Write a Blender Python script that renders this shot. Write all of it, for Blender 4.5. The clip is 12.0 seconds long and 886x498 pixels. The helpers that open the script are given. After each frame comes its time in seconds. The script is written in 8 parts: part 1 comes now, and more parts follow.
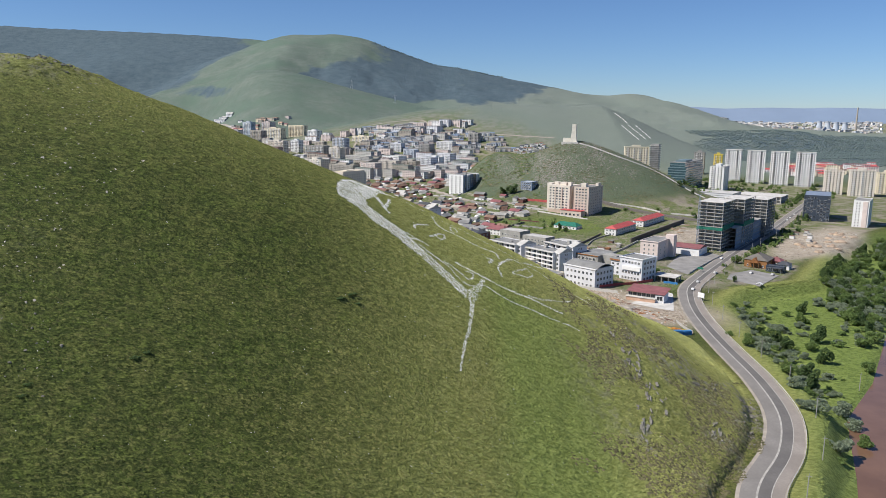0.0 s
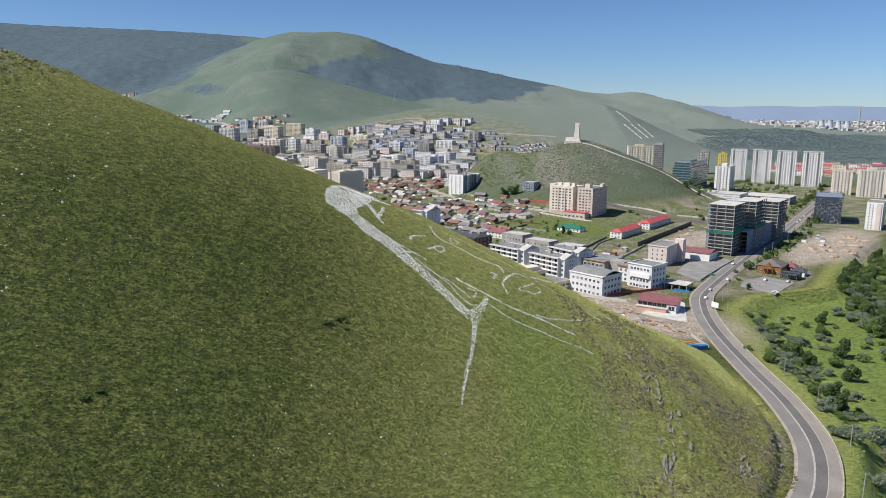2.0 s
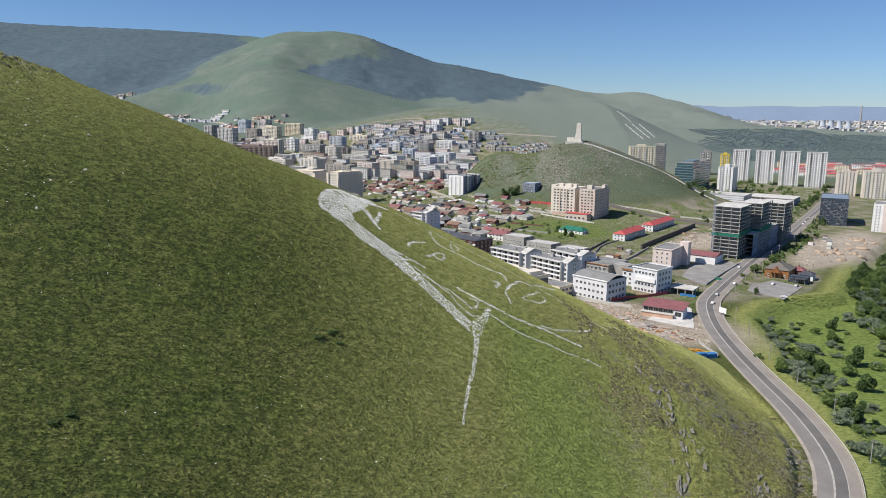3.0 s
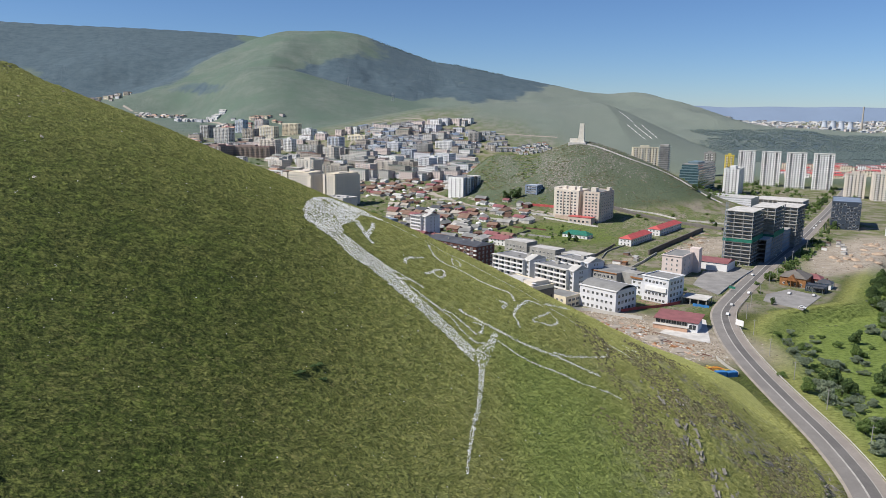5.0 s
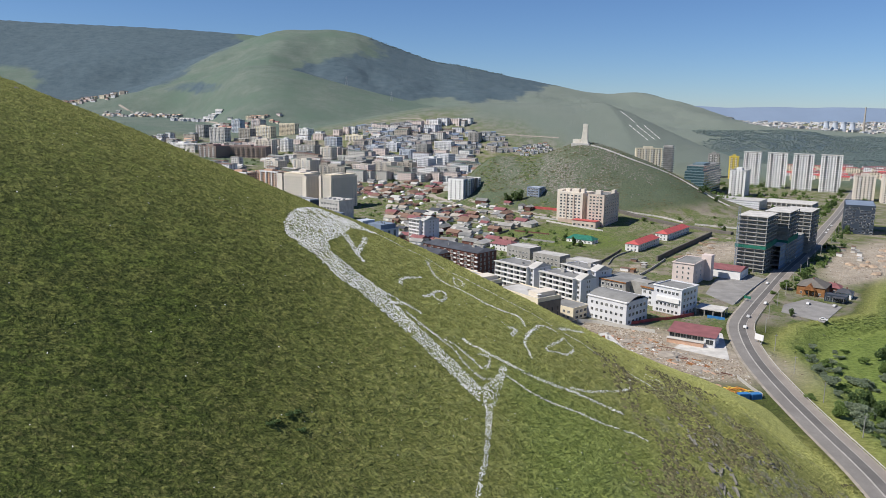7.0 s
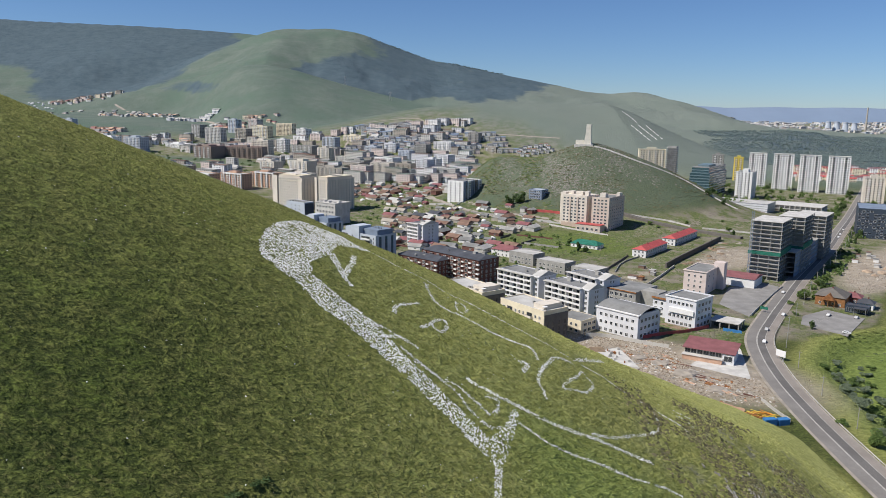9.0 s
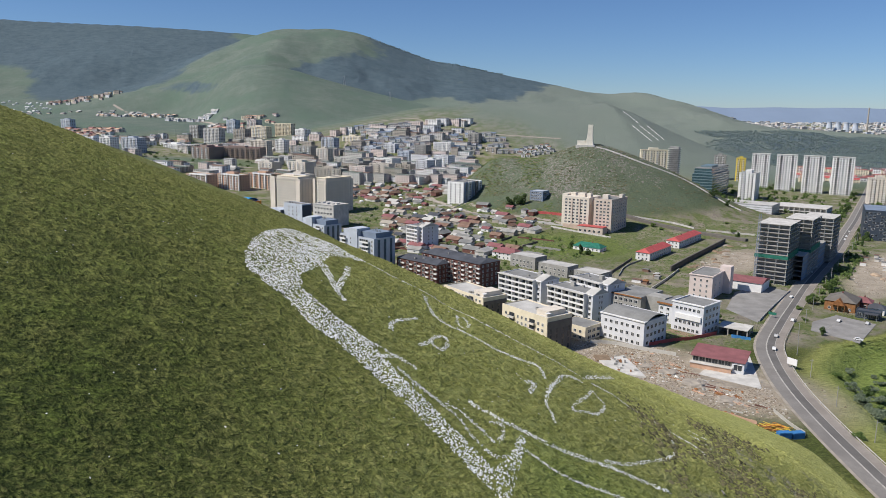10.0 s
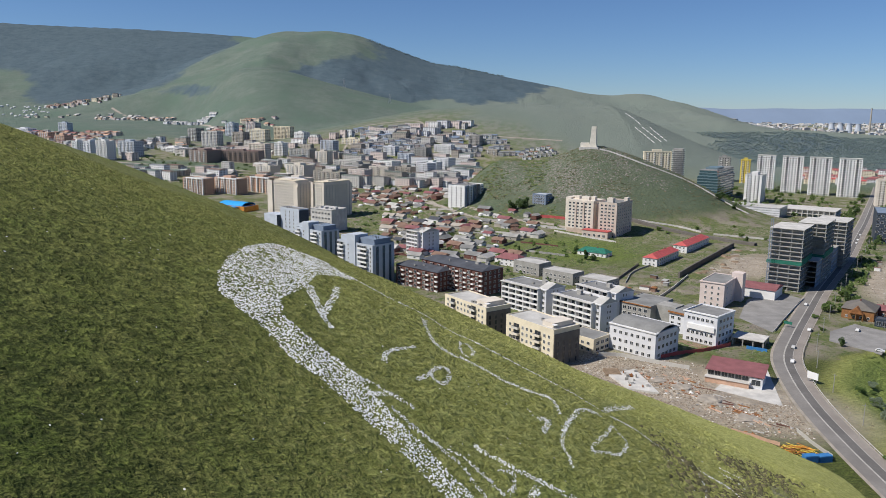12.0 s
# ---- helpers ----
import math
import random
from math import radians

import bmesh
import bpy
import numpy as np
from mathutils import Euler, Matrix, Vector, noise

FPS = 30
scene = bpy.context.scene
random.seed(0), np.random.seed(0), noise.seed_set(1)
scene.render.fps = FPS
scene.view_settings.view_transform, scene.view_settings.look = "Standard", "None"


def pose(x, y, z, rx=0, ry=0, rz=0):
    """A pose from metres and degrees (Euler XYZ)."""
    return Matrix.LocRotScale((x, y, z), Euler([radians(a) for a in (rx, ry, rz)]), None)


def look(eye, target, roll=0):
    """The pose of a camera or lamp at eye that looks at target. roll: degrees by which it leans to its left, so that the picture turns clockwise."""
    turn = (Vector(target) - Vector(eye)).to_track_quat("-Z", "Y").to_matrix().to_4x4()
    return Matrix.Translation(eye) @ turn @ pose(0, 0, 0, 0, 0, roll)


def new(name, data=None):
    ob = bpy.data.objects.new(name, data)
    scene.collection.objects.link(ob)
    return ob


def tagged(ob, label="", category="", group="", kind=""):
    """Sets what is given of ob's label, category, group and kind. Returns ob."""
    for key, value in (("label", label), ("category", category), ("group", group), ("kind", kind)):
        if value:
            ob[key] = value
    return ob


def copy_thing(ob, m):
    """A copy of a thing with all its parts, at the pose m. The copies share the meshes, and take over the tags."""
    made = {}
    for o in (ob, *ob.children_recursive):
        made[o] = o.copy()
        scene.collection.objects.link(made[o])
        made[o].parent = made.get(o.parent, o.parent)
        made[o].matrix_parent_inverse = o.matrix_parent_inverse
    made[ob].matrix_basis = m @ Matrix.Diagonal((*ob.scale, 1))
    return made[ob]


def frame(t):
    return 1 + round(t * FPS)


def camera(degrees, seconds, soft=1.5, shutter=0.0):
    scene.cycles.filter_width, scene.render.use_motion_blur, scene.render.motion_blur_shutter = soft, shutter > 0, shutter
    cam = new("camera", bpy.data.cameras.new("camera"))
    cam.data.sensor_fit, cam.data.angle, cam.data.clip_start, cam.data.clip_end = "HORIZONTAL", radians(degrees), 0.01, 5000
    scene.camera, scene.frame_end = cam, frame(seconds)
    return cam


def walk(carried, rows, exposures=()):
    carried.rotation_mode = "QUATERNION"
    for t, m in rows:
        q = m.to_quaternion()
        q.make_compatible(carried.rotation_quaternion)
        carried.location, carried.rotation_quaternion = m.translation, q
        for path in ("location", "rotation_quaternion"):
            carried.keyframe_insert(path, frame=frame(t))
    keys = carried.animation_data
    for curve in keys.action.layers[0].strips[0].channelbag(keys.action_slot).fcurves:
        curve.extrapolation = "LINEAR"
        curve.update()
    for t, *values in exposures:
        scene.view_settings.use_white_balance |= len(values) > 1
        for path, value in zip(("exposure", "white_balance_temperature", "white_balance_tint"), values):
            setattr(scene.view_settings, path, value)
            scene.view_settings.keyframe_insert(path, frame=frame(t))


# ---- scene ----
cam = camera(63.0, 12.0, soft=0.75)
# seconds, eye x y z, yaw, pitch, roll
PATH = [
    (0.0, 0.0, 0.0, 117.0, 0.0, -10.54, 0.40),
    (1.0, 0.14, 13.02, 117.43, -0.01, -10.65, 0.43),
    (2.0, 0.14, 25.71, 117.62, -0.03, -10.69, 0.45),
    (3.0, 0.02, 38.31, 117.66, -0.05, -10.70, 0.48),
    (4.0, -0.16, 50.98, 117.61, -0.08, -10.69, 0.51),
    (5.0, -0.39, 63.80, 117.55, -0.12, -10.69, 0.56),
    (6.0, -0.63, 76.77, 117.51, -0.16, -10.69, 0.61),
    (7.0, -0.85, 89.80, 117.52, -0.20, -10.70, 0.66),
    (8.0, -1.03, 102.69, 117.59, -0.24, -10.71, 0.70),
    (9.0, -1.15, 115.14, 117.69, -0.27, -10.71, 0.71),
    (10.0, -1.21, 126.70, 117.76, -0.28, -10.69, 0.70),
    (11.0, -1.21, 136.80, 117.73, -0.27, -10.63, 0.63),
    (12.0, -1.16, 144.72, 117.47, -0.21, -10.52, 0.50),
]
walk(cam, [(t, pose(x, y, z, 0, 0, yaw) @ pose(0, 0, 0, 90 + pitch) @ pose(0, 0, 0, 0, 0, roll)) for t, x, y, z, yaw, pitch, roll in PATH],
     exposures=[(0.0, 0.26), (9.0, 0.115), (12.0, 0.04)])

# ---------- light: late-morning sun from the left and a little behind, clear hazy sky
SUN_AZ, SUN_EL = 256.0, 49.0
world = bpy.data.worlds.new("sky")
scene.world = world
world.use_nodes = True
wn = world.node_tree
sky = wn.nodes.new("ShaderNodeTexSky")
sky.sky_type = "NISHITA"
sky.sun_disc = False
sky.sun_elevation, sky.sun_rotation = radians(SUN_EL), radians(SUN_AZ)
sky.altitude, sky.air_density, sky.dust_density, sky.ozone_density = 1300, 1.0, 0.25, 6.0
tint = wn.nodes.new("ShaderNodeMix")
tint.data_type, tint.blend_type = "RGBA", "MULTIPLY"
tint.inputs[0].default_value = 1.0
tint.inputs[7].default_value = (0.86, 0.98, 1.16, 1)
wn.links.new(sky.outputs[0], tint.inputs[6])
wn.links.new(tint.outputs[2], wn.nodes["Background"].inputs[0])
wn.nodes["Background"].inputs[1].default_value = 0.073
sun_data = bpy.data.lights.new("sun", "SUN")
sun_data.energy, sun_data.angle, sun_data.color = 5.0, radians(0.55), (1.0, 0.95, 0.87)
sun_ob = new("sun", sun_data)
_a, _e = radians(SUN_AZ), radians(SUN_EL)
sun_ob.matrix_world = look((math.sin(_a) * math.cos(_e) * 500, math.cos(_a) * math.cos(_e) * 500, math.sin(_e) * 500), (0, 0, 0))


# ---------- materials
class Nodes:
    """A small wrapper that chains shader nodes."""

    def __init__(self, name, rough=0.9, metal=0.0):
        self.m = bpy.data.materials.new(name)
        self.m.use_nodes = True
        self.t = self.m.node_tree
        self.b = self.t.nodes["Principled BSDF"]
        self.b.inputs["Roughness"].default_value = rough
        self.b.inputs["Metallic"].default_value = metal
        self.b.inputs["Specular IOR Level"].default_value = 0.25
        self.co = self.t.nodes.new("ShaderNodeTexCoord").outputs["Object"]

    def put(self, sock, v):
        if hasattr(v, "is_output"):
            self.t.links.new(v, sock)
        elif isinstance(v, tuple) and len(v) == 3:
            sock.default_value = (*v, 1)
        else:
            sock.default_value = v

    def noise(self, scale, detail=4.0, rough=0.55, stretch=None, lo=0.35, hi=0.65, turn=0.0):
        co = self.co
        if stretch:
            mp = self.t.nodes.new("ShaderNodeMapping")
            mp.inputs["Rotation"].default_value = (0, 0, radians(turn))
            mp.inputs["Scale"].default_value = stretch
            self.t.links.new(co, mp.inputs[0])
            co = mp.outputs[0]
        n = self.t.nodes.new("ShaderNodeTexNoise")
        self.t.links.new(co, n.inputs["Vector"])
        n.inputs["Scale"].default_value, n.inputs["Detail"].default_value, n.inputs["Roughness"].default_value = scale, detail, rough
        r = self.t.nodes.new("ShaderNodeMapRange")
        r.inputs["From Min"].default_value, r.inputs["From Max"].default_value = lo, hi
        self.t.links.new(n.outputs[0], r.inputs[0])
        return r.outputs[0]

    def voronoi(self, scale, feature="F1", rand=1.0):
        n = self.t.nodes.new("ShaderNodeTexVoronoi")
        n.feature = feature
        self.t.links.new(self.co, n.inputs["Vector"])
        n.inputs["Scale"].default_value, n.inputs["Randomness"].default_value = scale, rand
        return n

    def attr(self, name):
        n = self.t.nodes.new("ShaderNodeAttribute")
        n.attribute_name = name
        return n.outputs["Fac"]

    def random(self):
        return self.t.nodes.new("ShaderNodeObjectInfo").outputs["Random"]

    def island(self):
        return self.t.nodes.new("ShaderNodeNewGeometry").outputs["Random Per Island"]

    def math(self, op, a, b=0.0, clamp=False):
        n = self.t.nodes.new("ShaderNodeMath")
        n.operation, n.use_clamp = op, clamp
        self.put(n.inputs[0], a)
        self.put(n.inputs[1], b)
        return n.outputs[0]

    def mix(self, f, a, b, blend="MIX"):
        n = self.t.nodes.new("ShaderNodeMix")
        n.data_type, n.blend_type = "RGBA", blend
        self.put(n.inputs[0], f)
        self.put(n.inputs[6], a)
        self.put(n.inputs[7], b)
        return n.outputs[2]

    def bump(self, h, strength=0.4, dist=0.1):
        n = self.t.nodes.new("ShaderNodeBump")
        n.inputs["Strength"].default_value, n.inputs["Distance"].default_value = strength, dist
        self.put(n.inputs["Height"], h)
        self.t.links.new(n.outputs[0], self.b.inputs["Normal"])

    def done(self, colour, rough=None):
        self.put(self.b.inputs["Base Color"], colour)
        if rough is not None:
            self.put(self.b.inputs["Roughness"], rough)
        return self.m


def plain(name, c, rough=0.85, var=0.22, scale=0.35, metal=0.0, bump=0.0, rnd=0.0):
    """Painted or mineral surface: stains at two scales, optional change from object to object."""
    n = Nodes(name, rough, metal)
    dark = tuple(v * (1 - var) for v in c)
    light = tuple(min(1, v * (1 + var * 0.45)) for v in c)
    col = n.mix(n.noise(scale, 5), dark, light)
    col = n.mix(n.math("MULTIPLY", n.noise(scale * 9, 3), 0.35), col, dark)
    if rnd:
        col = n.mix(n.math("MULTIPLY", n.random(), rnd), col, tuple(v * 0.55 for v in c))
    if bump:
        n.bump(n.noise(scale * 14, 4), 0.5, bump)
    return n.done(col)


def glassy(name, c, rough=0.12):
    n = Nodes(name, rough)
    n.b.inputs["Specular IOR Level"].default_value = 0.7
    col = n.mix(n.random(), c, tuple(v * 1.8 + 0.01 for v in c))
    return n.done(n.mix(n.noise(0.5, 2), col, tuple(v * 0.6 for v in c)))


def grass_ground():
    """Steppe turf, town soil, woods, scree and dug earth on one sheet, by cover masks."""
    n = Nodes("steppe_ground", 0.95)
    big = n.noise(0.022, 5, 0.6)
    mid = n.noise(0.16, 5, 0.6)
    fine = n.noise(0.62, 4, 0.65, stretch=(0.55, 1.5, 1.2), lo=0.42, hi=0.60, turn=-25)
    tuft = n.noise(1.8, 3, 0.7, stretch=(0.6, 1.4, 1.2), lo=0.42, hi=0.58, turn=-20)
    clump = n.island()
    green = n.mix(mid, (0.112, 0.160, 0.030), (0.160, 0.198, 0.048))
    olive = n.mix(mid, (0.160, 0.170, 0.043), (0.225, 0.218, 0.076))
    turf = n.mix(big, green, olive)
    # dark tones in the bump's hollows: uneven turf plus painted shade between clumps
    turf = n.mix(n.math("MULTIPLY", fine, 0.80), turf, (0.042, 0.062, 0.012))
    turf = n.mix(n.math("MULTIPLY", tuft, 0.75), turf, (0.030, 0.046, 0.009))
    turf = n.mix(n.math("MULTIPLY", n.math("SUBTRACT", 0.55, clump), 1.25, True), turf, (0.026, 0.040, 0.009))
    turf = n.mix(n.math("MULTIPLY", n.math("SUBTRACT", clump, 0.72), 2.2, True), turf, (0.27, 0.255, 0.095))
    turf = n.mix(n.math("MULTIPLY", n.noise(0.55, 6, 0.75, lo=0.56, hi=0.70), 0.65), turf, (0.20, 0.18, 0.08))
    # deep: darker green turf with the hillside's shade put into the colour
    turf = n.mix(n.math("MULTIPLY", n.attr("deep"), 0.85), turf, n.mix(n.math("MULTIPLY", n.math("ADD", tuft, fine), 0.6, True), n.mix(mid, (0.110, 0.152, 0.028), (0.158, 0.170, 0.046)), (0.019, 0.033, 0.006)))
    turf = n.mix(n.math("MULTIPLY", n.attr("dry"), 0.8), turf, n.mix(fine, (0.58, 0.58, 0.205), (0.40, 0.41, 0.12)))
    turf = n.mix(n.math("MULTIPLY", n.attr("lush"), 0.8), turf, n.mix(fine, (0.245, 0.325, 0.080), (0.132, 0.192, 0.042)))
    # upland turf, greyed and blued: distance haze is mixed into its colour
    hazy_sage = n.mix(n.noise(0.012, 7, 0.62), (0.108, 0.148, 0.120), (0.152, 0.184, 0.154))
    hazy_sage = n.mix(n.math("MULTIPLY", n.noise(0.05, 6, 0.75, lo=0.45, hi=0.6), 0.35), hazy_sage, (0.090, 0.116, 0.092))
    hazy_sage = n.mix(n.noise(0.004, 6, 0.65, lo=0.45, hi=0.62), hazy_sage, (0.106, 0.154, 0.118))
    # on far slopes dry adds a paler tone, haze and brightness in the colour
    hazy_sage = n.mix(n.math("MULTIPLY", n.attr("dry"), 0.75), hazy_sage, (0.198, 0.226, 0.196))
    turf = n.mix(n.attr("upland"), turf, hazy_sage)
    # woods take a blue-grey tone that holds the haze of distance
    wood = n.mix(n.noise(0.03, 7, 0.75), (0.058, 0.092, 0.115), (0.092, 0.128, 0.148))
    soil = n.mix(n.noise(0.12, 6, 0.7), (0.20, 0.175, 0.135), (0.40, 0.35, 0.29))
    soil = n.mix(n.noise(0.06, 7, 0.72, lo=0.42, hi=0.55), soil, n.mix(n.noise(0.3, 5, 0.7), (0.085, 0.125, 0.035), (0.18, 0.19, 0.075)))
    dirt = n.mix(n.noise(0.09, 6, 0.72), (0.33, 0.275, 0.215), (0.54, 0.465, 0.375))
    dirt = n.mix(n.noise(0.5, 5, 0.7, lo=0.5, hi=0.7), dirt, (0.32, 0.30, 0.275))
    rock = n.mix(n.noise(0.7, 6, 0.75), (0.14, 0.13, 0.115), (0.33, 0.305, 0.27))
    edge = n.math("MULTIPLY", n.math("SUBTRACT", n.noise(0.02, 6, 0.72, lo=0.3, hi=0.7), 0.5), 0.55)
    edge = n.math("MULTIPLY", n.math("SUBTRACT", n.math("ADD", n.attr("wood"), edge), 0.40), 2.6, True)
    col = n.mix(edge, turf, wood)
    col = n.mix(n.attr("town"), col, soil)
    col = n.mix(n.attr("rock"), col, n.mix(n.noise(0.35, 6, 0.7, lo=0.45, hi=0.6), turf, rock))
    col = n.mix(n.attr("dirt"), col, dirt)
    n.bump(n.math("ADD", n.math("MULTIPLY", fine, -1.0), n.math("MULTIPLY", tuft, -0.6)), 0.8, 0.40)
    return n.done(col)


M_GROUND = grass_ground()


def asphalt(name, low, high, patch):
    n = Nodes(name, 0.88)
    col = n.mix(n.noise(0.08, 5), low, high)
    col = n.mix(n.math("MULTIPLY", n.noise(1.2, 5, 0.7), 0.5), col, patch)
    n.bump(n.noise(6.0, 3), 0.3, 0.02)
    return n.done(col)


M_ASPHALT = asphalt("asphalt", (0.185, 0.172, 0.162), (0.250, 0.234, 0.220), (0.16, 0.15, 0.14))
M_NEWASPHALT = asphalt("relaid_asphalt", (0.125, 0.117, 0.113), (0.165, 0.155, 0.149), (0.105, 0.10, 0.096))
M_DUSTROAD = asphalt("dusty_asphalt", (0.235, 0.207, 0.186), (0.305, 0.272, 0.245), (0.20, 0.18, 0.16))
M_SHOULDER = plain("dusty_gravel_shoulder", (0.36, 0.32, 0.275), 0.95, 0.25, 0.2)
M_LINE = plain("worn_road_paint", (0.42, 0.40, 0.37), 0.8, 0.3, 0.6)
M_YARD = plain("worn_grey_paving", (0.27, 0.26, 0.25), 0.9, 0.25, 0.12)
M_EARTH = plain("dug_brown_earth", (0.26, 0.19, 0.13), 0.95, 0.35, 0.4)
M_SAND = plain("orange_tan_earth", (0.43, 0.33, 0.245), 0.95, 0.3, 0.3, bump=0.1)
M_CONC = plain("grey_concrete", (0.36, 0.35, 0.33), 0.9, 0.3, 0.15)
M_PALECONC = plain("pale_concrete", (0.56, 0.54, 0.51), 0.9, 0.22, 0.2)
M_WHITE = plain("white_render", (0.76, 0.75, 0.74), 0.85, 0.13, 0.12)
M_COOLWHITE = plain("cool_white_render", (0.66, 0.665, 0.695), 0.85, 0.13, 0.12)
M_CREAM = plain("cream_render", (0.74, 0.655, 0.50), 0.85, 0.14, 0.15)
M_BEIGE = plain("beige_render", (0.67, 0.605, 0.525), 0.85, 0.14, 0.12)
M_TAUPE = plain("taupe_stone_cladding", (0.16, 0.145, 0.13), 0.8, 0.2, 0.3)
M_NAVY = plain("dark_navy_cladding", (0.045, 0.06, 0.085), 0.5, 0.2, 0.12)
M_TWIN = plain("pinkish_beige_render", (0.58, 0.49, 0.42), 0.85, 0.14, 0.12)
M_TEAL = plain("teal_grey_spandrel", (0.15, 0.21, 0.235), 0.4, 0.2, 0.12)
M_PALESTONE = plain("pale_warm_stone", (0.66, 0.62, 0.54), 0.85, 0.15, 0.2)
M_DUST = plain("dusty_grey_beige_render", (0.40, 0.36, 0.31), 0.85, 0.16, 0.12)
M_BLUEGREY = plain("blue_grey_render", (0.47, 0.51, 0.575), 0.8, 0.14, 0.12)
M_SLATE = plain("slate_blue_render", (0.20, 0.25, 0.33), 0.8, 0.18, 0.12)
M_PINK = plain("pink_render", (0.66, 0.56, 0.52), 0.85, 0.12, 0.15)
M_BRICK = plain("red_brown_brick", (0.165, 0.080, 0.066), 0.88, 0.25, 0.5)
M_TERRA = plain("terracotta_panel", (0.56, 0.36, 0.26), 0.85, 0.2, 0.4)
M_TERRA_PALE = plain("pale_terracotta_render", (0.54, 0.42, 0.34), 0.85, 0.18, 0.3)
M_BROWNWALL = plain("dull_brown_render", (0.30, 0.235, 0.20), 0.85, 0.16, 0.12)
M_ORANGE = plain("orange_cladding", (0.62, 0.26, 0.05), 0.7, 0.2, 0.3)
M_YELLOW = plain("yellow_render", (0.74, 0.56, 0.10), 0.8, 0.15, 0.2)
M_ROOF = plain("grey_bitumen_roof", (0.25, 0.25, 0.245), 0.9, 0.3, 0.1)
M_PALEROOF = plain("pale_membrane_roof", (0.52, 0.505, 0.48), 0.85, 0.25, 0.1)
M_GREENROOF = plain("grey_green_sheet_roof", (0.17, 0.215, 0.185), 0.75, 0.25, 0.12)
M_DARKROOF = plain("dark_slate_roof", (0.085, 0.09, 0.105), 0.7, 0.3, 0.15)
M_REDROOF = plain("red_sheet_metal_roof", (0.50, 0.105, 0.10), 0.6, 0.22, 0.3)
M_BROWNROOF = plain("weathered_brown_roof", (0.26, 0.165, 0.125), 0.85, 0.3, 0.2, rnd=0.5)
M_MAROON = plain("maroon_sheet_metal_roof", (0.255, 0.105, 0.11), 0.7, 0.25, 0.2)
M_BLUE = plain("blue_sheet_metal", (0.05, 0.20, 0.46), 0.6, 0.2, 0.3)
M_CYAN = plain("bright_blue_sheet_metal", (0.03, 0.33, 0.72), 0.6, 0.2, 0.3)
M_RUST = plain("rusty_steel", (0.32, 0.14, 0.055), 0.85, 0.4, 0.6)
M_NET = plain("green_safety_net", (0.03, 0.17, 0.12), 0.9, 0.3, 0.4)
M_STEEL = plain("galvanised_steel", (0.42, 0.43, 0.44), 0.5, 0.2, 0.4, metal=0.6)
M_FRAME = plain("white_window_frame", (0.70, 0.69, 0.67), 0.6, 0.1, 0.5)
M_TIMBER = plain("varnished_logs", (0.30, 0.145, 0.06), 0.7, 0.3, 0.5)
M_GLASS = glassy("window_glass", (0.030, 0.036, 0.045))
M_BLUEGLASS = glassy("blue_green_curtain_glass", (0.05, 0.10, 0.12), 0.08)
M_CAR = plain("car_paint", (0.70, 0.70, 0.70), 0.3, 0.05, 0.5, rnd=1.0)
M_TYRE = plain("black_rubber", (0.02, 0.02, 0.02), 0.85, 0.2, 1.0)


# ---------- terrain
def lattice(ix, iy, seed):
    v = np.sin(ix * 127.1 + iy * 311.7 + seed * 74.7) * 43758.5453
    return v - np.floor(v)


def vnoise(x, y, seed=0):
    ix, iy = np.floor(x), np.floor(y)
    fx, fy = x - ix, y - iy
    fx, fy = fx * fx * (3 - 2 * fx), fy * fy * (3 - 2 * fy)
    a, b = lattice(ix, iy, seed), lattice(ix + 1, iy, seed)
    c, d = lattice(ix, iy + 1, seed), lattice(ix + 1, iy + 1, seed)
    return (a + (b - a) * fx) * (1 - fy) + (c + (d - c) * fx) * fy


def fbm(x, y, seed=0, octaves=5, gain=0.5):
    v, amp, tot = 0.0, 1.0, 0.0
    for o in range(octaves):
        v = v + amp * (vnoise(x * 2**o, y * 2**o, seed + o) - 0.5)
        tot += amp
        amp *= gain
    return v / tot * 2


def ramp(v, lo, hi):
    s = np.clip((v - lo) / (hi - lo), 0, 1)
    return s * s * (3 - 2 * s)


def softmax(a, b, k):
    h = np.clip(0.5 + 0.5 * (a - b) / k, 0, 1)
    return b + (a - b) * h + k * h * (1 - h)


# control heights of the near hill: a smooth sheet on a coarse lattice, x from -200 and y from 90
HILL = (
    (53, 75, 96, 116, 134, 153, 151, 132, 115),
    (33, 57, 81, 105, 127, 138, 123, 112, 103),
    (14, 39, 65, 92, 117, 118, 105, 101, 90),
    (-4, 21, 47, 74, 97, 95, 83, 78, 67),
    (-23, 1, 25, 49, 75, 80, 59, 47, 40),
    (-43, -22, 0, 21, 46, 52, 34, 29, 21),
    (-63, -40, -13, 1, 16, 25, 20, 10, -7),
    (-84, -62, -36, -22, -10, -3, 1, -8, -33),
    (-105, -94, -83, -74, -67, -64, -63, -63, -70),
)


def spline(u):
    a = np.abs(u)
    return np.where(a < 1, (4 - 6 * a * a + 3 * a**3) / 6, np.where(a < 2, (2 - a) ** 3 / 6, 0))


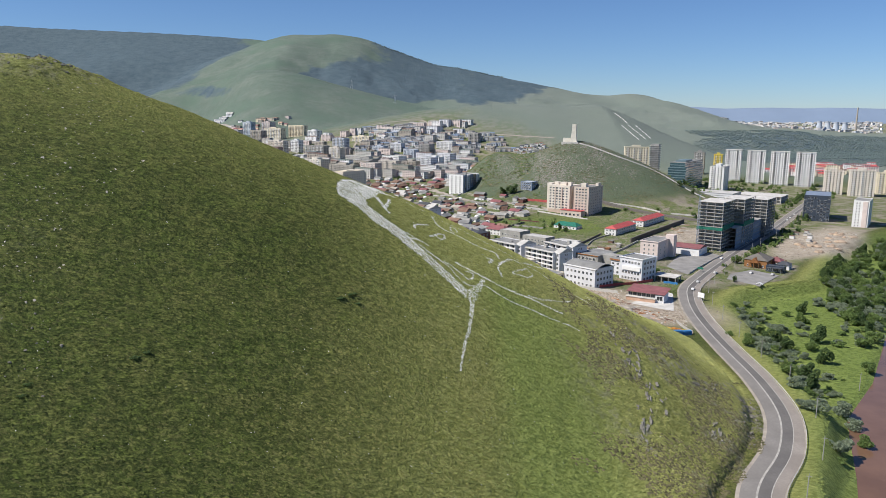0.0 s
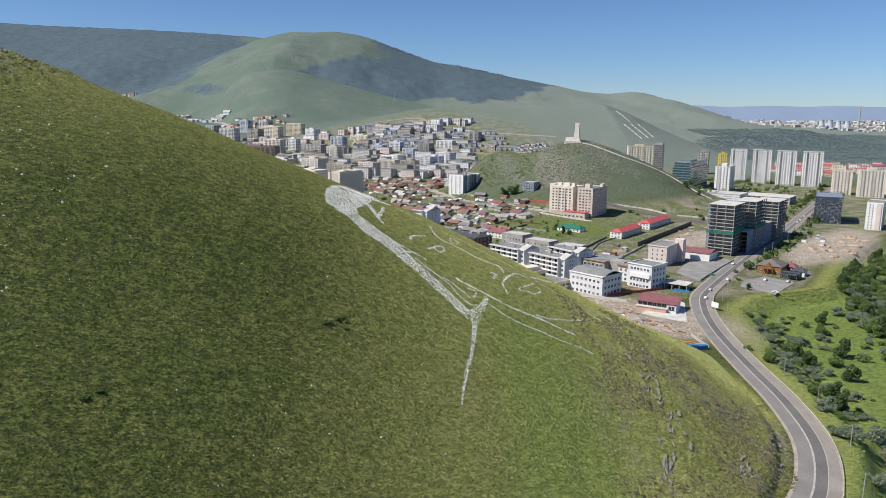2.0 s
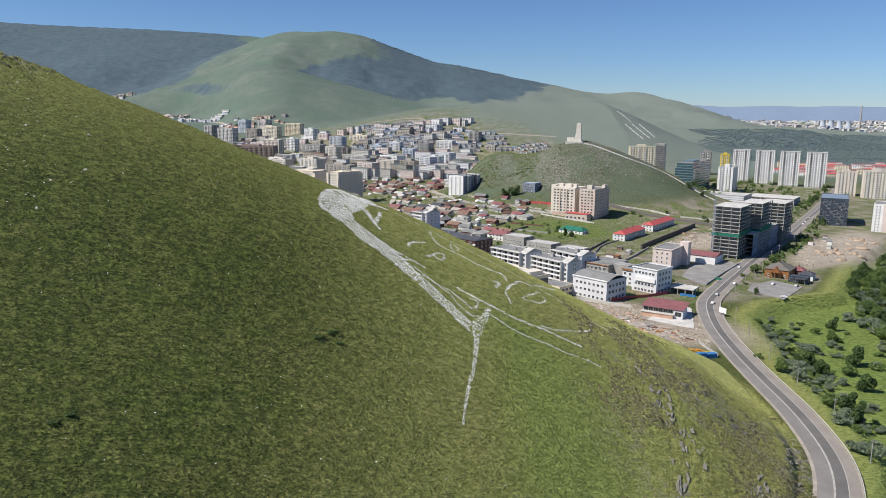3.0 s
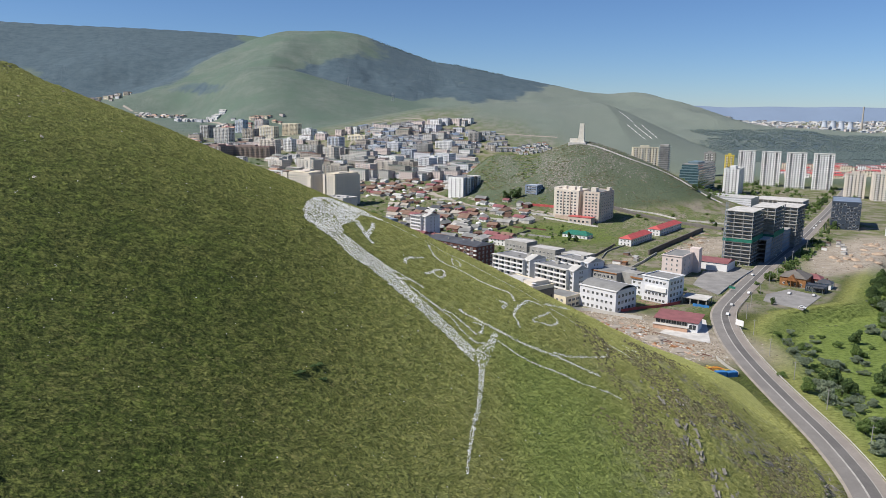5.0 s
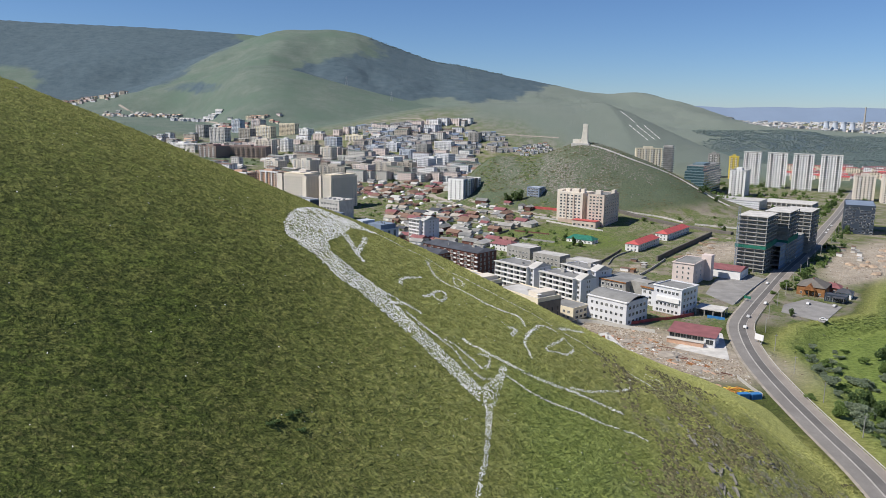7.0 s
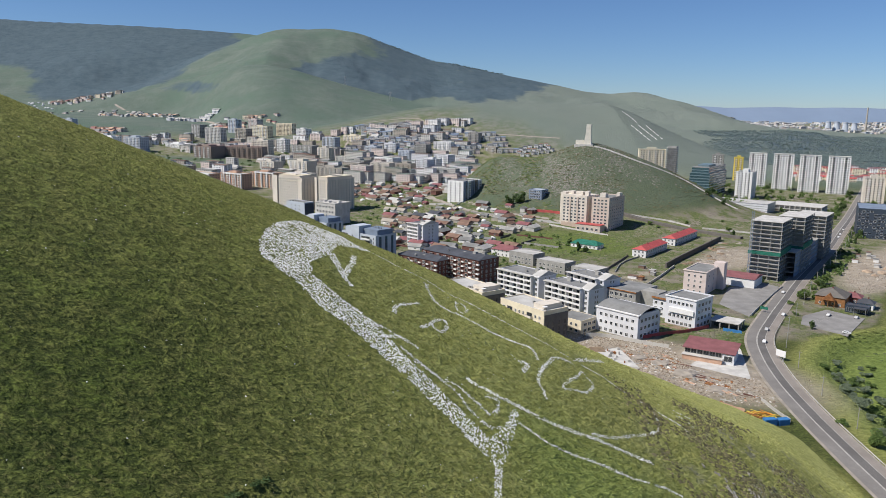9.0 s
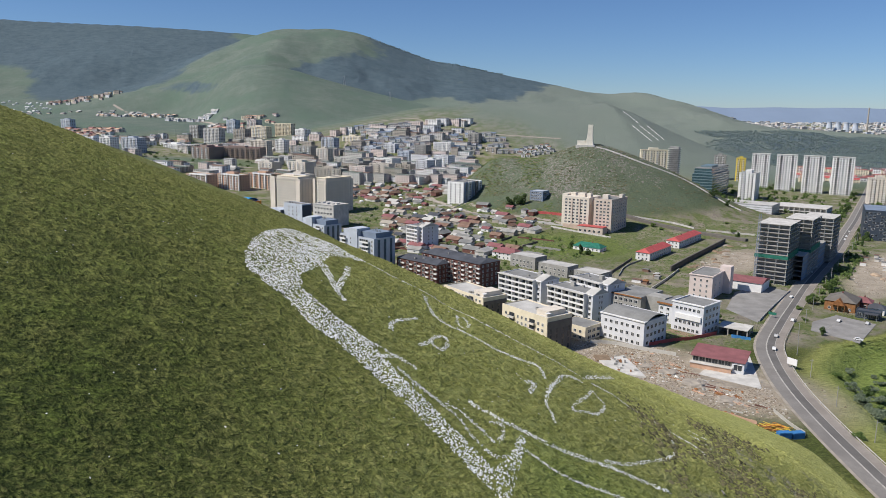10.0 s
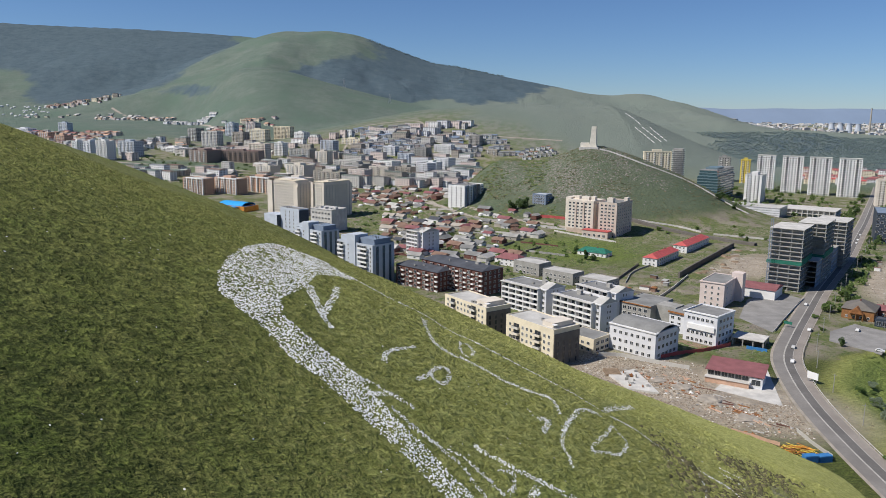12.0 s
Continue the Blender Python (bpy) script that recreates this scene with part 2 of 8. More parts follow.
def hill_smooth(x, y):
    x, y = np.asarray(x, float), np.asarray(y, float)
    xc, yc = np.clip(x, -175, 190), np.clip(y, 100, 410)
    z = 0.0
    for i, row in enumerate(HILL):
        wx = spline((xc + 200 - 50 * i) / 50)
        for j, h in enumerate(row):
            z = z + wx * spline((yc - 90 - 42.5 * j) / 42.5) * h
    left = np.maximum(-175 - x, 0)
    z = z + 0.10 * left - 0.0009 * left**2
    z = z - 0.55 * np.maximum(100 - y, 0) - 0.62 * np.maximum(x - 190, 0)
    z = z + 3.2 * np.exp(-(((x + 42) / 36) ** 2 + ((y - 352) / 33) ** 2)) + 2.2 * np.exp(-(((x - 50) / 30) ** 2 + ((y - 350) / 36) ** 2))
    back = np.maximum(y - 372, 0)
    z = z - 0.85 * back * back / (back + 12) - 0.3 * np.maximum(y - 410, 0)
    return z


def main_ridge(x):
    return np.interp(x, (-2600, -1900, -1495, -1267, -1068, -928, -789, -623, -513, -404, -239, -17, 38, 233, 484, 709, 821, 988, 1159, 1331, 1474, 1700, 2600),
                     (150, 190, 225, 313, 395, 444, 490, 497, 495, 482, 422, 343, 349, 310, 265, 218, 213, 225, 161, 112, 80, 20, 0))


def soft_ridge(f, x, w=55.0):
    return (f(x - w) + f(x - w / 2) + 2 * f(x) + f(x + w / 2) + f(x + w)) / 6


def far_ridge(x):
    return np.interp(x, (-4200, -2643, -2456, -2208, -1834, -1522, -1210, -991, -713, -462, 1200, 1682, 2006, 2550, 4000),
                     (520, 593, 585, 572, 559, 549, 530, 517, 430, 330, 60, 70, 74, 76, 76))


def spur_ridge(x):
    return np.interp(x, (-2200, -1900, -1700, -1500, -1300, -1100, -900, -780, -680, -600, -530, -420, -330, -200, -100, 50, 300, 600),
                     (120, 190, 170, 130, 150, 185, 225, 255, 275, 280, 262, 230, 205, 176, 150, 120, 90, 0))


def glyph_ridge(x):
    return np.interp(x, (-420, -224, -55, 99, 175, 329, 421, 483, 562, 641, 705, 771, 900),
                     (60, 97, 126, 140, 141, 136, 141, 119, 83, 50, 23, 0, -20))


ROAD = ((-20, -260), (20, -90), (48, 30), (70, 120), (84, 165), (100, 209), (121, 240), (135, 271), (142, 308), (145, 350), (148, 386), (153, 424), (161, 459), (172, 490),
        (194, 527), (225, 575), (261, 630), (310, 700), (357, 768), (420, 865), (483, 961), (565, 1090), (655, 1232), (760, 1400))


def smooth_line(pts, step=2.0):
    """A dense Catmull-Rom line through plan points."""
    p = np.array(pts, float)
    q = np.vstack([2 * p[0] - p[1], p, 2 * p[-1] - p[-2]])
    out = []
    for i in range(1, len(q) - 2):
        n = max(2, int(np.linalg.norm(q[i + 1] - q[i]) / step))
        for t in np.linspace(0, 1, n, endpoint=False):
            a, b, c, d = q[i - 1], q[i], q[i + 1], q[i + 2]
            out.append(0.5 * (2 * b + (c - a) * t + (2 * a - 5 * b + 4 * c - d) * t * t + (3 * b - 3 * c + d - a) * t**3))
    out.append(q[-2])
    return np.array(out)


ROAD_LINE = smooth_line(ROAD)


def road_x(y):
    return np.interp(y, ROAD_LINE[:, 1], ROAD_LINE[:, 0])


def shore_x(y):
    """Where the terrace drops to the river flat."""
    return np.interp(y, (0, 200, 240, 280, 380, 455, 490, 515, 570, 645, 700, 760, 900, 1200), (55, 107, 128, 147, 162, 178, 205, 262, 300, 352, 400, 470, 620, 900))


def floor_height(x, y):
    q = x / np.maximum(y, 200.0)
    rise = ramp(-q, -0.20, 0.06)
    lift = np.maximum(y - 950, 0)
    z = rise * (0.050 + 0.022 * ramp(-q, 0.05, 0.4)) * lift * lift / (lift + 250)
    z = z + ramp(y, 3000, 4200) * 80 * (1 - rise)
    drop = ramp(x - shore_x(y), 0, 26) * (1 - ramp(y, 900, 1300))
    return z - 9.0 * drop


def river_x(y):
    return np.interp(y, (-400, 100, 231, 272, 293, 335, 411, 450, 520, 700, 1000), (60, 112, 150, 176, 193, 228, 280, 304, 362, 520, 800))


def big_forms(x, y):
    z = floor_height(x, y)
    g = lambda cx, cy, a, sx, sy, p=1.0: a * np.exp(-((((x - cx) / sx) ** 2 + ((y - cy) / sy) ** 2) ** p))
    knoll = g(183, 1042, 79, 100, 92, 0.9) + g(285, 1000, 24, 75, 70) + g(78, 1120, 26, 48, 62) + g(72, 1078, 19, 48, 60)
    z = z + knoll
    rough = fbm(x / 520, y / 520, 3, 6, 0.55)
    fine = fbm(x / 90, y / 90, 9, 4)
    under = lambda s, k: -3 * k * (1 - np.clip(s * 6, 0, 1))
    s = ramp(y, 1450, 2020) * (1 - ramp(y, 2050, 2700) * 0.75)
    z = softmax(z, glyph_ridge(x) * s + rough * 10 * s + under(s, 12), 12)
    late = ramp(-x, 450, 950)
    s = ramp(y, 1750 + 650 * late, 2650 + 150 * late) * (1 - ramp(y, 2700, 3300) * 0.5)
    warp = fbm(x / 300, y / 300, 61, 4) * 170
    z = softmax(z, soft_ridge(spur_ridge, x + warp * (1 - s), 110.0) * s + rough * 60 * s * (1.05 - s) + under(s, 22), 22)
    s = np.clip((y - 2100 - 380 * late) / (1550 - 380 * late), 0, 1) ** (1.25 - 0.5 * ramp(-x, 500, 720)) * (1 - ramp(y, 3700, 4300) * 0.4)
    z = softmax(z, soft_ridge(main_ridge, x + 2 * warp * (1 - s)) * s + rough * 150 * s * (1.03 - s) + fine * 4 * s + under(s, 16), 16)
    s = np.clip((y - 2500) / 1650, 0, 1) ** 1.15
    z = softmax(z, soft_ridge(far_ridge, x) * s + rough * 150 * s * (1.03 - s) + under(s, 16), 16)
    return z


def height(x, y):
    x, y = np.asarray(x, float), np.asarray(y, float)
    z = big_forms(x, y)
    hill = hill_smooth(x, y)
    bumpy = fbm(x / 26, y / 26, 21, 5, 0.55) * 1.1 + fbm(x / 5.5, y / 5.5, 33, 3) * 0.22
    on = ramp(hill, 0, 14)
    crag = ramp(x, 48, 70) * (1 - ramp(x, 118, 135)) * ramp(y, 195, 215) * (1 - ramp(y, 300, 325))
    peak = ramp(-x, 120, 150) * ramp(hill, 118, 132)
    hill = hill + bumpy * on + crag * np.abs(fbm(x / 9, y / 13, 55, 5, 0.6)) * 2.2 * on + peak * np.abs(fbm(x / 6, y / 6, 71, 4)) * 3
    d = np.abs(x - road_x(y)) * 0.85
    # the slope runs down evenly to the road's edge
    hill = np.where((x < road_x(y)) & (y < 420), -softmax(-hill, -(0.64 * (d - 6.5) + 0.011 * np.maximum(d - 18, 0) ** 2 + bumpy * on * 0.6), 2.5), hill)
    z = np.where(hill < z - 5, z, softmax(hill, z, 5.0))
    hillside = ramp(hill, 0.5, 4) * (x < road_x(y))
    near = (1 - ramp(d, 10 - 2.2 * hillside, 22 - 7.0 * hillside)) * (1 - ramp(y, 1250, 1400)) * ramp(y, 100, 140)
    z = z * (1 - near) + near * 0.0
    r = np.abs(x - river_x(y))
    z = z - 2.2 * (1 - ramp(r, 13, 24)) * (1 - ramp(y, 700, 900))
    return z


def masks(x, y, z):
    wob = fbm(x / 60, y / 60, 5, 4) * 14
    hill = hill_smooth(x, y)
    town = ramp(y + wob, 470, 500) * (1 - ramp(y + wob * 6 + 0.9 * np.maximum(x, 0), 1700, 2050)) * (1 - ramp(x - shore_x(y) + wob * 0.8, -12, -7)) * (1 - ramp(hill, -2, 3))
    knoll = np.exp(-(((x - 185) / 190) ** 2 + ((y - 1045) / 150) ** 2) ** 2)
    town = town * (1 - ramp(knoll, 0.3, 0.5))
    field = np.exp(-(((x - 120) / 75) ** 2 + ((y - 775) / 75) ** 2) ** 3) + np.exp(-(((x + 480) / 160) ** 2 + ((y - 1440) / 90) ** 2) ** 3)
    left_meadow = ramp(-x - 0.30 * y, 60, 200) * ramp(y, 1500, 1700)
    town = town * (1 - np.clip(field, 0, 1)) * (1 - left_meadow)
    town = np.maximum(town, 0.75 * np.exp(-(((x + 10 + 0.55 * (y - 1700)) / 185) ** 2 + ((y - 1715) / 125) ** 2) ** 3))
    yard = np.exp(-((((x - 106) * 0.8 + (y - 446) * 0.3) / 46) ** 2 + ((y - 446 - (x - 106) * -0.25) / 46) ** 2) ** 3)
    pit = np.exp(-((((x - 325) * 0.8 - (y - 650) * 0.6) / 20) ** 2 + (((x - 325) * 0.6 + (y - 650) * 0.8) / 75) ** 2) ** 2) + np.exp(-((((x - 246) * 0.8 - (y - 712) * 0.6) / 25) ** 2 + (((x - 246) * 0.6 + (y - 712) * 0.8) / 62) ** 2) ** 3) + 0.8 * np.exp(-(((x - 150) / 26) ** 2 + ((y - 640) / 22) ** 2) ** 2) * ramp(fbm(x / 9, y / 9, 17, 3), -0.1, 0.15)
    brown = np.exp(-((((x - 372) * 0.8 - (y - 690) * 0.6) / 30) ** 2 + (((x - 372) * 0.6 + (y - 690) * 0.8) / 105) ** 2) ** 3)
    dirt = np.clip(yard + pit + brown, 0, 1) * (1 - ramp(hill, 1, 4))
    n2 = fbm(x / 260, y / 260, 41, 5, 0.6)
    q = -x / np.maximum(y - 110, 50)
    bare = ramp(q + n2 * 0.05, 0.545, 0.595) * (1 - ramp(z + n2 * 30, 275, 330))
    far_wood = ramp(y, 2650, 3050) * ramp(-x + n2 * 260, 900, 1150) * ramp(z, 120, 170) * (1 - bare)
    high = ramp(y, 2850, 3650)
    main_wood = ramp(y + 0.25 * x, 2630, 2760) * ramp(x + n2 * (130 + 110 * high) - 250 * high, -650, -600 + 170 * high) * ramp(z + n2 * 60, 120, 160)
    main_wood = main_wood * (1 - ramp(x + n2 * 220 - 0.62 * (y - 2760), -20, 150)) * (1.0 - 0.14 * high)
    grove = 0.75 * np.exp(-(((q - 0.335) / 0.045) ** 2 + ((z - 190 - n2 * 40) / 24) ** 2) ** 2) * ramp(y, 2300, 2600)
    main_wood = np.maximum(main_wood, grove)
    plain_wood = ramp(x - 0.30 * y + n2 * 320, -20, 260) * ramp(y + n2 * 250, 1650, 1850) * (1 - ramp(z, 60, 75)) * (1 - ramp(y + n2 * 180, 3200, 3380)) * 0.66
    far_town = ramp(y + n2 * 80, 3550, 3700) * ramp(x, 1300, 1500)
    wood = np.clip(far_wood + main_wood + plain_wood, 0, 1)
    crag = ramp(x + 1.5 * wob, 40, 82) * (1 - ramp(x, 120, 140)) * ramp(y + wob, 180, 225) * (1 - ramp(y, 290, 315)) * ramp(hill, -2, 4)
    scree = np.exp(-(((x - 144 + 0.3 * (y - 975)) / 20) ** 2 + ((y - 975) / 34) ** 2) ** 2) * ramp(z, 8, 22)
    stony = knoll * ramp(z + fbm(x / 40, y / 40, 77, 4) * 25, 14, 45) * (0.30 + 0.55 * ramp(fbm(x / 17, y / 17, 79, 4), 0.0, 0.3))
    peak = ramp(fbm(x / 7, y / 7, 97, 3), -0.05, 0.3) * (ramp(-x, 118, 150) * ramp(hill, 124, 138) * 0.8 + ramp(-x, 98, 112) * ramp(-y, -215, -150) * 0.6)
    rock = np.clip(crag * 0.85 * ramp(fbm(x / 9, y / 9, 93, 4), 0.0, 0.22) + scree + stony + peak + 0.8 * np.exp(-(((x - 123) / 4) ** 2 + ((y - 273) / 13) ** 2)), 0, 1)
    dry = ramp(hill, 1, 7) * np.maximum(ramp(y, 272, 296) * ramp(x, -60, 40), 0.55 * ramp(x, 35, 75) + 0.38 * ramp(x, -50, 15) + 0.34 * ramp(y, 215, 310)) * (1 - crag * 0.5)
    # brightens the terrace slope's colour so it reads as lit
    dry = np.maximum(dry, 0.55 * ramp(x - shore_x(y), -14, 0) * (1 - ramp(x - shore_x(y), 22, 40)) * (1 - ramp(y, 640, 760)) * ramp(y, 150, 200))
    # far right slopes go in here too, to paint them paler and hazier
    dry = np.maximum(dry, ramp(y, 1350, 1700) * ramp(x + 0.1 * y, 0, 500))
    # far slopes and the knoll take the greyer turf tinted for haze
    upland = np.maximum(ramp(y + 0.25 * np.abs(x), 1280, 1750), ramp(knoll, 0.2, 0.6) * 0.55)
    lush = np.clip(ramp(x + wob * 0.4, 8, 26) * (1 - ramp(x + wob, 40, 70)) * (1 - ramp(y, 244, 262)) * ramp(hill, 4, 9) * 0.7
                   + ramp(x - shore_x(y), -6, 14) * (1 - ramp(y, 900, 1200)) * 0.95 + field * 0.6, 0, 1)
    # deep covers the left and upper slope, darker green plus painted shade
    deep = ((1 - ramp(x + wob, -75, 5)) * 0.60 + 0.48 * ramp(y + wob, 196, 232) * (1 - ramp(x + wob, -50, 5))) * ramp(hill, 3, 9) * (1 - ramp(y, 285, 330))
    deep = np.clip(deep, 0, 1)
    return {"deep": deep, "town": np.clip(town + far_town * 0.8, 0, 1), "dirt": dirt, "wood": wood, "rock": rock, "dry": dry, "lush": lush, "upland": upland}


def grid_mesh(name, X, Y, Z):
    """A quad sheet from rows of plan points."""
    r, c = X.shape
    co = np.stack([X, Y, Z], -1).reshape(-1, 3)
    i = np.arange(r * c).reshape(r, c)
    q = np.stack([i[:-1, :-1], i[:-1, 1:], i[1:, 1:], i[1:, :-1]], -1).reshape(-1, 4)
    me = bpy.data.meshes.new(name)
    me.vertices.add(len(co))
    me.vertices.foreach_set("co", co.ravel())
    me.loops.add(q.size)
    me.loops.foreach_set("vertex_index", q.ravel().astype(np.int32))
    me.polygons.add(len(q))
    me.polygons.foreach_set("loop_start", np.arange(0, q.size, 4, dtype=np.int32))
    me.polygons.foreach_set("use_smooth", np.ones(len(q), bool))
    me.update(calc_edges=True)
    return me


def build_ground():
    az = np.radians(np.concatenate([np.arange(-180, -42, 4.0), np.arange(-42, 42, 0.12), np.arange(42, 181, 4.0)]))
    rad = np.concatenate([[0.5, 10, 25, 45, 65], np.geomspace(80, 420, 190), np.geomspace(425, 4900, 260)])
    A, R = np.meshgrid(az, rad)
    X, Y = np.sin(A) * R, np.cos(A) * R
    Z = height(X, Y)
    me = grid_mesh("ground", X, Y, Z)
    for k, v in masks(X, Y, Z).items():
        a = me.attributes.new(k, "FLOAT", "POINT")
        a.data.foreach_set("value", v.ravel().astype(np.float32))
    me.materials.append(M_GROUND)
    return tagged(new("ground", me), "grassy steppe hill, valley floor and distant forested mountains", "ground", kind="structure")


ground = build_ground()


NEAR_X, NEAR_Y = np.arange(-180, 180.5, 0.5), np.arange(120, 480.5, 0.5)
NEAR = height(*np.meshgrid(NEAR_X, NEAR_Y))


def gz(x, y):
    """Ground height; on the near hill from a half-metre table."""
    i, j = (x + 180) * 2, (y - 120) * 2
    if 0 <= i < len(NEAR_X) - 1 and 0 <= j < len(NEAR_Y) - 1:
        a, b = int(i), int(j)
        u, v = i - a, j - b
        return float((NEAR[b, a] * (1 - u) + NEAR[b, a + 1] * u) * (1 - v) + (NEAR[b + 1, a] * (1 - u) + NEAR[b + 1, a + 1] * u) * v)
    return float(height(x, y))


def ribbon(name, line, left, right, lift, mat, label, category, z=None, kind="structure", step_across=None):
    """A flat strip beside a plan line, from left to right metres of it."""
    t = np.gradient(line, axis=0)
    t /= np.linalg.norm(t, axis=1, keepdims=True)
    nrm = np.stack([t[:, 1], -t[:, 0]], -1)
    across = np.linspace(left, right, 2 if step_across is None else max(2, int(abs(right - left) / step_across)))
    X = line[:, 0][:, None] + nrm[:, 0][:, None] * across
    Y = line[:, 1][:, None] + nrm[:, 1][:, None] * across
    Z = np.full_like(X, z) if z is not None else height(X, Y)
    me = grid_mesh(name, X[:, ::-1], Y[:, ::-1], Z[:, ::-1] + lift)
    me.materials.append(mat)
    return tagged(new(name, me), label, category, kind=kind)


ribbon("road", ROAD_LINE, -7.1, 7.6, 0.22, M_SHOULDER, "dusty gravel shoulders along the curving road", "road", z=0.0)
ribbon("road", ROAD_LINE, -5.9, 7.0, 0.30, M_ASPHALT, "worn grey asphalt road curving round the hill", "road", z=0.0)
ribbon("road", ROAD_LINE, -0.5, 3.1, 0.312, M_NEWASPHALT, "darker relaid asphalt lane beside the centre line", "road", z=0.0)
ribbon("road", ROAD_LINE, 3.4, 7.0, 0.316, M_DUSTROAD, "dust-covered outer strip of the asphalt road", "road", z=0.0)
ribbon("road_marking", ROAD_LINE, 3.1, 3.4, 0.335, M_LINE, "worn pale lane line on asphalt", "road marking", z=0.0)
ribbon("road_marking", ROAD_LINE, -1.15, -0.5, 0.335, M_LINE, "worn pale centre line on asphalt", "road marking", z=0.0)


# ---------- mesh helpers
def add_box(bm, x0, x1, y0, y1, z0, z1, slot=0):
    v = [bm.verts.new(p) for p in ((x0, y0, z0), (x1, y0, z0), (x1, y1, z0), (x0, y1, z0), (x0, y0, z1), (x1, y0, z1), (x1, y1, z1), (x0, y1, z1))]
    for f in ((3, 2, 1, 0), (4, 5, 6, 7), (0, 1, 5, 4), (1, 2, 6, 5), (2, 3, 7, 6), (3, 0, 4, 7)):
        bm.faces.new([v[i] for i in f]).material_index = slot
    return v


def add_prism(bm, pts, z0, z1, slot=0):
    """An upright prism over a convex or simple plan outline (counter-clockwise)."""
    a = [bm.verts.new((x, y, z0)) for x, y in pts]
    b = [bm.verts.new((x, y, z1)) for x, y in pts]
    n = len(pts)
    bm.faces.new(a[::-1]).material_index = slot
    bm.faces.new(b).material_index = slot
    for i in range(n):
        bm.faces.new((a[i], a[(i + 1) % n], b[(i + 1) % n], b[i])).material_index = slot


def add_tube(bm, p, q, r0, r1=None, sides=6, slot=0):
    p, q = Vector(p), Vector(q)
    r1 = r0 if r1 is None else r1
    d = (q - p).normalized()
    s = d.orthogonal().normalized()
    t = d.cross(s)
    a = [bm.verts.new(p + (s * math.cos(k) + t * math.sin(k)) * r0) for k in (2 * math.pi * i / sides for i in range(sides))]
    b = [bm.verts.new(q + (s * math.cos(k) + t * math.sin(k)) * r1) for k in (2 * math.pi * i / sides for i in range(sides))]
    for i in range(sides):
        bm.faces.new((a[i], a[(i + 1) % sides], b[(i + 1) % sides], b[i])).material_index = slot
    bm.faces.new(a[::-1]).material_index = slot
    bm.faces.new(b).material_index = slot


def mesh_of(name, bm, *mats):
    me = bpy.data.meshes.new(name)
    bm.to_mesh(me)
    bm.free()
    for m in mats:
        me.materials.append(m)
    return me


def part(name, bm, material, parent, label="", at=None, kind=""):
    """Links a bmesh (or a ready mesh) as one mesh object under a thing."""
    me = mesh_of(name, bm, material) if isinstance(bm, bmesh.types.BMesh) else bm
    ob = new(name, me)
    ob.parent = parent
    if at is not None:
        ob.matrix_local = at
    return tagged(ob, label, kind=kind)


def thing(name, x, y, z, turn, label, category, group="", kind=""):
    e = new(name)
    e.matrix_world = pose(x, y, z, 0, 0, turn)
    e.empty_display_size = 0.5
    return tagged(e, label, category, group, kind)


def box_part(name, parent, mat, x0, x1, y0, y1, z0, z1, label=""):
    bm = bmesh.new()
    add_box(bm, x0, x1, y0, y1, z0, z1)
    return part(name, bm, mat, parent, label)


WINDOWS = {}


def window_mesh(w, h, frame_mat, glass_mat, mullion=True):
    """A framed window seen from -y, one piece: the frame stands proud, the panes lie back in it."""
    key = (round(w, 2), round(h, 2), frame_mat.name, glass_mat.name, mullion)
    if key not in WINDOWS:
        t = 0.12
        xs = [-w / 2 - t, -w / 2] + ([-0.05, 0.05] if mullion else []) + [w / 2, w / 2 + t]
        zs = [-t, 0, h, h + t]
        bm = bmesh.new()
        front = [[bm.verts.new((x, -0.10, z)) for x in xs] for z in zs]
        for r in range(3):
            for c in range(len(xs) - 1):
                ring = (front[r][c], front[r][c + 1], front[r + 1][c + 1], front[r + 1][c])
                if r == 1 and c % 2 == 1:
                    back = [bm.verts.new((v.co.x, -0.03, v.co.z)) for v in ring]
                    bm.faces.new(back).material_index = 1
                    for k in range(4):
                        bm.faces.new((ring[k], ring[(k + 1) % 4], back[(k + 1) % 4], back[k])).material_index = 0
                else:
                    bm.faces.new(ring).material_index = 0
        edge = front[0] + [front[1][-1], front[2][-1]] + front[3][::-1] + [front[2][0], front[1][0]]
        rim = [bm.verts.new((v.co.x, 0.05, v.co.z)) for v in edge]
        for k in range(len(edge)):
            n = (k + 1) % len(edge)
            bm.faces.new((edge[n], edge[k], rim[k], rim[n])).material_index = 0
        WINDOWS[key] = mesh_of("window", bm, frame_mat, glass_mat)
    return WINDOWS[key]


BALCONIES = {}


def balcony_mesh(w, dep, rail, mat, glazed=False):
    key = (round(w, 2), dep, rail, mat.name, glazed)
    if key not in BALCONIES:
        bm = bmesh.new()
        add_box(bm, -w / 2, w / 2, -dep, 0, -0.15, 0.03, 0)
        add_box(bm, -w / 2, w / 2, -dep, -dep + 0.1, 0.03, rail, 0)
        add_box(bm, -w / 2, -w / 2 + 0.1, -dep + 0.1, 0, 0.03, rail, 0)
        add_box(bm, w / 2 - 0.1, w / 2, -dep + 0.1, 0, 0.03, rail, 0)
        if glazed:
            add_box(bm, -w / 2 + 0.05, w / 2 - 0.05, -dep + 0.06, -dep + 0.1, rail, 2.5, 1)
            for k in range(5):
                x = -w / 2 + 0.05 + (w - 0.2) * k / 4
                add_box(bm, x, x + 0.1, -dep, -dep + 0.06, rail, 2.5, 0)
        BALCONIES[key] = mesh_of("balcony", bm, mat, M_GLASS)
    return BALCONIES[key]


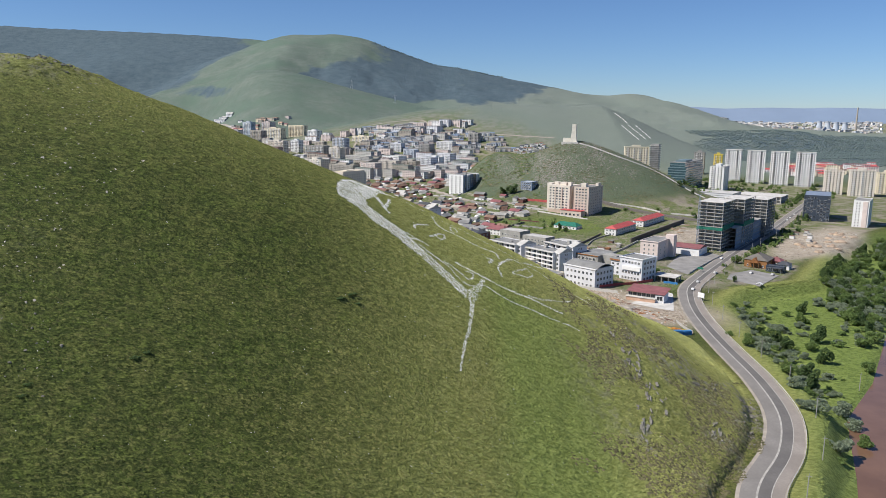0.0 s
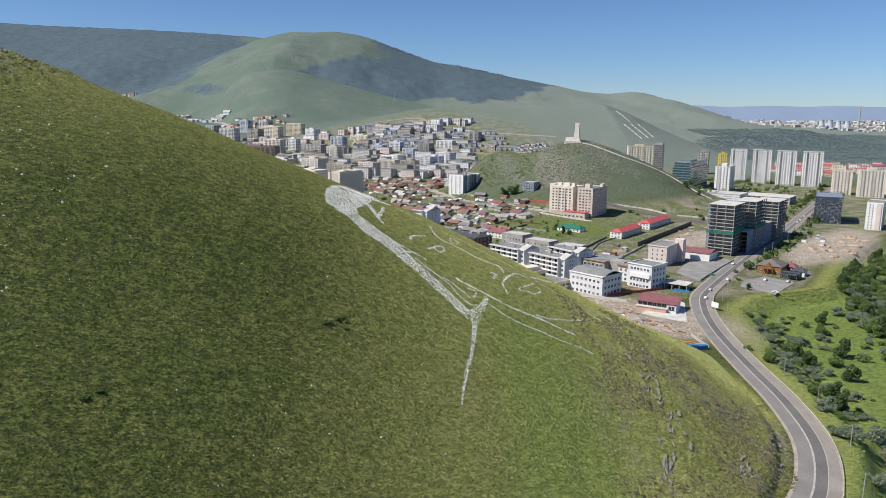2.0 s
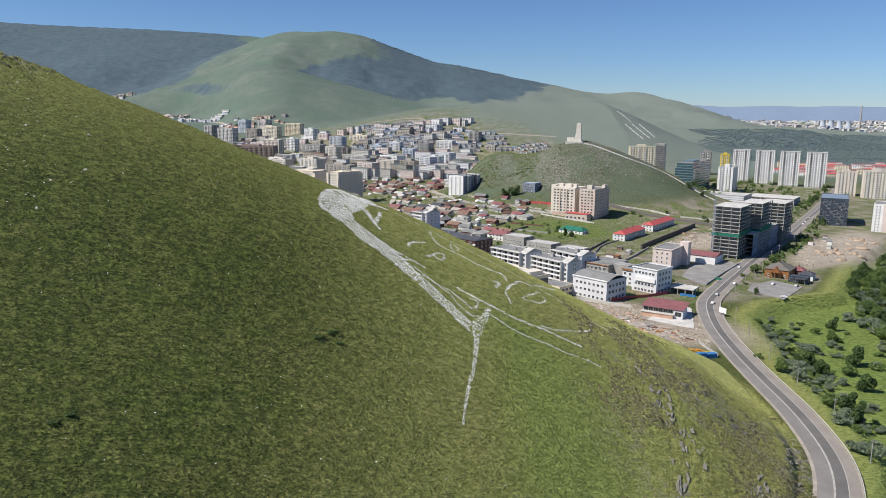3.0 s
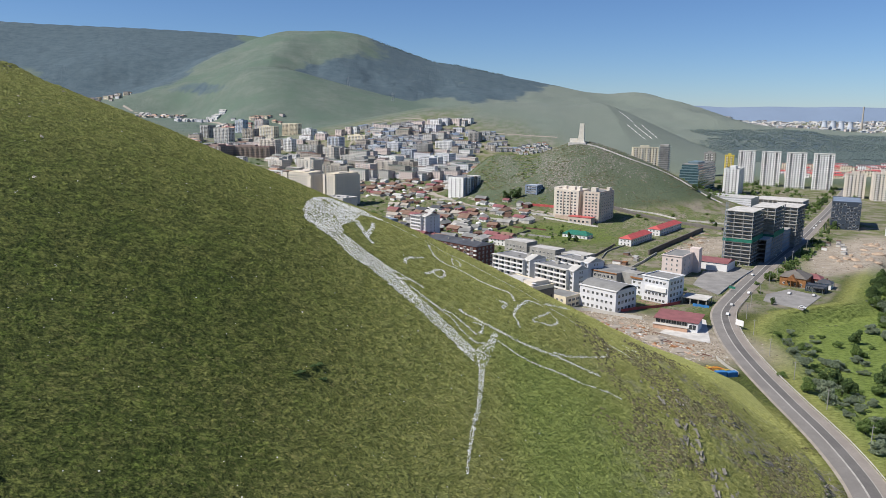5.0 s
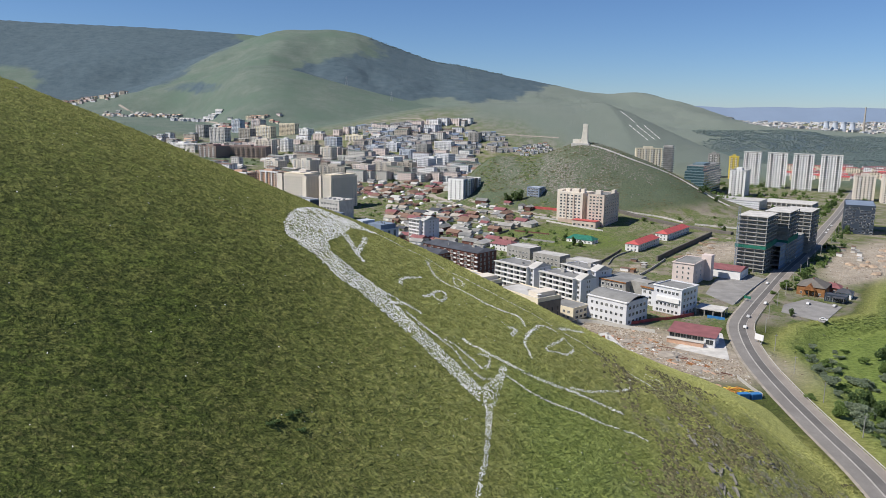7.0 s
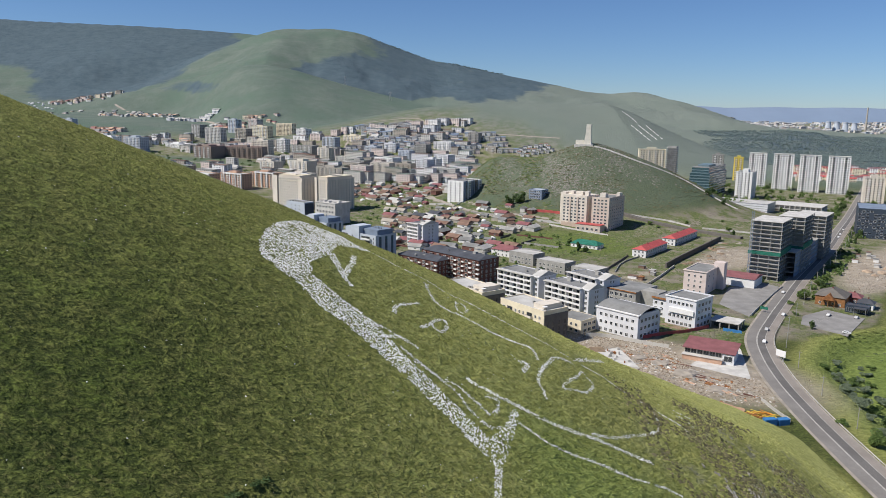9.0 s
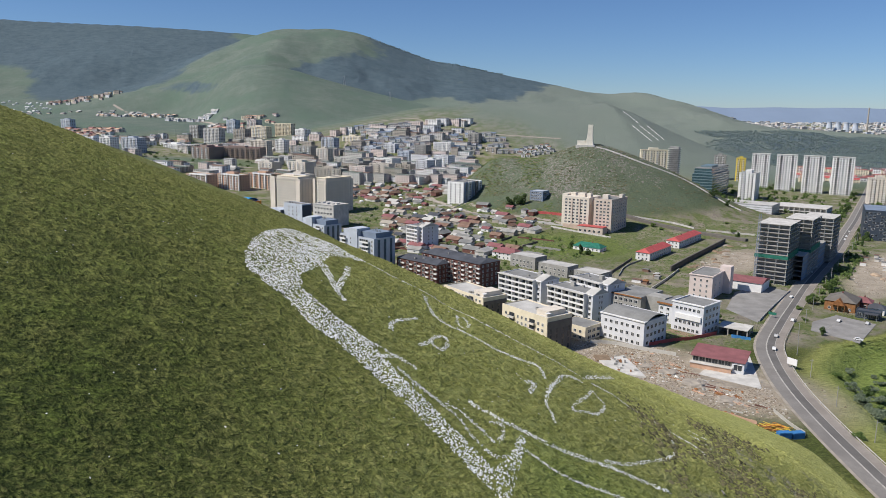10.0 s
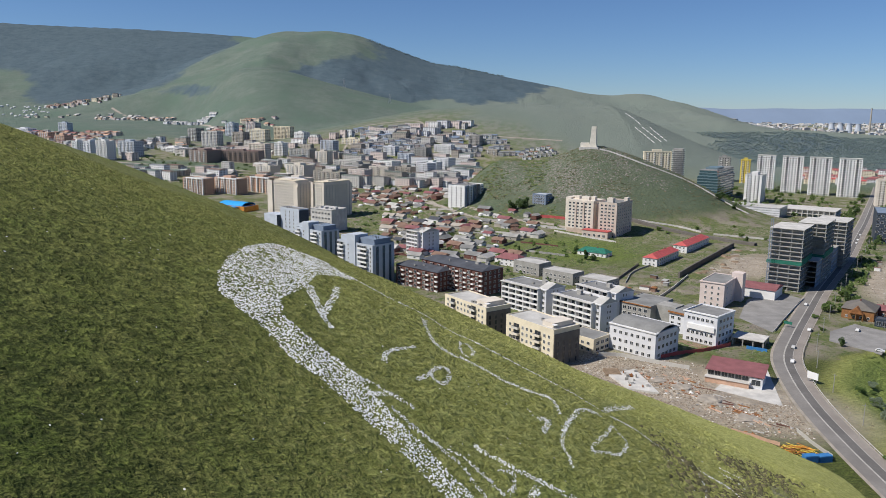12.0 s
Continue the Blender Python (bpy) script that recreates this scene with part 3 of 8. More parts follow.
def facade(parent, side, length, w, d, rows, cols, fh, base, ww, wh, frame_mat=None, glass=None, skip=(), margin=1.6, sill=0.9):
    """Rows of windows on one face. side: front (-y), right (+x), left (-x) or back (+y) of a block whose near corner is the origin."""
    me = window_mesh(ww, wh, frame_mat or M_FRAME, glass or M_GLASS)
    for r in range(rows):
        for c in range(cols):
            if c in skip or (r, c) in skip:
                continue
            u = margin + (length - 2 * margin) * ((c + 0.5) / cols)
            z = base + r * fh + sill
            if side == "front":
                m = pose(-w + u, 0, z)
            elif side == "right":
                m = pose(0, u, z, 0, 0, 90)
            elif side == "left":
                m = pose(-w, d - u, z, 0, 0, -90)
            else:
                m = pose(-u, d, z, 0, 0, 180)
            part("window", me, None, parent, at=m)


def shell(parent, w, d, h, wall, roof, parapet=0.8, z0=-3.0, cornice=None):
    """Walls with a raised parapet, and the roof inside it."""
    bm = bmesh.new()
    add_box(bm, -w, 0, 0, d, z0, h)
    t = 0.35
    for x0, x1, y0, y1 in ((-w, 0, 0, t), (-w, 0, d - t, d), (-w, -w + t, t, d - t), (-t, 0, t, d - t)):
        add_box(bm, x0, x1, y0, y1, h, h + parapet)
    part("wall", bm, wall, parent)
    box_part("roof", parent, roof, -w + t + 0.01, -t - 0.01, t + 0.01, d - t - 0.01, h + 0.01, h + 0.18)
    if cornice:
        bm = bmesh.new()
        for x0, x1, y0, y1 in ((-w - 0.5, 0.5, -0.5, 0), (-w - 0.5, 0.5, d, d + 0.5), (-w - 0.5, -w, 0, d), (0, 0.5, 0, d)):
            add_box(bm, x0, x1, y0, y1, h + parapet - 0.7, h + parapet - 0.15)
        part("cornice", bm, cornice, parent)


def roof_clutter(parent, w, d, h, n, seed, mat=None):
    """Stair heads, vents and flues on a flat roof."""
    rng = random.Random(seed)
    for k in range(n):
        sx, sy, sz = rng.choice(((1.2, 1.2, 1.0), (0.6, 0.6, 1.4), (2.8, 2.2, 2.3), (1.8, 0.9, 0.8)))
        x, y = -rng.uniform(0.12, 0.85) * w, rng.uniform(0.12, 0.85) * d
        bm = bmesh.new()
        add_box(bm, x - sx / 2, x + sx / 2, y - sy / 2, y + sy / 2, h + 0.185, h + 0.15 + sz)
        add_box(bm, x - sx / 2 - 0.12, x + sx / 2 + 0.12, y - sy / 2 - 0.12, y + sy / 2 + 0.12, h + 0.15 + sz, h + 0.27 + sz)
        part("roof_vent", bm, mat or M_CONC, parent)


AZ = -37.0  # turn of the town's blocks


# ---------- named buildings; each stands with its near corner at (x, y)
def cream_block(x, y, w, d, h, turn, label, terrace=True):
    b = thing("apartment_building", x, y, 0, turn, label, "building")
    fh, rows = 3.1, int(h / 3.1)
    shell(b, w, d, h, M_CREAM, M_PALEROOF, 0.7)
    box_part("end_cladding", b, M_TAUPE, 0.003, 0.30, 0.2, d - 0.2, -2, h - 1.6, "dark taupe stone cladding")
    for k in range(4):
        u = d * (0.14 + 0.24 * k)
        for r in range(rows - 1):
            part("window", window_mesh(1.2, 2.2, M_TAUPE, M_GLASS, False), None, b, at=pose(0.31, u, 0.6 + r * fh, 0, 0, 90))
    cols = max(6, int(w / 3.4))
    bal = {1, 2, cols - 4, cols - 3}
    facade(b, "front", w, w, d, rows, cols, fh, 0, 1.25, 1.5, skip=bal)
    for r in range(rows):
        for q in (2, cols - 3):
            u = 1.6 + (w - 3.2) * (q / cols)
            part("balcony", balcony_mesh(4.6, 1.4, 1.05, M_BEIGE if (r + q) % 3 else M_PALECONC, (r + q) % 4 == 0), None, b, at=pose(-w + u, 0, r * fh + 0.3))
            part("balcony_door", window_mesh(3.8, 2.3, M_TAUPE, M_GLASS), None, b, at=pose(-w + u, 0, r * fh + 0.45))
    if terrace:
        bm = bmesh.new()
        add_box(bm, -w * 0.32, -3.2, 3.0, d - 1.5, h + 0.19, h + 2.7)
        part("roof_room", bm, M_BEIGE, b, "beige rooftop room")
        box_part("awning", b, M_WHITE, -2.9, -0.6, 1.2, 3.6, h + 2.3, h + 2.5, "white terrace awning")
        for k in (0, 1):
            box_part("awning_post", b, M_STEEL, -1.8, -1.7, 1.3 + 2.1 * k, 1.4 + 2.1 * k, h + 0.19, h + 2.3)
    roof_clutter(b, w * 0.6, d, h, 4, int(x * 7 + y))
    return b


cream_block(52.6, 472, 34, 17.5, 17.6, -54, "cream apartment building with dark stone end wall and balconies")
cream_block(23.5, 517, 38, 17, 15.8, -55, "cream apartment building with brown roof room behind the hill", True)


def white_office(x, y, w, d, rows, fh, turn, label, cols_f, cols_r, roof=None):
    b = thing("office_building", x, y, 0, turn, label, "building")
    h = rows * fh + 0.8
    shell(b, w, d, h, M_COOLWHITE, roof or M_ROOF, 0.9, cornice=M_WHITE)
    facade(b, "front", w, w, d, rows, cols_f, fh, 0.2, 1.5, 1.6)
    facade(b, "right", d, w, d, rows, cols_r, fh, 0.2, 1.9, 1.8)
    facade(b, "left", d, w, d, rows, cols_r, fh, 0.2, 1.9, 1.8)
    box_part("plinth", b, M_CONC, -w - 0.06, 0.06, -0.06, d + 0.06, -2, 0.5)
    return b


w1 = white_office(103.9, 482, 26.4, 22, 3, 4.1, -47, "three-storey white building with shallow curved grey roof", 7, 5)
# low vaulted roof
bm = bmesh.new()
for k in range(12):
    a0, a1 = math.pi * (0.18 + 0.64 * k / 12), math.pi * (0.18 + 0.64 * (k + 1) / 12)
    y0, y1 = 11.0 - 12.6 * math.cos(a0), 11.0 - 12.6 * math.cos(a1)
    z0, z1 = 8.9 + 7.5 * math.sin(a0), 8.9 + 7.5 * math.sin(a1)
    vs = [bm.verts.new(p) for p in ((-26.9, y0, z0), (0.5, y0, z0), (0.5, y1, z1), (-26.9, y1, z1), (-26.9, y0, z0 - 0.4), (0.5, y0, z0 - 0.4), (0.5, y1, z1 - 0.4), (-26.9, y1, z1 - 0.4))]
    for f in ((0, 1, 2, 3), (7, 6, 5, 4), (1, 5, 6, 2), (4, 0, 3, 7), (0, 4, 5, 1), (2, 6, 7, 3)):
        bm.faces.new([vs[i] for i in f])
for v in bm.verts:
    v.co.z += -0.35
bmesh.ops.remove_doubles(bm, verts=bm.verts[:], dist=0.01)
part("roof_vault", bm, M_ROOF, w1)
w2 = white_office(141.6, 503, 18.5, 19, 4, 3.8, -47, "four-storey white building with flat grey roof and arched eave", 6, 4)
box_part("wing", w2, M_COOLWHITE, -32, -18.504, 9, 32, -2, 11.2, "rear wing with unfinished flat roof")
box_part("wing_roof", w2, M_ROOF, -32.4, -18.6, 8.6, 32.4, 11.204, 11.7)
box_part("wing_edge", w2, M_RUST, -32.6, -18.7, 8.1, 8.59, 10.9, 11.9, "rusty formwork edge")
for r in range(3):
    for u in (-30, -26, -22):
        part("window", window_mesh(1.6, 1.6, M_FRAME, M_GLASS), None, w2, at=pose(u, 9, 1.2 + 3.2 * r))
for k, (x0, x1) in enumerate(((-16.0, -1.0),)):
    box_part("balcony_strip", w2, M_WHITE, x0, x1, -0.9, -0.004, 7.6, 10.4)
annex = thing("building_wing", 118, 540, 0, -45, "unfinished concrete wing with rusty roof edge", "building")
shell(annex, 20, 26, 11.5, M_CONC, M_ROOF, 0.5)
facade(annex, "front", 20, 20, 26, 3, 5, 3.4, 0, 2.0, 1.9)
box_part("eave", annex, M_RUST, -20.4, 0.4, -0.5, -0.004, 11.2, 11.8, "rusty formwork edge")
box_part("link", annex, M_CONC, 0.004, 12, 6, 16, -1, 12.4)


def loggia_block(x, y, w, d, rows, turn, label, bays):
    """White flats with open loggias: slabs, piers and balustrades in front of a set-back wall."""
    b = thing("apartment_building", x, y, 0, turn, label, "building")
    fh = 3.2
    h = rows * fh
    shell(b, w, d, h, M_COOLWHITE, M_ROOF, 0.6, cornice=M_WHITE)
    dep = 2.7
    for r in range(rows + 1):
        box_part("floor_slab", b, M_WHITE, -w, -4.2, -dep, -0.004, r * fh - 0.15, r * fh + 0.15)
    for k in range(bays + 1):
        x0 = -w + (w - 4.6) * k / bays
        box_part("pier", b, M_WHITE, x0, x0 + 0.45, -dep - 0.05, -0.004, -1, h + 0.2)
    box_part("eave", b, M_PALECONC, -w - 0.6, -4.0, -dep - 0.7, -0.51, h + 0.21, h + 0.75)
    for r in range(rows):
        for k in range(bays):
            x0 = -w + 0.5 + (w - 4.6) * k / bays
            x1 = -w - 0.05 + (w - 4.6) * (k + 1) / bays
            box_part("balustrade", b, M_WHITE, x0, x1, -dep, -dep + 0.12, r * fh + 0.16, r * fh + 1.05)
            part("window", window_mesh(x1 - x0 - 0.7, 2.4, M_FRAME, M_GLASS), None, b, at=pose((x0 + x1) / 2, 0, r * fh + 0.3))
    facade(b, "front", 4.2, 4.2, d, rows, 1, fh, 0, 1.6, 1.7, margin=0.8)
    facade(b, "right", d, w, d, rows, 2, fh, 0, 1.0, 1.5, margin=5)
    bm = bmesh.new()
    # cross gable over the end bay, its triangle in the end wall
    zr = h + 3.4
    e = [bm.verts.new(p) for p in ((-6.0, -0.5, h + 0.3), (0.5, -0.5, h + 0.3), (0.5, d + 0.5, h + 0.3), (-6.0, d + 0.5, h + 0.3))]
    r0, r1 = bm.verts.new((-6.0, d / 2, zr)), bm.verts.new((0.5, d / 2, zr))
    for f in ((e[0], e[1], r1, r0), (e[1], e[2], r1), (e[2], e[3], r0, r1), (e[3], e[0], r0), (e[3], e[2], e[1], e[0])):
        bm.faces.new(f)
    part("gable_roof", bm, M_PALEROOF, b, "pale gabled roof over the end bay")
    roof_clutter(b, w, d, h, 3, int(x))
    return b


loggia_block(86.5, 526, 33, 14, 5, -52, "white five-storey flats with open loggias and grey roof", 5)
loggia_block(61.5, 559, 34, 17, 5, -49, "white five-storey flats with open loggias behind", 5)
loggia_block(101, 552, 30, 15, 5, -56, "white flats with blank grey end wall and pale gables", 4)
loggia_block(-16, 748, 18.5, 19, 6, -46, "grey concrete six-storey flats with open balconies", 4)
for lx, ly, lw, ld, lh in ((92, 640, 26, 14, 8), (72, 668, 24, 15, 9), (112, 622, 22, 16, 7)):
    gb = thing("low_building", lx, ly, 0, -44, "low grey unfinished flats with flat concrete roof", "building")
    shell(gb, lw, ld, lh, M_CONC, M_PALEROOF, 0.5)
    facade(gb, "front", lw, lw, ld, 2, 6, 3.4, 0, 1.6, 1.5)
    facade(gb, "right", ld, lw, ld, 2, 3, 3.4, 0, 1.6, 1.5)
low = thing("low_building", 76, 492, 0, -47, "low cream annexe with flat grey roof", "building")
shell(low, 17, 15, 7.2, M_CREAM, M_ROOF, 0.35)
facade(low, "front", 17, 17, 15, 2, 4, 3.2, 0, 1.5, 1.4)
facade(low, "right", 15, 17, 15, 2, 3, 3.2, 0, 2.6, 1.6)


def brick_block(x, y, w, d, rows, turn, label):
    b = thing("apartment_building", x, y, 0, turn, label, "building")
    fh = 3.3
    h = rows * fh
    shell(b, w, d, h, M_BRICK, M_DARKROOF, 0.4)
    bm = bmesh.new()
    e = [bm.verts.new(p) for p in ((-w - 0.6, -0.6, h + 0.42), (0.6, -0.6, h + 0.42), (0.6, d + 0.6, h + 0.42), (-w - 0.6, d + 0.6, h + 0.42), (-w + 3, d / 2, h + 2.6), (-3, d / 2, h + 2.6))]
    for f in ((0, 1, 5, 4), (1, 2, 5), (2, 3, 4, 5), (3, 0, 4), (3, 2, 1, 0)):
        bm.faces.new([e[i] for i in f])
    part("hipped_roof", bm, M_DARKROOF, b)
    n = int(w / 7)
    for k in range(n):
        u = -w + w * (k + 0.5) / n
        box_part("bay", b, M_BRICK, u - 1.7, u + 1.7, -1.1, -0.004, -1, h - 0.6)
        for r in range(rows):
            part("window", window_mesh(2.2, 2.0, M_FRAME, M_GLASS), None, b, at=pose(u, -1.1, r * fh + 0.7))
            part("balcony", balcony_mesh(2.6, 1.1, 1.0, M_WHITE), None, b, at=pose(u + 3.2, 0, r * fh + 0.4))
    facade(b, "right", d, w, d, rows, 4, fh, 0, 1.4, 1.7)
    roof_clutter(b, w, d, h + 1.2, 4, int(y))
    return b


brick_block(26, 606, 58, 21, 5, -46, "red-brown brick flats with dark slate roof and white bays")
brick_block(-3, 617, 40, 18, 4, -43, "lower red-brown brick flats with dark roof")


def blue_block(x, y, w, d, rows, turn, label, z=0.0):
    """Pale blue flats: a blank stair wall above the roof, glazed balcony bays, dark glazing strips on the end wall."""
    b = thing("apartment_building", x, y, z, turn, label, "building")
    fh = 3.1
    h = rows * fh
    shell(b, w, d, h, M_BLUEGREY, M_ROOF, 0.9)
    t0, t1 = -w * 0.70, -w * 0.46
    bm = bmesh.new()
    add_box(bm, t0, t1, -0.8, d * 0.55, -1, h + 6.2)
    part("stair_wall", bm, M_BLUEGREY, b, "blank pale blue stair wall")
    for r in range(rows):
        part("window", window_mesh(0.9, 1.3, M_FRAME, M_GLASS, False), None, b, at=pose(t0 + 1.6, -0.8, r * fh + 0.9))
    box_part("roof_room", b, M_SLATE, t1 + 0.004, -1.6, 3.2, d - 2.0, h + 0.19, h + 4.4, "slate blue rooftop storey")
    box_part("roof_room", b, M_BLUEGREY, -w + 0.6, t0 - 0.004, 3.0, d - 2.0, h + 0.19, h + 3.8)
    for u, bw in ((-w * 0.88, w * 0.17), (-w * 0.25, w * 0.24)):
        for r in range(rows):
            part("balcony", balcony_mesh(bw, 1.7, 1.05, M_WHITE, r % 3 != 1), None, b, at=pose(u, 0, r * fh + 0.3))
            part("window", window_mesh(bw * 0.7, 2.1, M_FRAME, M_GLASS), None, b, at=pose(u, 0, r * fh + 0.4))
    for r in range(rows):
        part("window", window_mesh(1.2, 1.6, M_FRAME, M_GLASS), None, b, at=pose(-w * 0.06, 0, r * fh + 0.7))
    for k in range(3):
        u = d * (0.22 + 0.29 * k)
        box_part("glazing_strip", b, M_NAVY, 0.004, 0.22, u - 1.1, u + 1.1, 0.5, h - 0.4, "dark vertical glazing strip")
        for r in range(rows):
            part("window", window_mesh(1.5, 1.9, M_SLATE, M_BLUEGLASS, False), None, b, at=pose(0.23, u, r * fh + 0.8, 0, 0, 90))
    g = random.Random(int(x))
    for k in range(9):
        bm = bmesh.new()
        px, py = -g.uniform(0.08, 0.42) * w, g.uniform(0.2, 0.8) * d
        add_tube(bm, (px, py, h + 4.3), (px, py, h + g.uniform(5.2, 6.4)), 0.28, sides=7)
        part("roof_vent", bm, M_STEEL, b)
    return b


blue_block(-47.8, 633, 38, 20.5, 9, -43, "pale blue-grey flats with white balconies behind the hill")
blue_block(-95.8, 712, 34, 18, 8, -43, "pale blue-grey flats with roof plant and balconies")
bx = thing("office_building", -126.7, 780, 4, -41, "pale blue block with a dark navy end wall", "building")
shell(bx, 27, 11, 29.5, M_BLUEGREY, M_ROOF, 0.5)
box_part("end_cladding", bx, M_NAVY, 0.003, 0.3, 0.3, 10.7, -2, 29, "dark navy end cladding")
box_part("lower_block", bx, M_BLUEGREY, -46, -27.004, -4, 9, -2, 23)
box_part("lower_cladding", bx, M_NAVY, -27.0, -26.7, -4.004, -0.004, -2, 22.6)
facade(bx, "front", 27, 27, 11, 8, 3, 3.4, 1, 1.3, 1.6, margin=5)
roof_clutter(bx, 27, 11, 29.5, 4, 9)
wt = thing("workshop", -110, 860, 4, -37, "grey-white hall with ragged pale roof", "building")
shell(wt, 30, 22, 19, M_PALECONC, M_PALEROOF, 0.4, cornice=M_PALECONC)
facade(wt, "front", 30, 30, 22, 3, 6, 5.0, 3, 2.6, 2.0)
for k in range(6):
    box_part("roof_vent", wt, M_PALEROOF, -28 + 4.6 * k, -25.5 + 4.6 * k, 3 + 2.5 * (k % 3), 7 + 2.5 * (k % 3), 19.2, 20.0 + 0.8 * (k % 2))


def far_windows(parent, w, d, rows, cols_f, cols_r, fh, ww, wh):
    """Framed openings of a far block on its two seen faces, too small to pick apart."""
    bm = bmesh.new()
    for r in range(rows):
        z = r * fh + 0.9
        for c in range(cols_f):
            u = -w + 1.6 + (w - 3.2) * (c + 0.5) / cols_f
            add_box(bm, u - ww / 2, u + ww / 2, -0.05, 0.03, z, z + wh)
        for c in range(cols_r):
            u = 1.6 + (d - 3.2) * (c + 0.5) / cols_r
            add_box(bm, -0.03, 0.05, u - ww / 2, u + ww / 2, z, z + wh)
    part("glazing", bm, M_GLASS, parent, kind="stuff")


def beige_tower(x, y, w, d, rows, turn, label, wall, z=0.0, grand=False):
    b = thing("apartment_tower", x, y, z, turn, label, "building")
    fh = 3.15
    h = rows * fh
    shell(b, w, d, h, wall, M_ROOF, 1.2, cornice=wall)
    box_part("roof_room", b, wall, -w * 0.7, -w * 0.35, d * 0.3, d * 0.7, h + 0.19, h + 4.5)
    if grand:
        facade(b, "front", w, w, d, rows, max(3, int(w / 4.5)), fh, 0, 1.5, 1.7, margin=w * 0.14)
        facade(b, "right", d, w, d, rows, max(3, int(d / 4.5)), fh, 0, 1.5, 1.7)
        box_part("corner_bay", b, wall, -w - 0.5, -w * 0.84, -1.6, -0.004, -1, h + 2.2, "blank projecting corner bay")
        box_part("corner_bay", b, wall, -w * 0.12, 0.5, -1.2, -0.004, -1, h - 3.4)
        box_part("string_course", b, M_CREAM, -w - 0.3, 0.3, -0.45, -0.004, h - 3.5, h - 2.9)
        box_part("attic", b, wall, -w * 0.82, -w * 0.1, 1.5, d - 1.5, h + 0.2, h + 3.0)
        box_part("attic_cornice", b, M_CREAM, -w * 0.82 - 0.5, -w * 0.1 + 0.5, 1.0, d - 1.0, h + 3.004, h + 3.5)
    else:
        far_windows(b, w, d, rows, max(4, int(w / 4.5)), max(3, int(d / 5)), fh, 1.7, 1.7)
        for k in range(max(2, int(w / 9))):
            u = -w + w * (k + 0.5) / max(2, int(w / 9))
            bm = bmesh.new()
            for r in range(rows):
                add_box(bm, u - 1.5, u + 1.5, -1.1, -0.06, r * fh + 0.2, r * fh + 1.3)
            part("balcony_stack", bm, M_WHITE, b, kind="stuff")
    return b


beige_tower(-165.8, 975, 50, 22, 12, -36, "beige twelve-storey apartment tower with stepped parapet", M_BEIGE, grand=True)
beige_tower(-133.4, 962, 20, 44, 12, -38, "beige twelve-storey apartment slab with shaded side", M_BEIGE, grand=True)


def twin_apartments():
    b = thing("apartment_building", 169, 838, 0, -37, "pinkish beige apartment block with stepped roofline", "building")
    h = 34
    shell(b, 19, 38, h, M_TWIN, M_ROOF, 1.0)
    facade(b, "right", 38, 19, 38, 10, 7, 3.3, 0.5, 1.6, 1.6)
    facade(b, "front", 19, 19, 34, 10, 4, 3.3, 0.5, 2.2, 1.6)
    bm = bmesh.new()
    add_box(bm, -52, -24, -1.0, 27, -2, h + 1)
    add_box(bm, -58, -52.004, 6, 24, -2, h + 2.5)
    add_box(bm, -50, -45, 10, 16, h + 1, h + 4.0)
    add_box(bm, -29, -25, 4, 9, h + 1, h + 5.0)
    add_box(bm, -4, -0.5, 26, 33, h + 0.2, h + 4.0)
    add_box(bm, -24, -19.004, 6, 27, -2, h - 2)
    add_box(bm, -40, -32, 5, 12, h + 1, h + 4.5)
    add_box(bm, -14, -8, 8, 14, h + 0.2, h + 4.5)
    part("wing", bm, M_BEIGE, b, "beige wing with loggias")
    me = window_mesh(2.2, 1.6, M_FRAME, M_GLASS)
    for r in range(10):
        for u in (-49.5, -45.2, -40.9, -36.6, -32.3, -28):
            part("window", me, None, b, at=pose(u, -1.0, 1.4 + r * 3.3))
    box_part("base", b, M_TERRA_PALE, -52.4, -24, -1.5, -1.004, -2, 6.6, "darker base storeys")
    for k, u in enumerate((-43.05, -34.45)):
        box_part("loggia_strip", b, M_TWIN, u - 1.0, u + 1.0, -1.6, -1.004, 6.7, h - 0.5, "pinkish vertical strip between the windows")
    box_part("podium", b, M_TWIN, -30, -3, -12, -1.51, -2, 7.5)
    box_part("podium_roof", b, M_REDROOF, -30.4, -2.6, -12.4, -1.61, 7.504, 8.1)
    for u in (-27, -22, -17, -12, -7):
        part("window", window_mesh(2.4, 2.2, M_FRAME, M_GLASS), None, b, at=pose(u, -12, 2.2))


twin_apartments()


def round_tower():
    b = thing("apartment_tower", 27, 1000, 0, -37, "white apartment tower with dark vertical window bays", "building")
    shell(b, 24, 40, 34, M_WHITE, M_ROOF, 1.0)
    facade(b, "front", 24, 24, 40, 11, 3, 3.0, 0, 1.8, 1.6)
    for k in range(5):
        y0 = 2 + 7.6 * k
        box_part("bay", b, (M_SLATE, M_WHITE, M_SLATE, M_TAUPE, M_WHITE)[k], 0.004, 1.4, y0, y0 + 5, -1, 35)
        for r in range(11):
            part("window", window_mesh(3.2, 1.7, M_FRAME, M_GLASS), None, b, at=pose(1.4, y0 + 2.5, 0.8 + 3.0 * r, 0, 0, 90))
    roof_clutter(b, 24, 40, 34, 3, 5)


round_tower()
sb = thing("office_building", 116, 948, gz(110, 950) - 0.6, -37, "small blue-grey office with white window frames", "building")
shell(sb, 17, 15, 12.5, M_SLATE, M_BLUEGREY, 0.6)
facade(sb, "front", 17, 17, 15, 4, 5, 3.0, 0, 1.9, 1.6)
facade(sb, "right", 15, 17, 15, 4, 4, 3.0, 0, 1.9, 1.6)


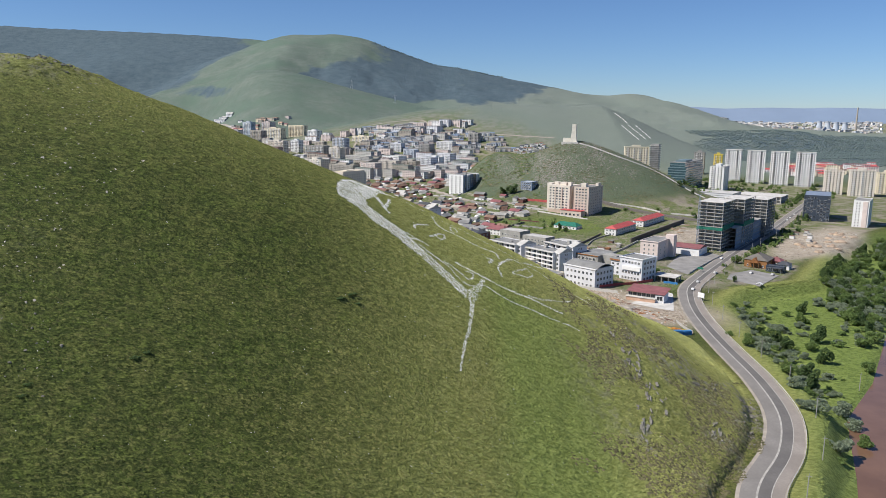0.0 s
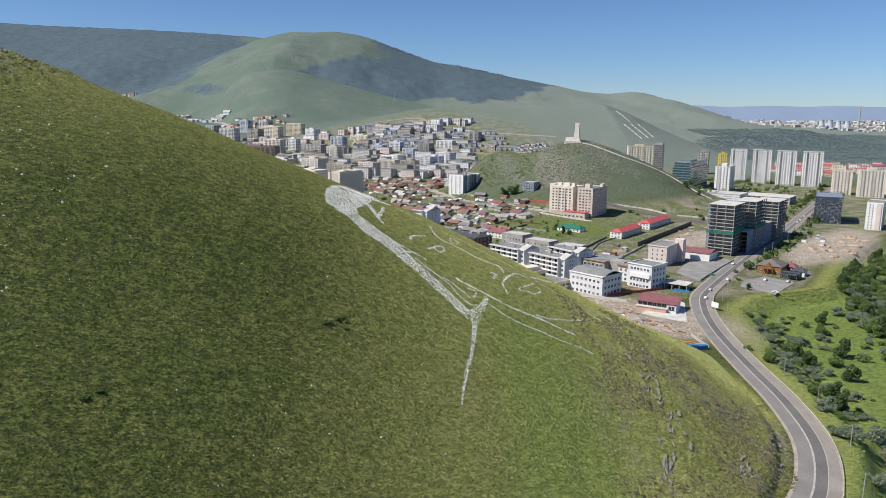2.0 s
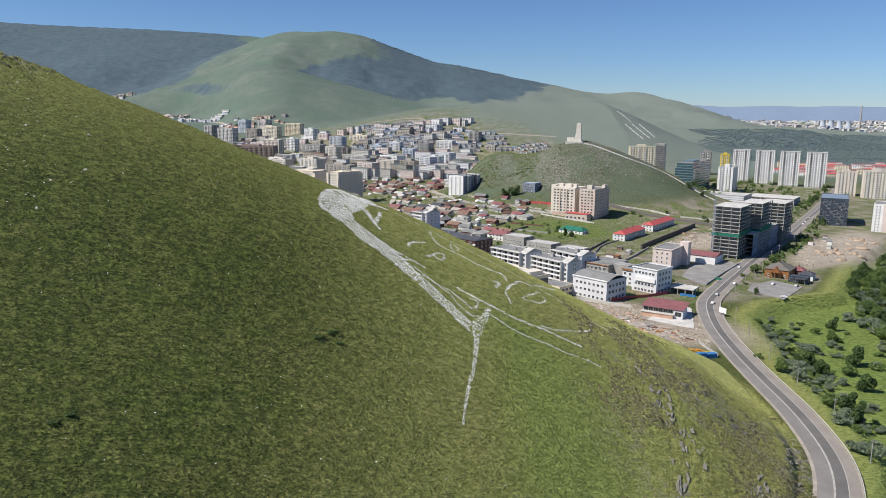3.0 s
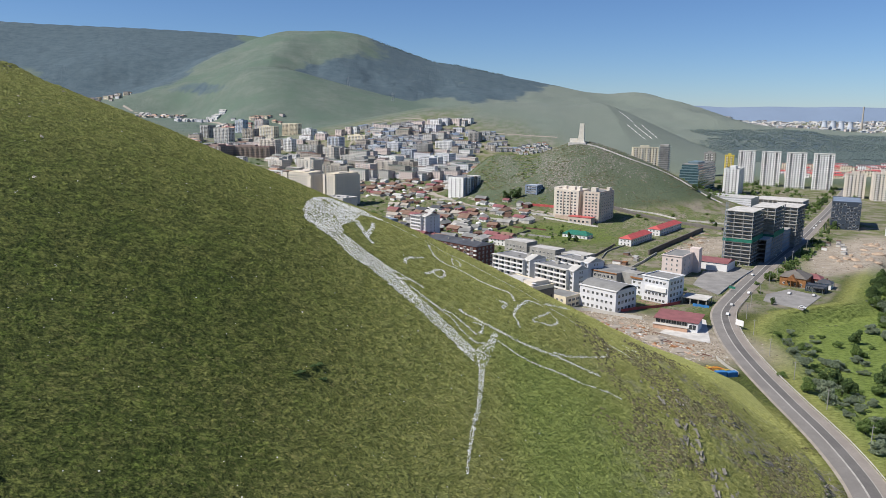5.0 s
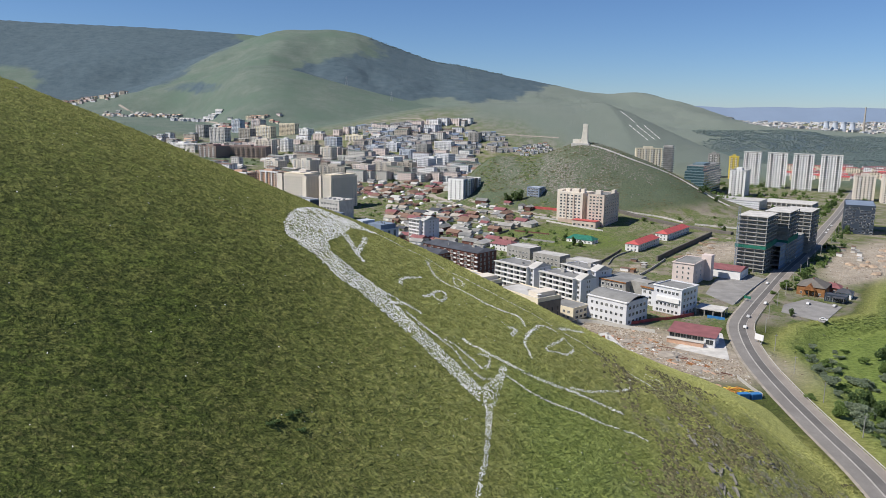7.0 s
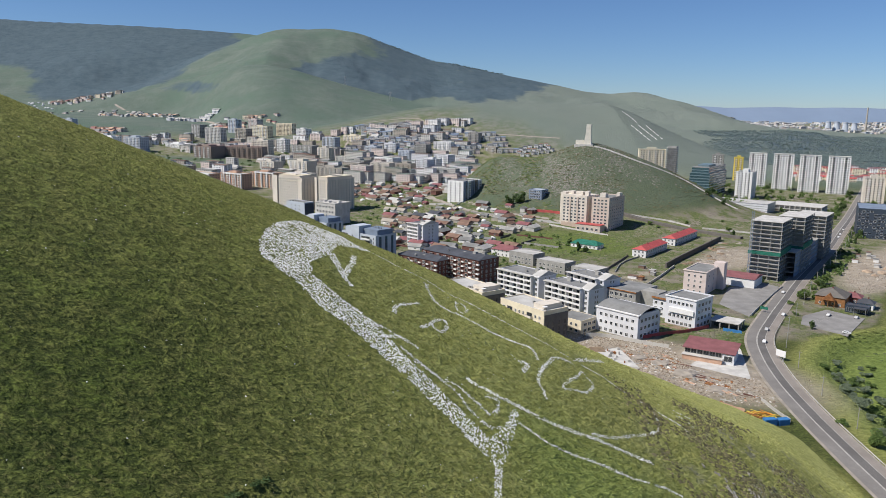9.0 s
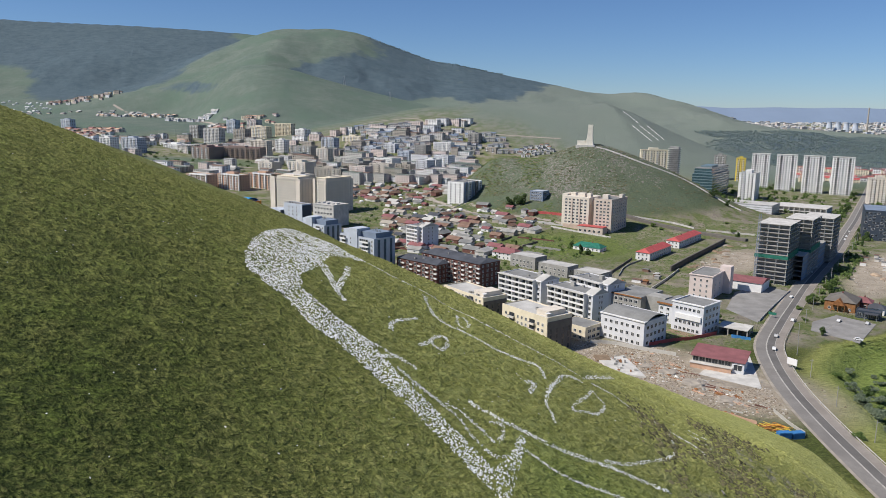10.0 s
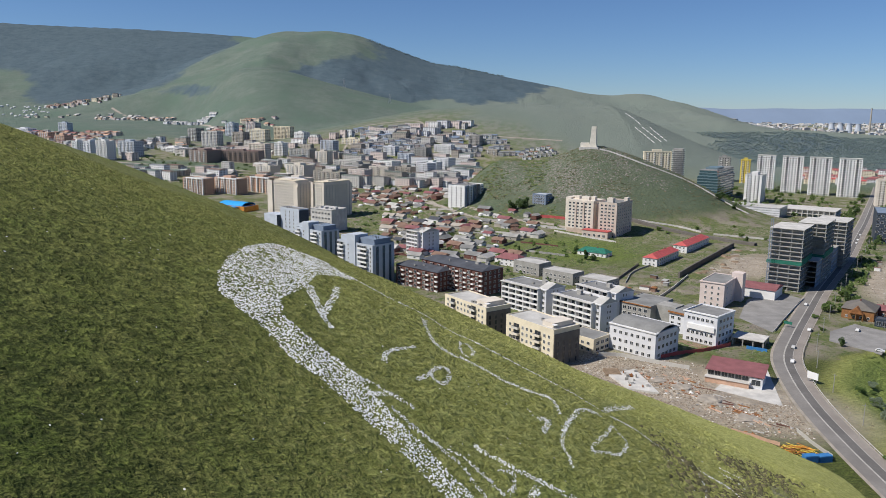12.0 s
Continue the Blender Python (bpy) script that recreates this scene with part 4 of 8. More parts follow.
def concrete_frame(x, y, w, d, h, floors, label, net=False):
    """Unfinished tower: slabs on columns round a dark core, open to the air."""
    b = thing("construction_tower", x, y, 0, AZ, label, "unfinished building")
    fh = h / floors
    bm = bmesh.new()
    add_box(bm, -w * 0.72, -w * 0.28, d * 0.28, d * 0.72, -1, h)
    part("core", bm, M_CONC, b, "bare concrete core")
    nx, ny = max(3, int(w / 6)), max(3, int(d / 6.5))
    for f in range(floors + 1):
        bm = bmesh.new()
        add_box(bm, -w, 0, 0, d, f * fh - 0.28, f * fh + 0.10)
        if 0 < f < floors:
            for x0, x1, y0, y1 in ((-w - 0.15, 0.15, -0.15, 0.0), (0, 0.15, 0, d), (-w - 0.15, -w, 0, d)):
                add_box(bm, x0, x1, y0, y1, f * fh - 0.40, f * fh + 0.12)
        part("floor_slab", bm, M_CONC if f < floors else M_PALECONC, b)
        if f == floors:
            continue
        for i in range(nx + 1):
            for j in (0, ny):
                cx, cy = -w + 0.5 + (w - 1.0) * i / nx, 0.5 + (d - 1.0) * j / ny
                part("column", COLUMN(fh), None, b, at=pose(cx, cy, f * fh + 0.1))
        for j in range(1, ny):
            cy = 0.5 + (d - 1.0) * j / ny
            part("column", COLUMN(fh), None, b, at=pose(-0.5, cy, f * fh + 0.1))
        bm = bmesh.new()
        add_box(bm, -w + 1.2, -1.2, 3.2, 3.5, f * fh + 0.1, (f + 1) * fh - 0.28)
        add_box(bm, -3.6, -3.3, 3.5, d - 3, f * fh + 0.1, (f + 1) * fh - 0.28)
        part("infill_wall", bm, M_CONC, b)
    if net:
        bm = bmesh.new()
        add_box(bm, -w - 0.25, 0.25, -0.30, -0.22, fh * 6.0, fh * 6.8)
        add_box(bm, 0.22, 0.30, -0.2, d, fh * 6.0, fh * 7.4)
        part("safety_net", bm, M_NET, b, "green debris netting")
    return b


COLS = {}


def COLUMN(fh):
    k = round(fh, 2)
    if k not in COLS:
        bm = bmesh.new()
        add_box(bm, -0.3, 0.3, -0.3, 0.3, 0, fh - 0.38)
        COLS[k] = mesh_of("column", bm, M_CONC)
    return COLS[k]


concrete_frame(244, 625, 22, 34, 43, 14, "unfinished concrete office tower with open floors beside the road", True)
concrete_frame(274, 653, 19, 36, 43, 14, "second unfinished concrete tower with pale flat roof", True)
concrete_frame(318, 705, 24, 34, 37, 12, "third unfinished concrete tower with green netting")
pod = thing("construction_podium", 254, 637, 0, AZ, "long dark podium of open concrete floors", "unfinished building")
for f in range(6):
    box_part("floor_slab", pod, M_CONC, -14, 6, 6, 112, f * 3.7 - 0.2, f * 3.7 + 0.1)
    if f < 5:
        box_part("facade_panel", pod, M_SLATE, 5.2, 5.5, 6, 112, f * 3.7 + 0.104, f * 3.7 + 3.49)
box_part("roof", pod, M_PALEROOF, -13.8, 5.8, 6.2, 60, 18.604, 18.9, "pale roof membrane")
lattice_hoist = thing("builders_hoist", 226, 634, 0, AZ, "steel lattice hoist mast against the tower", "hoist")
bm = bmesh.new()
for z in range(0, 50, 2):
    for sx, sy in ((-0.7, -0.7), (0.7, -0.7), (0.7, 0.7), (-0.7, 0.7)):
        add_tube(bm, (sx, sy, z), (sx, sy, z + 2), 0.09, sides=4)
    add_tube(bm, (-0.7, -0.7, z), (0.7, -0.7, z + 2), 0.06, sides=4)
    add_tube(bm, (0.7, 0.7, z), (-0.7, 0.7, z + 2), 0.06, sides=4)
part("mast", bm, M_SLATE, lattice_hoist)

pk = thing("office_building", 175.8, 582, 0, AZ, "pink four-storey office with flat grey roof", "building")
shell(pk, 15, 30, 15.2, M_PINK, M_ROOF, 0.6, cornice=M_PINK)
facade(pk, "front", 15, 15, 32, 4, 3, 3.5, 0, 1.0, 1.6)
facade(pk, "right", 32, 15, 32, 4, 3, 3.5, 0, 1.2, 1.6)
box_part("stair_tower", pk, M_PINK, -2.5, 4.5, 24, 31, -1, 18.5)
mr = thing("hall", 217, 602, 0, AZ, "low white hall with maroon metal roof", "building")
shell(mr, 26, 22, 6.2, M_WHITE, M_MAROON, 0.1)
bm = bmesh.new()
e = [bm.verts.new(p) for p in ((-26.5, -0.6, 6.32), (0.6, -0.6, 6.32), (0.6, 22.6, 6.32), (-26.5, 22.6, 6.32), (-26.5, 11, 8.6), (0.6, 11, 8.6))]
for f in ((0, 1, 5, 4), (2, 3, 4, 5), (1, 2, 5), (3, 0, 4), (3, 2, 1, 0)):
    bm.faces.new([e[i] for i in f])
part("pitched_roof", bm, M_MAROON, mr)


def red_roofed(x, y, w, d, h, label, roof=None, wall=None, turn=AZ, rows=2, name="house", z=0.0):
    b = thing(name, x, y, z, turn, label, "building")
    bm = bmesh.new()
    add_box(bm, -w, 0, 0, d, -2, h)
    part("wall", bm, wall or M_WHITE, b)
    bm = bmesh.new()
    r = min(w, d) * 0.26
    if d > w:
        pts = ((-w - 0.6, -0.6, h), (0.6, -0.6, h), (0.6, d + 0.6, h), (-w - 0.6, d + 0.6, h), (-w / 2, w * 0.35, h + r), (-w / 2, d - w * 0.35, h + r))
        faces = ((0, 1, 4), (1, 2, 5, 4), (2, 3, 5), (3, 0, 4, 5), (3, 2, 1, 0))
    else:
        pts = ((-w - 0.6, -0.6, h), (0.6, -0.6, h), (0.6, d + 0.6, h), (-w - 0.6, d + 0.6, h), (-w + d * 0.35, d / 2, h + r), (-d * 0.35, d / 2, h + r))
        faces = ((0, 1, 5, 4), (1, 2, 5), (2, 3, 4, 5), (3, 0, 4), (3, 2, 1, 0))
    e = [bm.verts.new(p) for p in pts]
    for f in faces:
        bm.faces.new([e[i] for i in f])
    top = part("roof", bm, roof or M_REDROOF, b)
    for k in range(2 if d > 30 else 1):
        bm = bmesh.new()
        cx, cy = (-w / 2, d * (0.35 + 0.3 * k)) if d > w else (-w * 0.4, d / 2)
        add_box(bm, cx - 0.4, cx + 0.4, cy - 0.4, cy + 0.4, h + r * 0.5, h + r + 0.9)
        part("chimney", bm, M_BRICK, top, "brick chimney")
    facade(b, "front", w, w, d, rows, max(2, int(w / 4)), 3.0, 0, 1.2, 1.4, margin=1.0)
    facade(b, "right", d, w, d, rows, max(2, int(d / 4.5)), 3.0, 0, 1.2, 1.4, margin=1.0)
    return b


red_roofed(171, 707, 12, 50, 6.4, "long white house with bright red metal roof")
red_roofed(214, 765, 12, 62, 6.4, "long white house with bright red metal roof further on")
red_roofed(60, 700, 22, 14, 5.5, "white house with dark red roof in the field", M_MAROON)
red_roofed(138, 742, 26, 13, 3.4, "low white house with green roof", M_NET, rows=1)

shed = thing("shop_building", 136, 448, 0, -31, "two-storey roadside building with maroon metal roof and glazing", "building")
shell(shed, 18, 14, 5.4, M_PALECONC, M_MAROON, 0.05)
box_part("brick_base", shed, M_TERRA, -18.3, 0.2, -3.0, -0.004, -1, 2.4, "bare red brick base")
box_part("deck", shed, M_PALECONC, -18.6, 0.6, -3.4, -0.004, 2.404, 2.65)
bm = bmesh.new()
e = [bm.verts.new(p) for p in ((-18.8, -1.6, 5.6), (6, -1.6, 5.6), (6, 14.6, 7.2), (-18.8, 14.6, 7.2), (-18.8, -1.6, 5.46), (6, -1.6, 5.46), (6, 14.6, 7.0), (-18.8, 14.6, 7.0))]
for f in ((0, 1, 2, 3), (7, 6, 5, 4), (0, 4, 5, 1), (1, 5, 6, 2), (2, 6, 7, 3), (3, 7, 4, 0)):
    bm.faces.new([e[i] for i in f])
part("roof", bm, M_MAROON, shed)
for k in range(6):
    part("window", window_mesh(2.4, 2.0, M_STEEL, M_GLASS), None, shed, at=pose(-16.4 + 2.9 * k, 0, 2.9))
box_part("side_block", shed, M_COOLWHITE, 0.004, 5.4, -1, 10, -1, 5.0)
part("window", window_mesh(3.6, 2.6, M_FRAME, M_GLASS), None, shed, at=pose(2.7, -1, 1.6))


def white_tower(x, y, w, d, h, turn, label, rows=16, cols=7):
    b = thing("apartment_tower", x, y, 0, turn, label, "building", "white apartment towers")
    shell(b, w, d, h, M_WHITE, M_ROOF, 1.5)
    box_part("roof_frame", b, M_PALECONC, -w - 0.8, 0.8, -0.8, d + 0.8, h + 1.51, h + 2.3)
    fh = h / rows
    bm, deep = bmesh.new(), bmesh.new()
    for c in range(cols):
        u = -w + w * (c + 0.5) / cols
        for r in range(rows):
            if c in (1, cols - 2):
                add_box(deep, u - 1.6, u + 1.6, -0.05, 0.02, r * fh + 0.6, r * fh + 0.6 + fh * (0.9 if r > rows * 0.6 else 0.62))
            else:
                add_box(bm, u - 0.85, u + 0.85, -0.05, 0.02, r * fh + 0.9, r * fh + 0.9 + fh * 0.5)
        if c in (1, cols - 2):
            ledge = bmesh.new()
            for r in range(rows):
                add_box(ledge, u - 1.7, u + 1.7, -0.9, -0.06, r * fh - 0.1, r * fh + 0.5)
            part("balcony_stack", ledge, M_WHITE, b, kind="stuff")
    part("glazing", bm, M_GLASS, b, kind="stuff")
    part("balcony_glazing", deep, M_GLASS, b, kind="stuff")
    for c in (0, 2, 4, 6):
        u = -w + w * (c + 0.5) / cols + w / cols / 2
        box_part("pilaster", b, M_WHITE, u - 0.5, u + 0.5, -0.7, -0.004, 0, h + 1)
    return b


white_tower(533, 1306, 26, 15, 56, -30, "white sixteen-storey apartment tower with roof frame")
white_tower(566, 1281, 29, 15, 56, -24, "white sixteen-storey apartment tower with roof frame")
white_tower(595, 1252, 29, 15, 56, -24, "white sixteen-storey apartment tower with roof frame")
white_tower(628, 1228, 29, 15, 56, -24, "white sixteen-storey apartment tower with roof frame")


# ---------- more of the town
def glass_office():
    b = thing("office_building", 384, 1150, 0, -33, "teal glass office block with stepped floors", "building")
    for f in range(11):
        inset = 2.0 if f > 8 else 0.0
        box_part("glazing", b, M_BLUEGLASS, -28 + inset, -inset, inset, 110, f * 4.0 + 0.9, f * 4.0 + 3.6)
        box_part("spandrel", b, M_TEAL, -28.3 + inset, 0.3 - inset, inset - 0.3, 110.3, f * 4.0 - 0.4, f * 4.0 + 0.896)
    box_part("roof", b, M_ROOF, -26, -2, 2, 110, 43.61, 44.4)
    box_part("roof_room", b, M_TEAL, -22, -6, 20, 60, 44.404, 47)
    box_part("low_wing", b, M_BLUEGLASS, -62, -28.31, 10, 60, -1, 15)


glass_office()
beige_tower(443, 1145, 22, 40, 12, -32, "white tower with navy glazed side wall", M_WHITE)
navy = thing("glass_tower", 437, 812, 0, -28, "dark blue glass office with white chequer panels", "building")
shell(navy, 27, 55, 29, M_NAVY, M_SLATE, 0.6)
rng = random.Random(4)
for r in range(9):
    for c in range(8):
        for side in (0, 1):
            if rng.random() < 0.8:
                m = pose(-25.5 + 3.4 * c, 0, 1.0 + 3.1 * r) if side == 0 else pose(0, 3.5 + 6.6 * c, 1.0 + 3.1 * r, 0, 0, 90)
                part("window", window_mesh(2.3, 1.7, M_FRAME if (r + c) % 2 else M_SLATE, M_GLASS, False), None, navy, at=m)
wr = thing("apartment_tower", 457, 771, 0, -35, "slim white apartment tower with balconies beside the road", "building")
shell(wr, 15, 36, 28, M_WHITE, M_ROOF, 0.8)
box_part("bay", wr, M_PINK, -6, -1.5, -0.8, -0.004, -1, 28)
facade(wr, "right", 36, 15, 36, 9, 5, 3.05, 0, 2.0, 1.6)
facade(wr, "front", 9, 15, 36, 9, 2, 3.05, 0, 1.0, 1.4)
beige_tower(612, 1108, 26, 22, 11, -25, "beige apartment tower beyond the road", M_BEIGE)
beige_tower(642, 1075, 34, 24, 12, -25, "beige apartment tower with twin bays", M_BEIGE)
beige_tower(700, 1110, 30, 24, 10, -25, "pale apartment tower at the edge of town", M_CREAM)
beige_tower(556, 1452, 16, 22, 13, -25, "bright yellow apartment tower", M_YELLOW)
beige_tower(530, 1480, 20, 22, 14, -25, "grey concrete apartment tower", M_CONC)
frame_tower = thing("construction_tower", 393, 1326, 14, -25, "tall bare concrete tower on the saddle", "unfinished building")
for f in range(16):
    box_part("floor_slab", frame_tower, M_PALECONC, -19, 0, 0, 20, f * 3.3 - 0.2, f * 3.3 + 0.25)
    box_part("core", frame_tower, M_CONC, -17, -2, 2, 18, f * 3.3 + 0.254, f * 3.3 + 3.09)
beige_tower(378, 1340, 44, 18, 10, -10, "wide beige apartment slab on the saddle", M_CREAM, z=28)
beige_tower(262, 1195, 26, 16, 6, -20, "grey flats behind the shoulder of the knoll", M_CONC, z=40)
mall = thing("warehouse", 390, 972, 0, -37, "long hall with ribbed grey metal walls", "building")
shell(mall, 66, 40, 14, M_STEEL, M_PALEROOF, 0.4)
for k in range(5):
    box_part("wall_rib", mall, M_COOLWHITE, -62.2, 0.2, -0.25, -0.004, 1 + 2.6 * k, 2.8 + 2.6 * k)
dep = thing("concrete_depot", 462, 985, 0, -37, "pale open concrete depot with flat roof", "building")
for f in range(3):
    box_part("floor_slab", dep, M_PALECONC, -60, 0, 0, 45, f * 4.5 - 0.3, f * 4.5 + 0.3)
for k in range(11):
    box_part("pier", dep, M_PALECONC, -60 + 5.9 * k, -59 + 5.9 * k, 0.1, 1.1, 0.304, 8.69)
box_part("infill_wall", dep, M_CONC, -59, -1, 3, 44, 0.304, 8.69)


def glazing_mesh(w, d, h, rows, fh, band):
    """Window openings of a far block, on its two seen faces."""
    bm = bmesh.new()
    nx, ny = max(3, int(w / 4.2)), max(3, int(d / 4.2))
    for r in range(rows):
        z = r * fh + 0.9
        for c in range(nx):
            u = -w + w * (c + 0.5) / nx
            add_box(bm, u - band, u + band, -0.08, 0.02, z, z + 1.6)
        for c in range(ny):
            u = d * (c + 0.5) / ny
            add_box(bm, -0.02, 0.08, u - band, u + band, z, z + 1.6)
    return bm


TOWN = []


def town_block(x, y, w, h, wall, turn=None, depth=None, name="apartment_building", roof=None, label=None):
    rng = random.Random(int(x * 13 + y * 7))
    turn = rng.choice((-38, -35, -41, -30)) if turn is None else turn
    d = depth or rng.uniform(14, 24)
    w, h = w * rng.uniform(0.9, 1.15), h * 0.85
    TOWN.append((x, y, max(w, d)))
    c = math.cos(radians(turn))
    tone = wall.name.split("_")[0]
    storeys = max(1, int(h / 3.1))
    b = thing(name, x + w * 0.42 * c, y - w * 0.25, gz(x, y), turn, label or f"{tone} {'mid-rise' if h < 24 else 'tall'} apartment block with flat roof in the town", "building", "town blocks")
    shell(b, w, d, h, wall, roof or rng.choice((M_GREENROOF, M_GREENROOF, M_ROOF) if 1240 < y < 1560 and h < 26 else (M_ROOF, M_PALEROOF, M_ROOF)), 0.9)
    part("glazing", glazing_mesh(w, d, h, storeys, h / storeys, 0.85 if h < 24 else 1.1), M_GLASS, b, kind="stuff")
    if rng.random() < 0.6:
        box_part("roof_room", b, wall, -w * 0.7, -w * 0.35, d * 0.25, d * 0.75, h + 0.2, h + 3.4)
    trim = rng.choice((M_WHITE, M_WHITE, M_PALECONC, wall))
    for k in range(int(w / 10)):
        u = -w + w * (k + 0.5) / int(w / 10)
        bm = bmesh.new()
        for r in range(storeys):
            z = r * h / storeys
            add_box(bm, u - 1.9, u + 1.9, -1.3, -0.09, z + 0.1, z + 1.15)
            add_box(bm, u - 1.9, u - 1.6, -1.3, -0.09, z + 1.15, z + h / storeys)
        part("balcony_stack", bm, trim, b, kind="stuff")
    return b


town_block(-756, 1649, 22, 24, M_WHITE)
town_block(-718, 1623, 31, 27, M_COOLWHITE)
town_block(-636, 1512, 30, 42, M_WHITE)
town_block(-615, 1574, 44, 34, M_BLUEGREY)
town_block(-455, 1512, 52, 25, M_BROWNWALL, -30, 40, roof=M_MAROON)
town_block(-385, 1540, 88, 24, M_BROWNWALL, -12, 26, roof=M_MAROON)
town_block(-389, 1600, 60, 25, M_PINK)
town_block(-361, 1577, 45, 36, M_BEIGE)
town_block(-335, 1645, 24, 32, M_WHITE)
town_block(-586, 1866, 37, 34, M_CONC)
town_block(-509, 1755, 46, 42, M_PALECONC)
town_block(-465, 1816, 42, 34, M_DUST)
town_block(-540, 2013, 33, 39, M_BLUEGREY)
town_block(-495, 2047, 29, 35, M_PINK)
town_block(-440, 1893, 62, 32, M_CREAM)
town_block(-380, 1899, 46, 33, M_CREAM)
town_block(-330, 1841, 33, 20, M_WHITE)
town_block(-240, 1677, 39, 32, M_BLUEGREY)
town_block(-238, 1331, 45, 25, M_BEIGE)
town_block(-177, 1273, 56, 22, M_DUST)
town_block(-136, 1315, 34, 21, M_PINK)
town_block(-102, 1347, 37, 23, M_BEIGE)
town_block(-64, 1365, 36, 20, M_DUST)
town_block(-32, 1347, 23, 31, M_COOLWHITE)
town_block(-231, 1547, 28, 27, M_BEIGE)
town_block(-195, 1735, 47, 16, M_CREAM)
town_block(-145, 1629, 30, 21, M_BLUEGREY)
town_block(-107, 1654, 26, 21, M_COOLWHITE)
town_block(-42, 1628, 28, 25, M_CONC)
town_block(-106, 1478, 42, 17, M_WHITE)
town_block(1, 1509, 37, 24, M_COOLWHITE)
town_block(-282, 1602, 64, 24, M_CONC)
town_block(-176, 1485, 58, 16, M_PALECONC)
town_block(-74, 1576, 34, 22, M_BLUEGREY)
town_block(4, 1659, 36, 20, M_WHITE)
town_block(70, 1697, 24, 24, M_CONC)
town_block(104, 1644, 26, 12, M_DUST)
town_block(-868, 1808, 50, 18, M_TERRA)
town_block(-935, 1864, 54, 17, M_TERRA)
town_block(-1042, 1966, 66, 13, M_COOLWHITE)
town_block(-980, 2045, 42, 25, M_BLUEGREY)
town_block(-560, 1651, 63, 11, M_WHITE)
town_block(-300, 1370, 40, 17, M_BEIGE)
town_block(-20, 1440, 30, 22, M_WHITE)
town_block(40, 1560, 32, 20, M_PALECONC)
town_block(-150, 1400, 40, 20, M_CONC)
for x, y, w, h, m in ((-344, 1152, 44, 25, M_TERRA), (-300, 1156, 46, 25, M_TERRA), (-259, 1172, 46, 25, M_TERRA), (-212, 1192, 44, 22, M_BEIGE)):
    b = town_block(x, y, w, h, m, -36, 18, label="terracotta flats with white framed bays and grey end wall")
    for k in range(4):
        u = -w * 0.83 + w * 0.27 * k
        box_part("white_frame", b, M_WHITE, u - 0.7, u + 0.7, -1.5, -0.1, -1, h * 0.85 + 1.6)
    box_part("roof_frame", b, M_WHITE, -w * 0.88, 0.3, -1.6, -0.1, h * 0.85 - 0.4, h * 0.85 + 1.3, "white framed roof edge")
mk = thing("market_hall", -236, 1003, 0, -30, "orange market hall under a bright blue curved roof", "building")
shell(mk, 46, 24, 7, M_ORANGE, M_BLUE, 0.3)
bm = bmesh.new()
for k in range(10):
    a0, a1 = math.pi * k / 10, math.pi * (k + 1) / 10
    p = [(-44 + 40 * j, 12 - 11 * math.cos(a), 7.35 + 4.0 * math.sin(a)) for a in (a0, a1) for j in (0, 1)]
    v = [bm.verts.new(q) for q in p]
    bm.faces.new((v[0], v[1], v[3], v[2]))
part("vault", bm, M_CYAN, mk, "bright blue sheet vault")
box_part("canopy", mk, M_CYAN, -48, -8, -9, -0.5, 6.4, 6.9)

# ---------- monument on the rocky knoll: a tall slab with a curved foot, low wall beside it
mon = thing("monument", 183, 1030, gz(183, 1030) - 1.0, -20, "tall pale stone memorial slab on the hilltop", "monument")
bm = bmesh.new()
prev = None
for k in range(9):
    s = k / 8
    z, wx, dy = s * 26, 3.0 + 2.4 * (1 - s) ** 3, 2.0 + 2.0 * (1 - s) ** 2
    ring = [bm.verts.new(p) for p in ((-wx + 0.8 * s, -dy, z), (wx + 0.6 * s, -dy, z), (wx + 0.6 * s, dy, z), (-wx + 0.8 * s, dy, z))]
    if prev:
        for i in range(4):
            bm.faces.new((prev[i], prev[(i + 1) % 4], ring[(i + 1) % 4], ring[i]))
    prev = ring
bm.faces.new(prev)
part("slab", bm, M_PALESTONE, mon)
box_part("plinth", mon, M_PALECONC, -16, 7, -6, 6, -3, 1.2)
box_part("low_wall", mon, M_PALESTONE, -15, -5, -1, 1.5, 1.204, 6.5)


def wall_line(name, pts, h, thick, mat, label, category="wall", lift=-0.6):
    """A free-standing wall or fence that follows the ground."""
    line = smooth_line(pts, 4.0) if len(pts) > 2 else np.linspace(pts[0], pts[1], 8)
    t = np.gradient(line, axis=0)
    t /= np.linalg.norm(t, axis=1, keepdims=True)
    n = np.stack([t[:, 1], -t[:, 0]], -1) * thick / 2
    bm = bmesh.new()
    prev = None
    for p, o in zip(line, n):
        z = gz(p[0], p[1])
        ring = [bm.verts.new(q) for q in ((p[0] - o[0], p[1] - o[1], z + lift), (p[0] + o[0], p[1] + o[1], z + lift), (p[0] + o[0], p[1] + o[1], z + h), (p[0] - o[0], p[1] - o[1], z + h))]
        if prev:
            for i in range(4):
                bm.faces.new((prev[i], prev[(i + 1) % 4], ring[(i + 1) % 4], ring[i]))
        else:
            bm.faces.new(ring[::-1])
        prev = ring
    bm.faces.new(prev)
    return tagged(new(name, mesh_of(name, bm, mat)), label, category, kind="structure" if category == "wall" else "")


